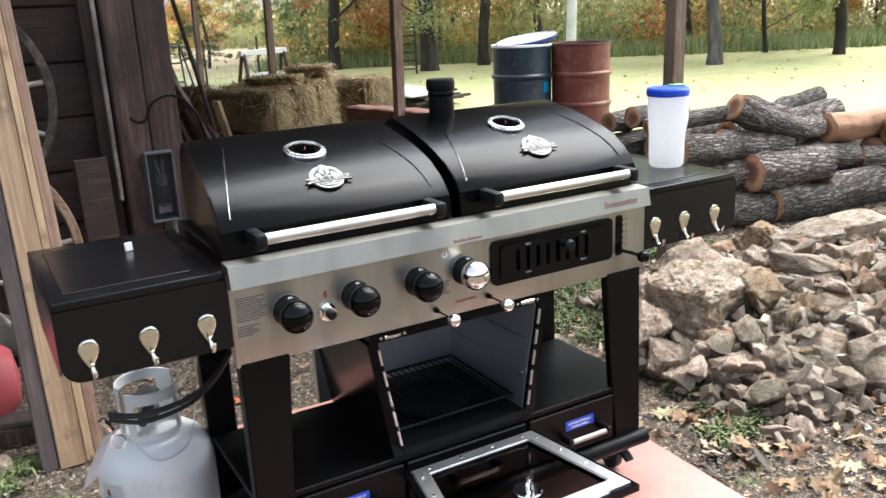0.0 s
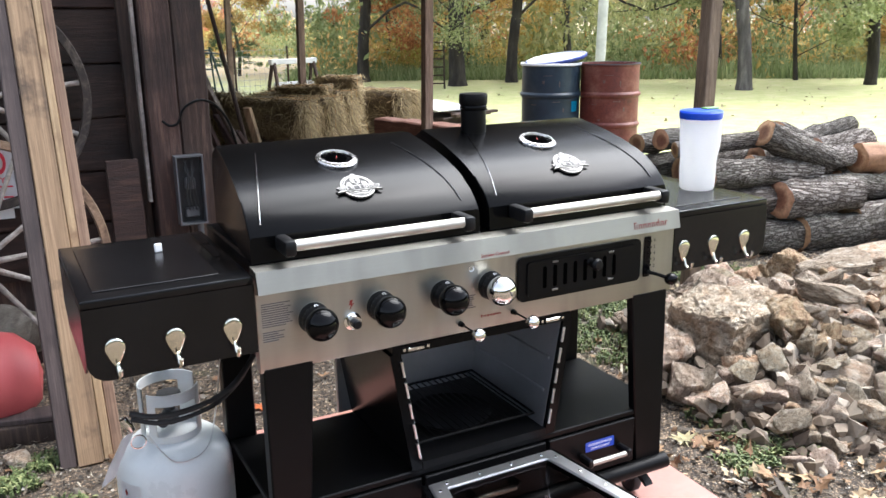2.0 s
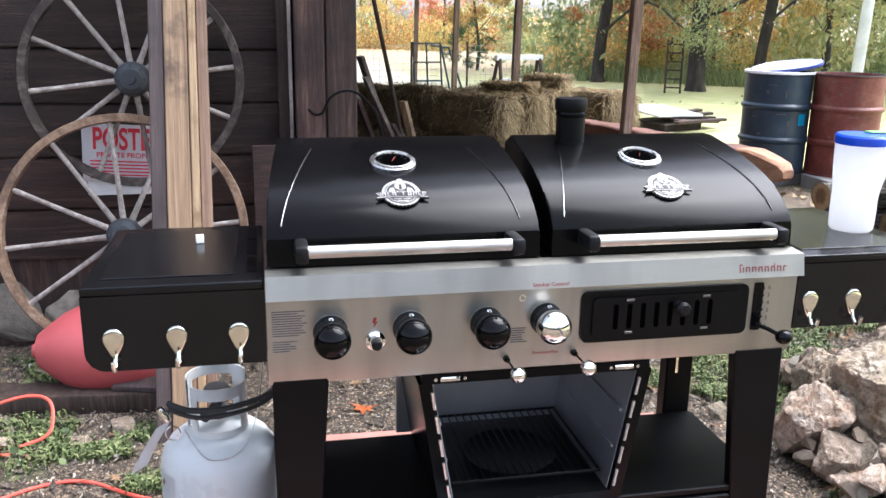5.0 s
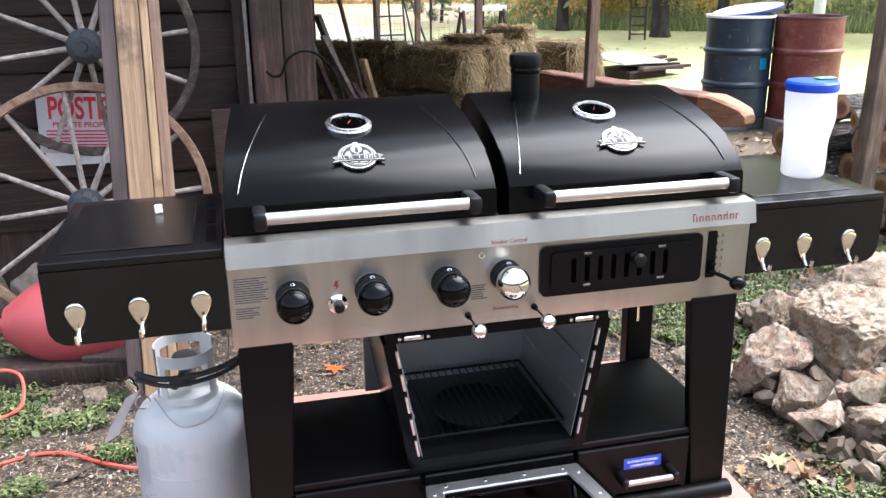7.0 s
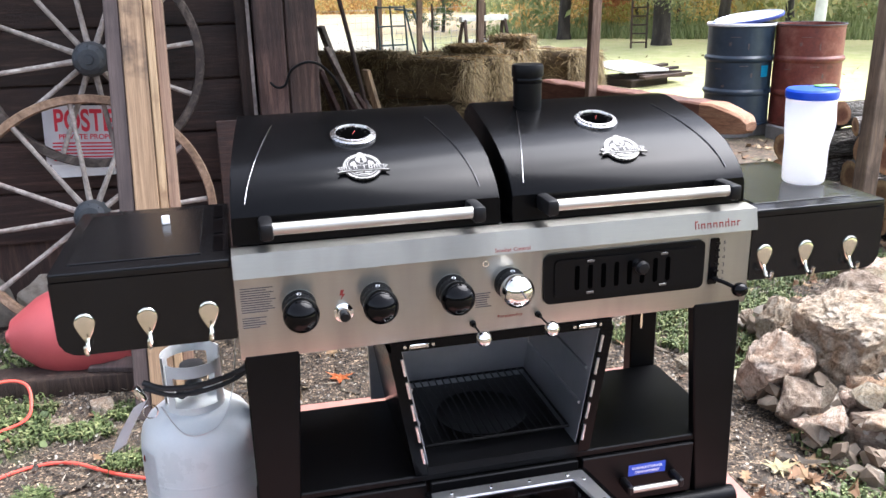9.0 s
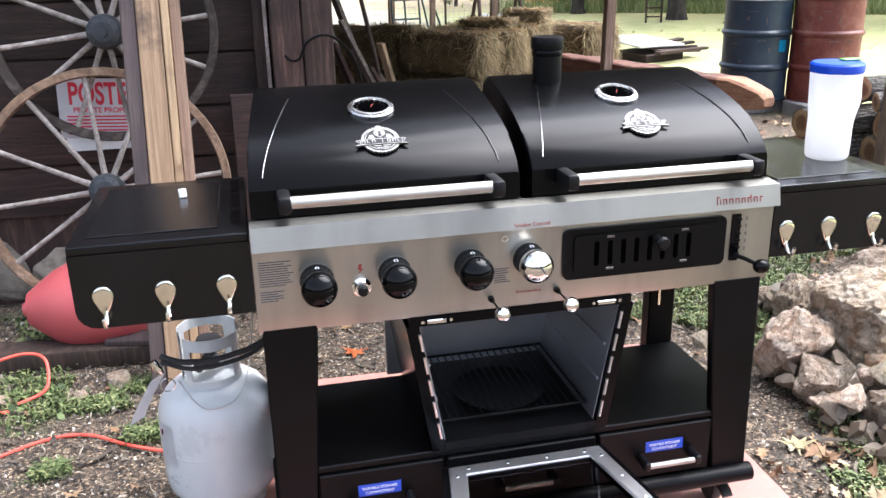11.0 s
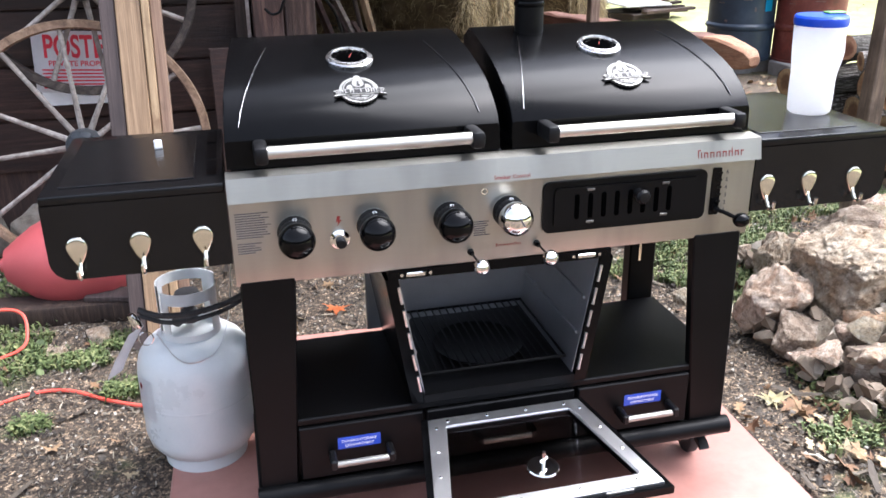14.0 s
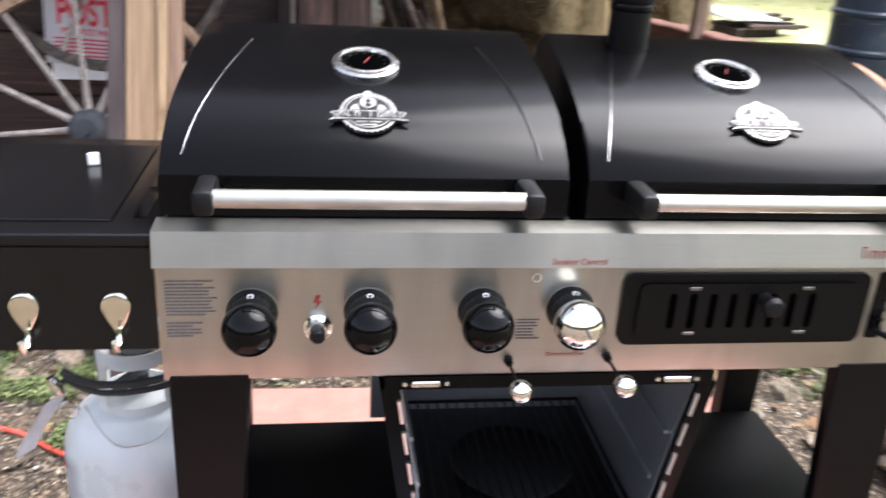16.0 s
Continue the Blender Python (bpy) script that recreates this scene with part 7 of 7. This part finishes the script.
def tree_parts(seed, h, r, spread, low, clumps, per, leaf, fork=False):
    """Trunk with limbs, and the leaves of a crown in many loose clumps."""
    rr = random.Random(seed)
    bm = B()
    lean = Vector((rr.gauss(0, 0.025), rr.gauss(0, 0.025), 1))

    def on(t):
        return lean * (h * t) + Vector((0.035 * h * noise.noise(Vector((seed * 1.7, t * 4, 0))), 0.035 * h * noise.noise(Vector((seed * 1.7, t * 4, 7))), 0)) * min(1, t * 5)
    ts = [0, 0.02, 0.06, 0.12, 0.2, 0.3, 0.42, 0.55, 0.68, 0.8, 0.95]
    tube(bm, [on(t) for t in ts], [r * k * rr.uniform(0.94, 1.06) for k in (1.4, 1.15, 1.04, 1.0, 0.95, 0.86, 0.72, 0.56, 0.4, 0.26, 0.08)], 12)
    tips = []
    for k in range(16):
        t = low + (0.92 - low) * (k + rr.random()) / 16
        p0 = on(t)
        a = k * 2.4 + rr.uniform(-0.5, 0.5)
        L = spread * rr.uniform(0.6, 1.0) * (1.15 - 0.65 * t)
        thick = 0.28
        d = Vector((math.cos(a), math.sin(a), rr.uniform(0.1, 0.7)))
        if fork and k == 1:
            d, thick, L = Vector((math.cos(a), math.sin(a), 1.1)), 0.72, spread * 1.1
        p1 = p0 + d * L * 0.35 + Vector((rr.gauss(0, 0.06), rr.gauss(0, 0.06), 0.1)) * L
        p2 = p1 + d * L * 0.35 + Vector((rr.gauss(0, 0.14), rr.gauss(0, 0.14), rr.gauss(-0.02, 0.1))) * L
        p3 = p2 + d * L * 0.35 + Vector((rr.gauss(0, 0.15), rr.gauss(0, 0.15), rr.gauss(0.0, 0.15))) * L
        tube(bm, smooth_path([p0, p1, p2, p3], 3), [r * thick * (1 - 0.09 * q) for q in range(10)], 7)
        tips += [p2, p3]
        for _ in range(4):
            q0 = rr.choice((p1, p2)).lerp(p3, rr.random() * 0.6)
            q1 = q0 + Vector((rr.gauss(0, 0.4), rr.gauss(0, 0.4), rr.gauss(0.15, 0.3))) * L * 0.5
            q2 = q1 + Vector((rr.gauss(0, 0.3), rr.gauss(0, 0.3), rr.gauss(0.05, 0.3))) * L * 0.3
            tube(bm, [q0, q1, q2], [r * thick * 0.35, r * thick * 0.2, r * 0.03], 5)
            tips += [q1, q2]
    trunk = finish(bm, 60)
    verts, faces = [], []
    for _ in range(clumps):
        c = min(rr.choice(tips), rr.choice(tips), key=lambda q: q.z) + Vector((rr.gauss(0, 0.3), rr.gauss(0, 0.3), rr.gauss(0, 0.2))) * spread * 0.16
        cr = rr.uniform(0.25, 0.6) * spread * 0.22
        for _ in range(per):
            p = c + Vector((rr.gauss(0, 1), rr.gauss(0, 1), rr.gauss(0, 0.55))) * cr * 0.6
            m = Euler((rr.gauss(0, 1.1), rr.gauss(0, 1.1), rr.uniform(0, 6.3))).to_matrix()
            s = leaf * rr.uniform(0.6, 1.4)
            k = len(verts)
            verts += [tuple(p + m @ Vector(q) * s) for q in ((-0.5, 0, 0), (0, -0.32, 0.1), (0.55, 0, 0), (0, 0.32, 0.1))]
            faces.append((k, k + 1, k + 2, k + 3))
    me = bpy.data.meshes.new("crown")
    me.from_pydata(verts, [], faces)
    return trunk, me


TREES = [tree_parts(1, 10, 0.15, 4.4, 0.13, 640, 85, 0.06, True), tree_parts(2, 9, 0.11, 3.4, 0.12, 260, 42, 0.095), tree_parts(3, 7.5, 0.07, 2.8, 0.1, 260, 42, 0.09), tree_parts(4, 14, 0.12, 3.4, 0.1, 340, 46, 0.085), tree_parts(5, 5.0, 0.04, 2.3, 0.08, 260, 40, 0.08)]


def tree(kind, x, y, yaw, scale, leaves, trunk_ma=TRUNK, label="autumn tree at the wood's edge"):
    t = thing("tree", label, "tree", (x, y, -0.05), "edge trees")
    t.matrix_basis = pose(x, y, -0.05, 0, 0, yaw) @ Matrix.Scale(scale, 4)
    for me, ma, nm in zip(TREES[kind], (trunk_ma, leaves), ("trunk", "crown")):
        if not me.materials:
            me.materials.append(None)
        ob = new(nm, me)
        ob.parent = t
        ob.material_slots[0].link = "OBJECT"
        ob.material_slots[0].material = ma
    return t


def edge(u):
    """A point on the wood's edge: u metres along it from the shed's far end."""
    return Vector((3.0 + u * 0.86, 22.5 - u * 0.5 - 0.004 * u * u))


rt = random.Random(21)
LAB = {0: "olive green oak at the wood's edge", 1: "golden autumn tree at the wood's edge", 2: "russet autumn tree at the wood's edge"}
MATS = (GREEN_L, GOLD_L, RUST_L)
for k in range(37):
    u = -16 + k * 1.05
    for depth in (1.8, 4.5, 9.0, 16.0, 26.0):
        left = u < 4.6
        if left and depth < 12 or rt.random() < {1.8: 0.72, 4.5: 0.45, 9.0: 0.6, 16.0: 0.62, 26.0: 0.7}[depth]:
            continue
        p = edge(u * (1 + depth * 0.03) + rt.uniform(-0.6, 0.6)) + Vector((0.5, 0.86)) * (depth + rt.uniform(-1.2, 1.6))
        c = rt.choices((0, 1, 2), (0.06, 0.64, 0.3) if left else (0.56, 0.34, 0.1))[0]
        kind = {1.8: rt.choice((3, 4, 4)), 4.5: rt.choice((1, 2, 4)), 9.0: rt.choice((1, 2, 2)), 16.0: rt.choice((1, 2)), 26.0: rt.choice((1, 2))}[depth]
        tree(kind, p.x, p.y, rt.uniform(0, 360), rt.uniform(0.8, 1.15) * (0.55 if left else 1.0), MATS[c], PALE_TRUNK if rt.random() < 0.2 else TRUNK, LAB[c])
# a russet tree and an evergreen bush stand before the open gap in the wood
tree(2, 5.3, 22.0, 30, 0.62, RUST_L, TRUNK, LAB[2])
tree(4, 4.4, 19.5, 70, 0.3, DARK_L, TRUNK, "small dark green evergreen bush in the far yard")


def shrub_mesh(seed):
    rr = random.Random(seed)
    verts, faces = [], []
    for _ in range(26):
        c = Vector((rr.gauss(0, 0.5), rr.gauss(0, 0.4), abs(rr.gauss(0.35, 0.3))))
        for _ in range(38):
            p = c + Vector((rr.gauss(0, 1), rr.gauss(0, 1), rr.gauss(0, 1))) * 0.2
            m = Euler((rr.uniform(0, 6.3), rr.uniform(0, 6.3), rr.uniform(0, 6.3))).to_matrix()
            s = 0.09 * rr.uniform(0.6, 1.4)
            k = len(verts)
            p.z = max(p.z, 0.03)
            verts += [tuple(p + m @ Vector(q) * s) for q in ((-0.6, 0, 0), (0, -0.25, 0.1), (0.6, 0, 0), (0, 0.25, 0.1))]
            faces.append((k, k + 1, k + 2, k + 3))
    me = bpy.data.meshes.new("shrub")
    me.from_pydata(verts, [], faces)
    me.materials.append(None)
    return me


SHRUBS = [shrub_mesh(s) for s in range(4)]
for k in range(190):
    u = -14 + k * 0.22
    p = edge(u) + Vector((0.5, 0.86)) * (rt.uniform(-0.8, 8) + (14 if u < 4.6 else 0))
    ob = new("shrub", SHRUBS[k % 4])
    ob.material_slots[0].link = "OBJECT"
    ob.material_slots[0].material = rt.choice((GREEN_L, GREEN_L, GREEN_L, GOLD_L, GOLD_L, RUST_L)) if u > 4.6 else rt.choice((GOLD_L, GOLD_L, RUST_L, GREEN_L))
    s = rt.uniform(0.7, 1.3) * (1.0 if k % 3 else 1.5)
    ob.matrix_basis = pose(p.x, p.y, -0.02, 0, 0, rt.uniform(0, 360)) @ Matrix.Diagonal((s, s, s * rt.uniform(0.7, 1.2), 1))
    tagged(ob, "leafy undergrowth shrub at the wood's edge", "shrub", "undergrowth")
# grassy verge under the trees
r = random.Random(77)
verts, faces = [], []
for _ in range(26000):
    p = edge(r.uniform(4, 32)) + Vector((0.5, 0.86)) * r.uniform(-1.9, 0.8)
    a = r.uniform(0, 6.28)
    hgt = r.uniform(0.08, 0.3) * (1.3 + 2.2 * max(0.0, noise.noise(Vector((p.x * 0.8, p.y * 0.8, 2.0)))))
    w = Vector((math.cos(a), math.sin(a), 0)) * 0.02
    e = Vector((r.gauss(0, 0.08), r.gauss(0, 0.08), hgt))
    b = Vector((p.x, p.y, 0))
    k = len(verts)
    verts += [tuple(b - w), tuple(b + w), tuple(b + e)]
    faces.append((k, k + 1, k + 2))
me = bpy.data.meshes.new("verge")
me.from_pydata(verts, [], faces)
tagged(part("verge_grass", me, GREEN_L, None), "tall grass along the wood's edge", "grass", kind="stuff")

# single trunks that stand out in front of the wood
def lone(px, py, kind, scale, leaves, ma, label):
    tree(kind, px, py, 40 * px, scale, leaves, ma, label)


lone(8.26, 15.0, 0, 1.15, GREEN_L, TRUNK, "spreading dark-limbed oak at the wood's edge")
lone(7.16, 17.7, 0, 0.9, GREEN_L, TRUNK, "olive green oak at the wood's edge")
lone(12.07, 16.1, 3, 0.8, GOLD_L, PALE_TRUNK, "pale-barked tree at the wood's edge")
lone(12.3, 10.6, 3, 1.1, GREEN_L, PALE_TRUNK, "tall pale-barked tree at the wood's edge")
lone(9.8, 15.2, 3, 1.0, GREEN_L, TRUNK, "tall straight tree at the wood's edge")
lone(15.3, 10.0, 1, 1.0, GOLD_L, TRUNK, "golden autumn tree at the wood's edge")
lone(15.2, 11.8, 4, 1.2, GREEN_L, TRUNK, "bushy green sapling at the wood's edge")
lone(14.8, 13.8, 1, 1.0, GREEN_L, TRUNK, "olive green oak at the wood's edge")


# ---- far yard ----
WHITE_PAINT = material("worn_white_paint", (0.5, 0.5, 0.48), (0.68, 0.68, 0.66), 6, (0.5, 0.7), 0, 0.2, 60)
GREEN_PIPE = material("green_pipe_paint", (0.01, 0.03, 0.032), (0.025, 0.055, 0.055), 8, (0.4, 0.6))
sh = thing("sawhorse", "white painted wooden sawhorse in the far yard", "sawhorse", (3.45, 11.8, 0), rot=(0, 0, 12))
part("top_bar", box(B(), -0.42, 0.42, -0.05, 0.05, 0.78, 0.86, 0.005), WHITE_PAINT, sh)
part("cross_bar", box(B(), -0.36, 0.36, -0.02, 0.02, 0.42, 0.5, 0.004), WHITE_PAINT, sh)
for x in (-0.36, 0.36):
    for y in (-0.16, 0.16):
        bm = tube(B(), [(x * 1.12, y * 1.6, 0.0), (x, y * 0.2, 0.8)], 0.03, 6)
        part("leg", bm, POST_WOOD, sh)
gt = thing("pipe_gate", "dark green metal pipe gate panel standing in the far yard", "gate", (2.08, 12.3, 0), rot=(-10, 0, 6))
for z in (0.1, 0.42, 0.72, 1.02):
    part("rail", tube(B(), [(-0.22, 0, z), (0.24, 0, z)], 0.014, 8), GREEN_PIPE, gt)
for x in (-0.22, 0.0, 0.24):
    part("upright", tube(B(), [(x, 0, 0.0), (x, 0, 1.05)], 0.016, 8), GREEN_PIPE, gt)
solo("gate_brace", tube(B(), [(2.75, 12.35, 0.0), (2.4, 12.3, 0.95), (2.1, 12.3, 0.98)], 0.018, 8), GREEN_PIPE, "dark green pipe brace leaning beside the gate", "pipe")
solo("gate_brace", tube(B(), [(2.45, 12.1, 0.0), (2.25, 12.2, 1.0)], 0.016, 8), GREEN_PIPE, "dark green pipe leaning on the gate", "pipe")
# low wire fence across the far yard
WIRE = material("galvanised_wire", (0.35, 0.36, 0.36), (0.5, 0.5, 0.5), 10, (0.4, 0.6), 0.8)
fence = thing("wire_fence", "low galvanised wire mesh fence across the far yard", "fence", (0, 0, 0))
FA, FB = Vector((-0.1, 14.4, 0)), Vector((4.6, 15.6, 0))
for k in range(5):
    p = FA.lerp(FB, k / 4)
    part("fence_post", cyl(B(), (p.x, p.y, -0.02), (p.x, p.y, 0.95), 0.022, None, 8), POST_WOOD, fence)
for k in range(8):
    z = 0.08 + 0.115 * k
    part("line_wire", tube(B(), [FA + Vector((0, 0, z)), FB + Vector((0, 0, z))], 0.004, 4), WIRE, fence)
for k in range(40):
    p = FA.lerp(FB, (k + 0.5) / 40)
    part("stay_wire", tube(B(), [(p.x, p.y, 0.06), (p.x, p.y, 0.9)], 0.003, 4), WIRE, fence)
ld = thing("ladder_stand", "weathered green ladder leaning on an oak", "ladder", (7.52, 14.55, 0), rot=(-4, 0, -22))
for x in (-0.15, 0.15):
    part("rail", tube(B(), [(x, 0, 0.0), (x, 0, 1.05)], 0.022, 6), POST_WOOD, ld)
for k in range(6):
    part("rung", tube(B(), [(-0.15, 0, 0.12 + 0.17 * k), (0.15, 0, 0.12 + 0.17 * k)], 0.016, 6), POST_WOOD, ld)
solo("white_pole", tube(B(), [(8.6, 10.5, -0.1), (8.85, 10.55, 6.5)], [0.09, 0.08], 12), WHITE_PAINT, "tall pale utility pole in the field", "pole")
st = thing("scrap_stack", "white sheet on a stack of dark scrap boards", "stack", (4.86, 9.3, 0), rot=(0, 0, 20))
part("sheet", box(B(), -0.5, 0.35, -0.3, 0.5, 0.2, 0.235, 0.012, m=pose(0, 0, 0.0, 5, 2, 0)), WHITE_PAINT, st, "white metal sheet")
for k in range(6):
    part("board", box(B(), -0.42 + 0.1 * k, 0.5 + 0.07 * k, -0.6 + 0.16 * k, -0.5 + 0.16 * k, 0.0, 0.035, m=pose(0, 0, 0.13, 3 * math.sin(k * 2.1), 4 * math.sin(k * 1.3), 6 * math.sin(k * 1.7))), POST_WOOD, st)
part("crate", box(B(), -0.4, 0.3, -0.35, 0.4, 0.0, 0.1, 0.01), BARN, st)
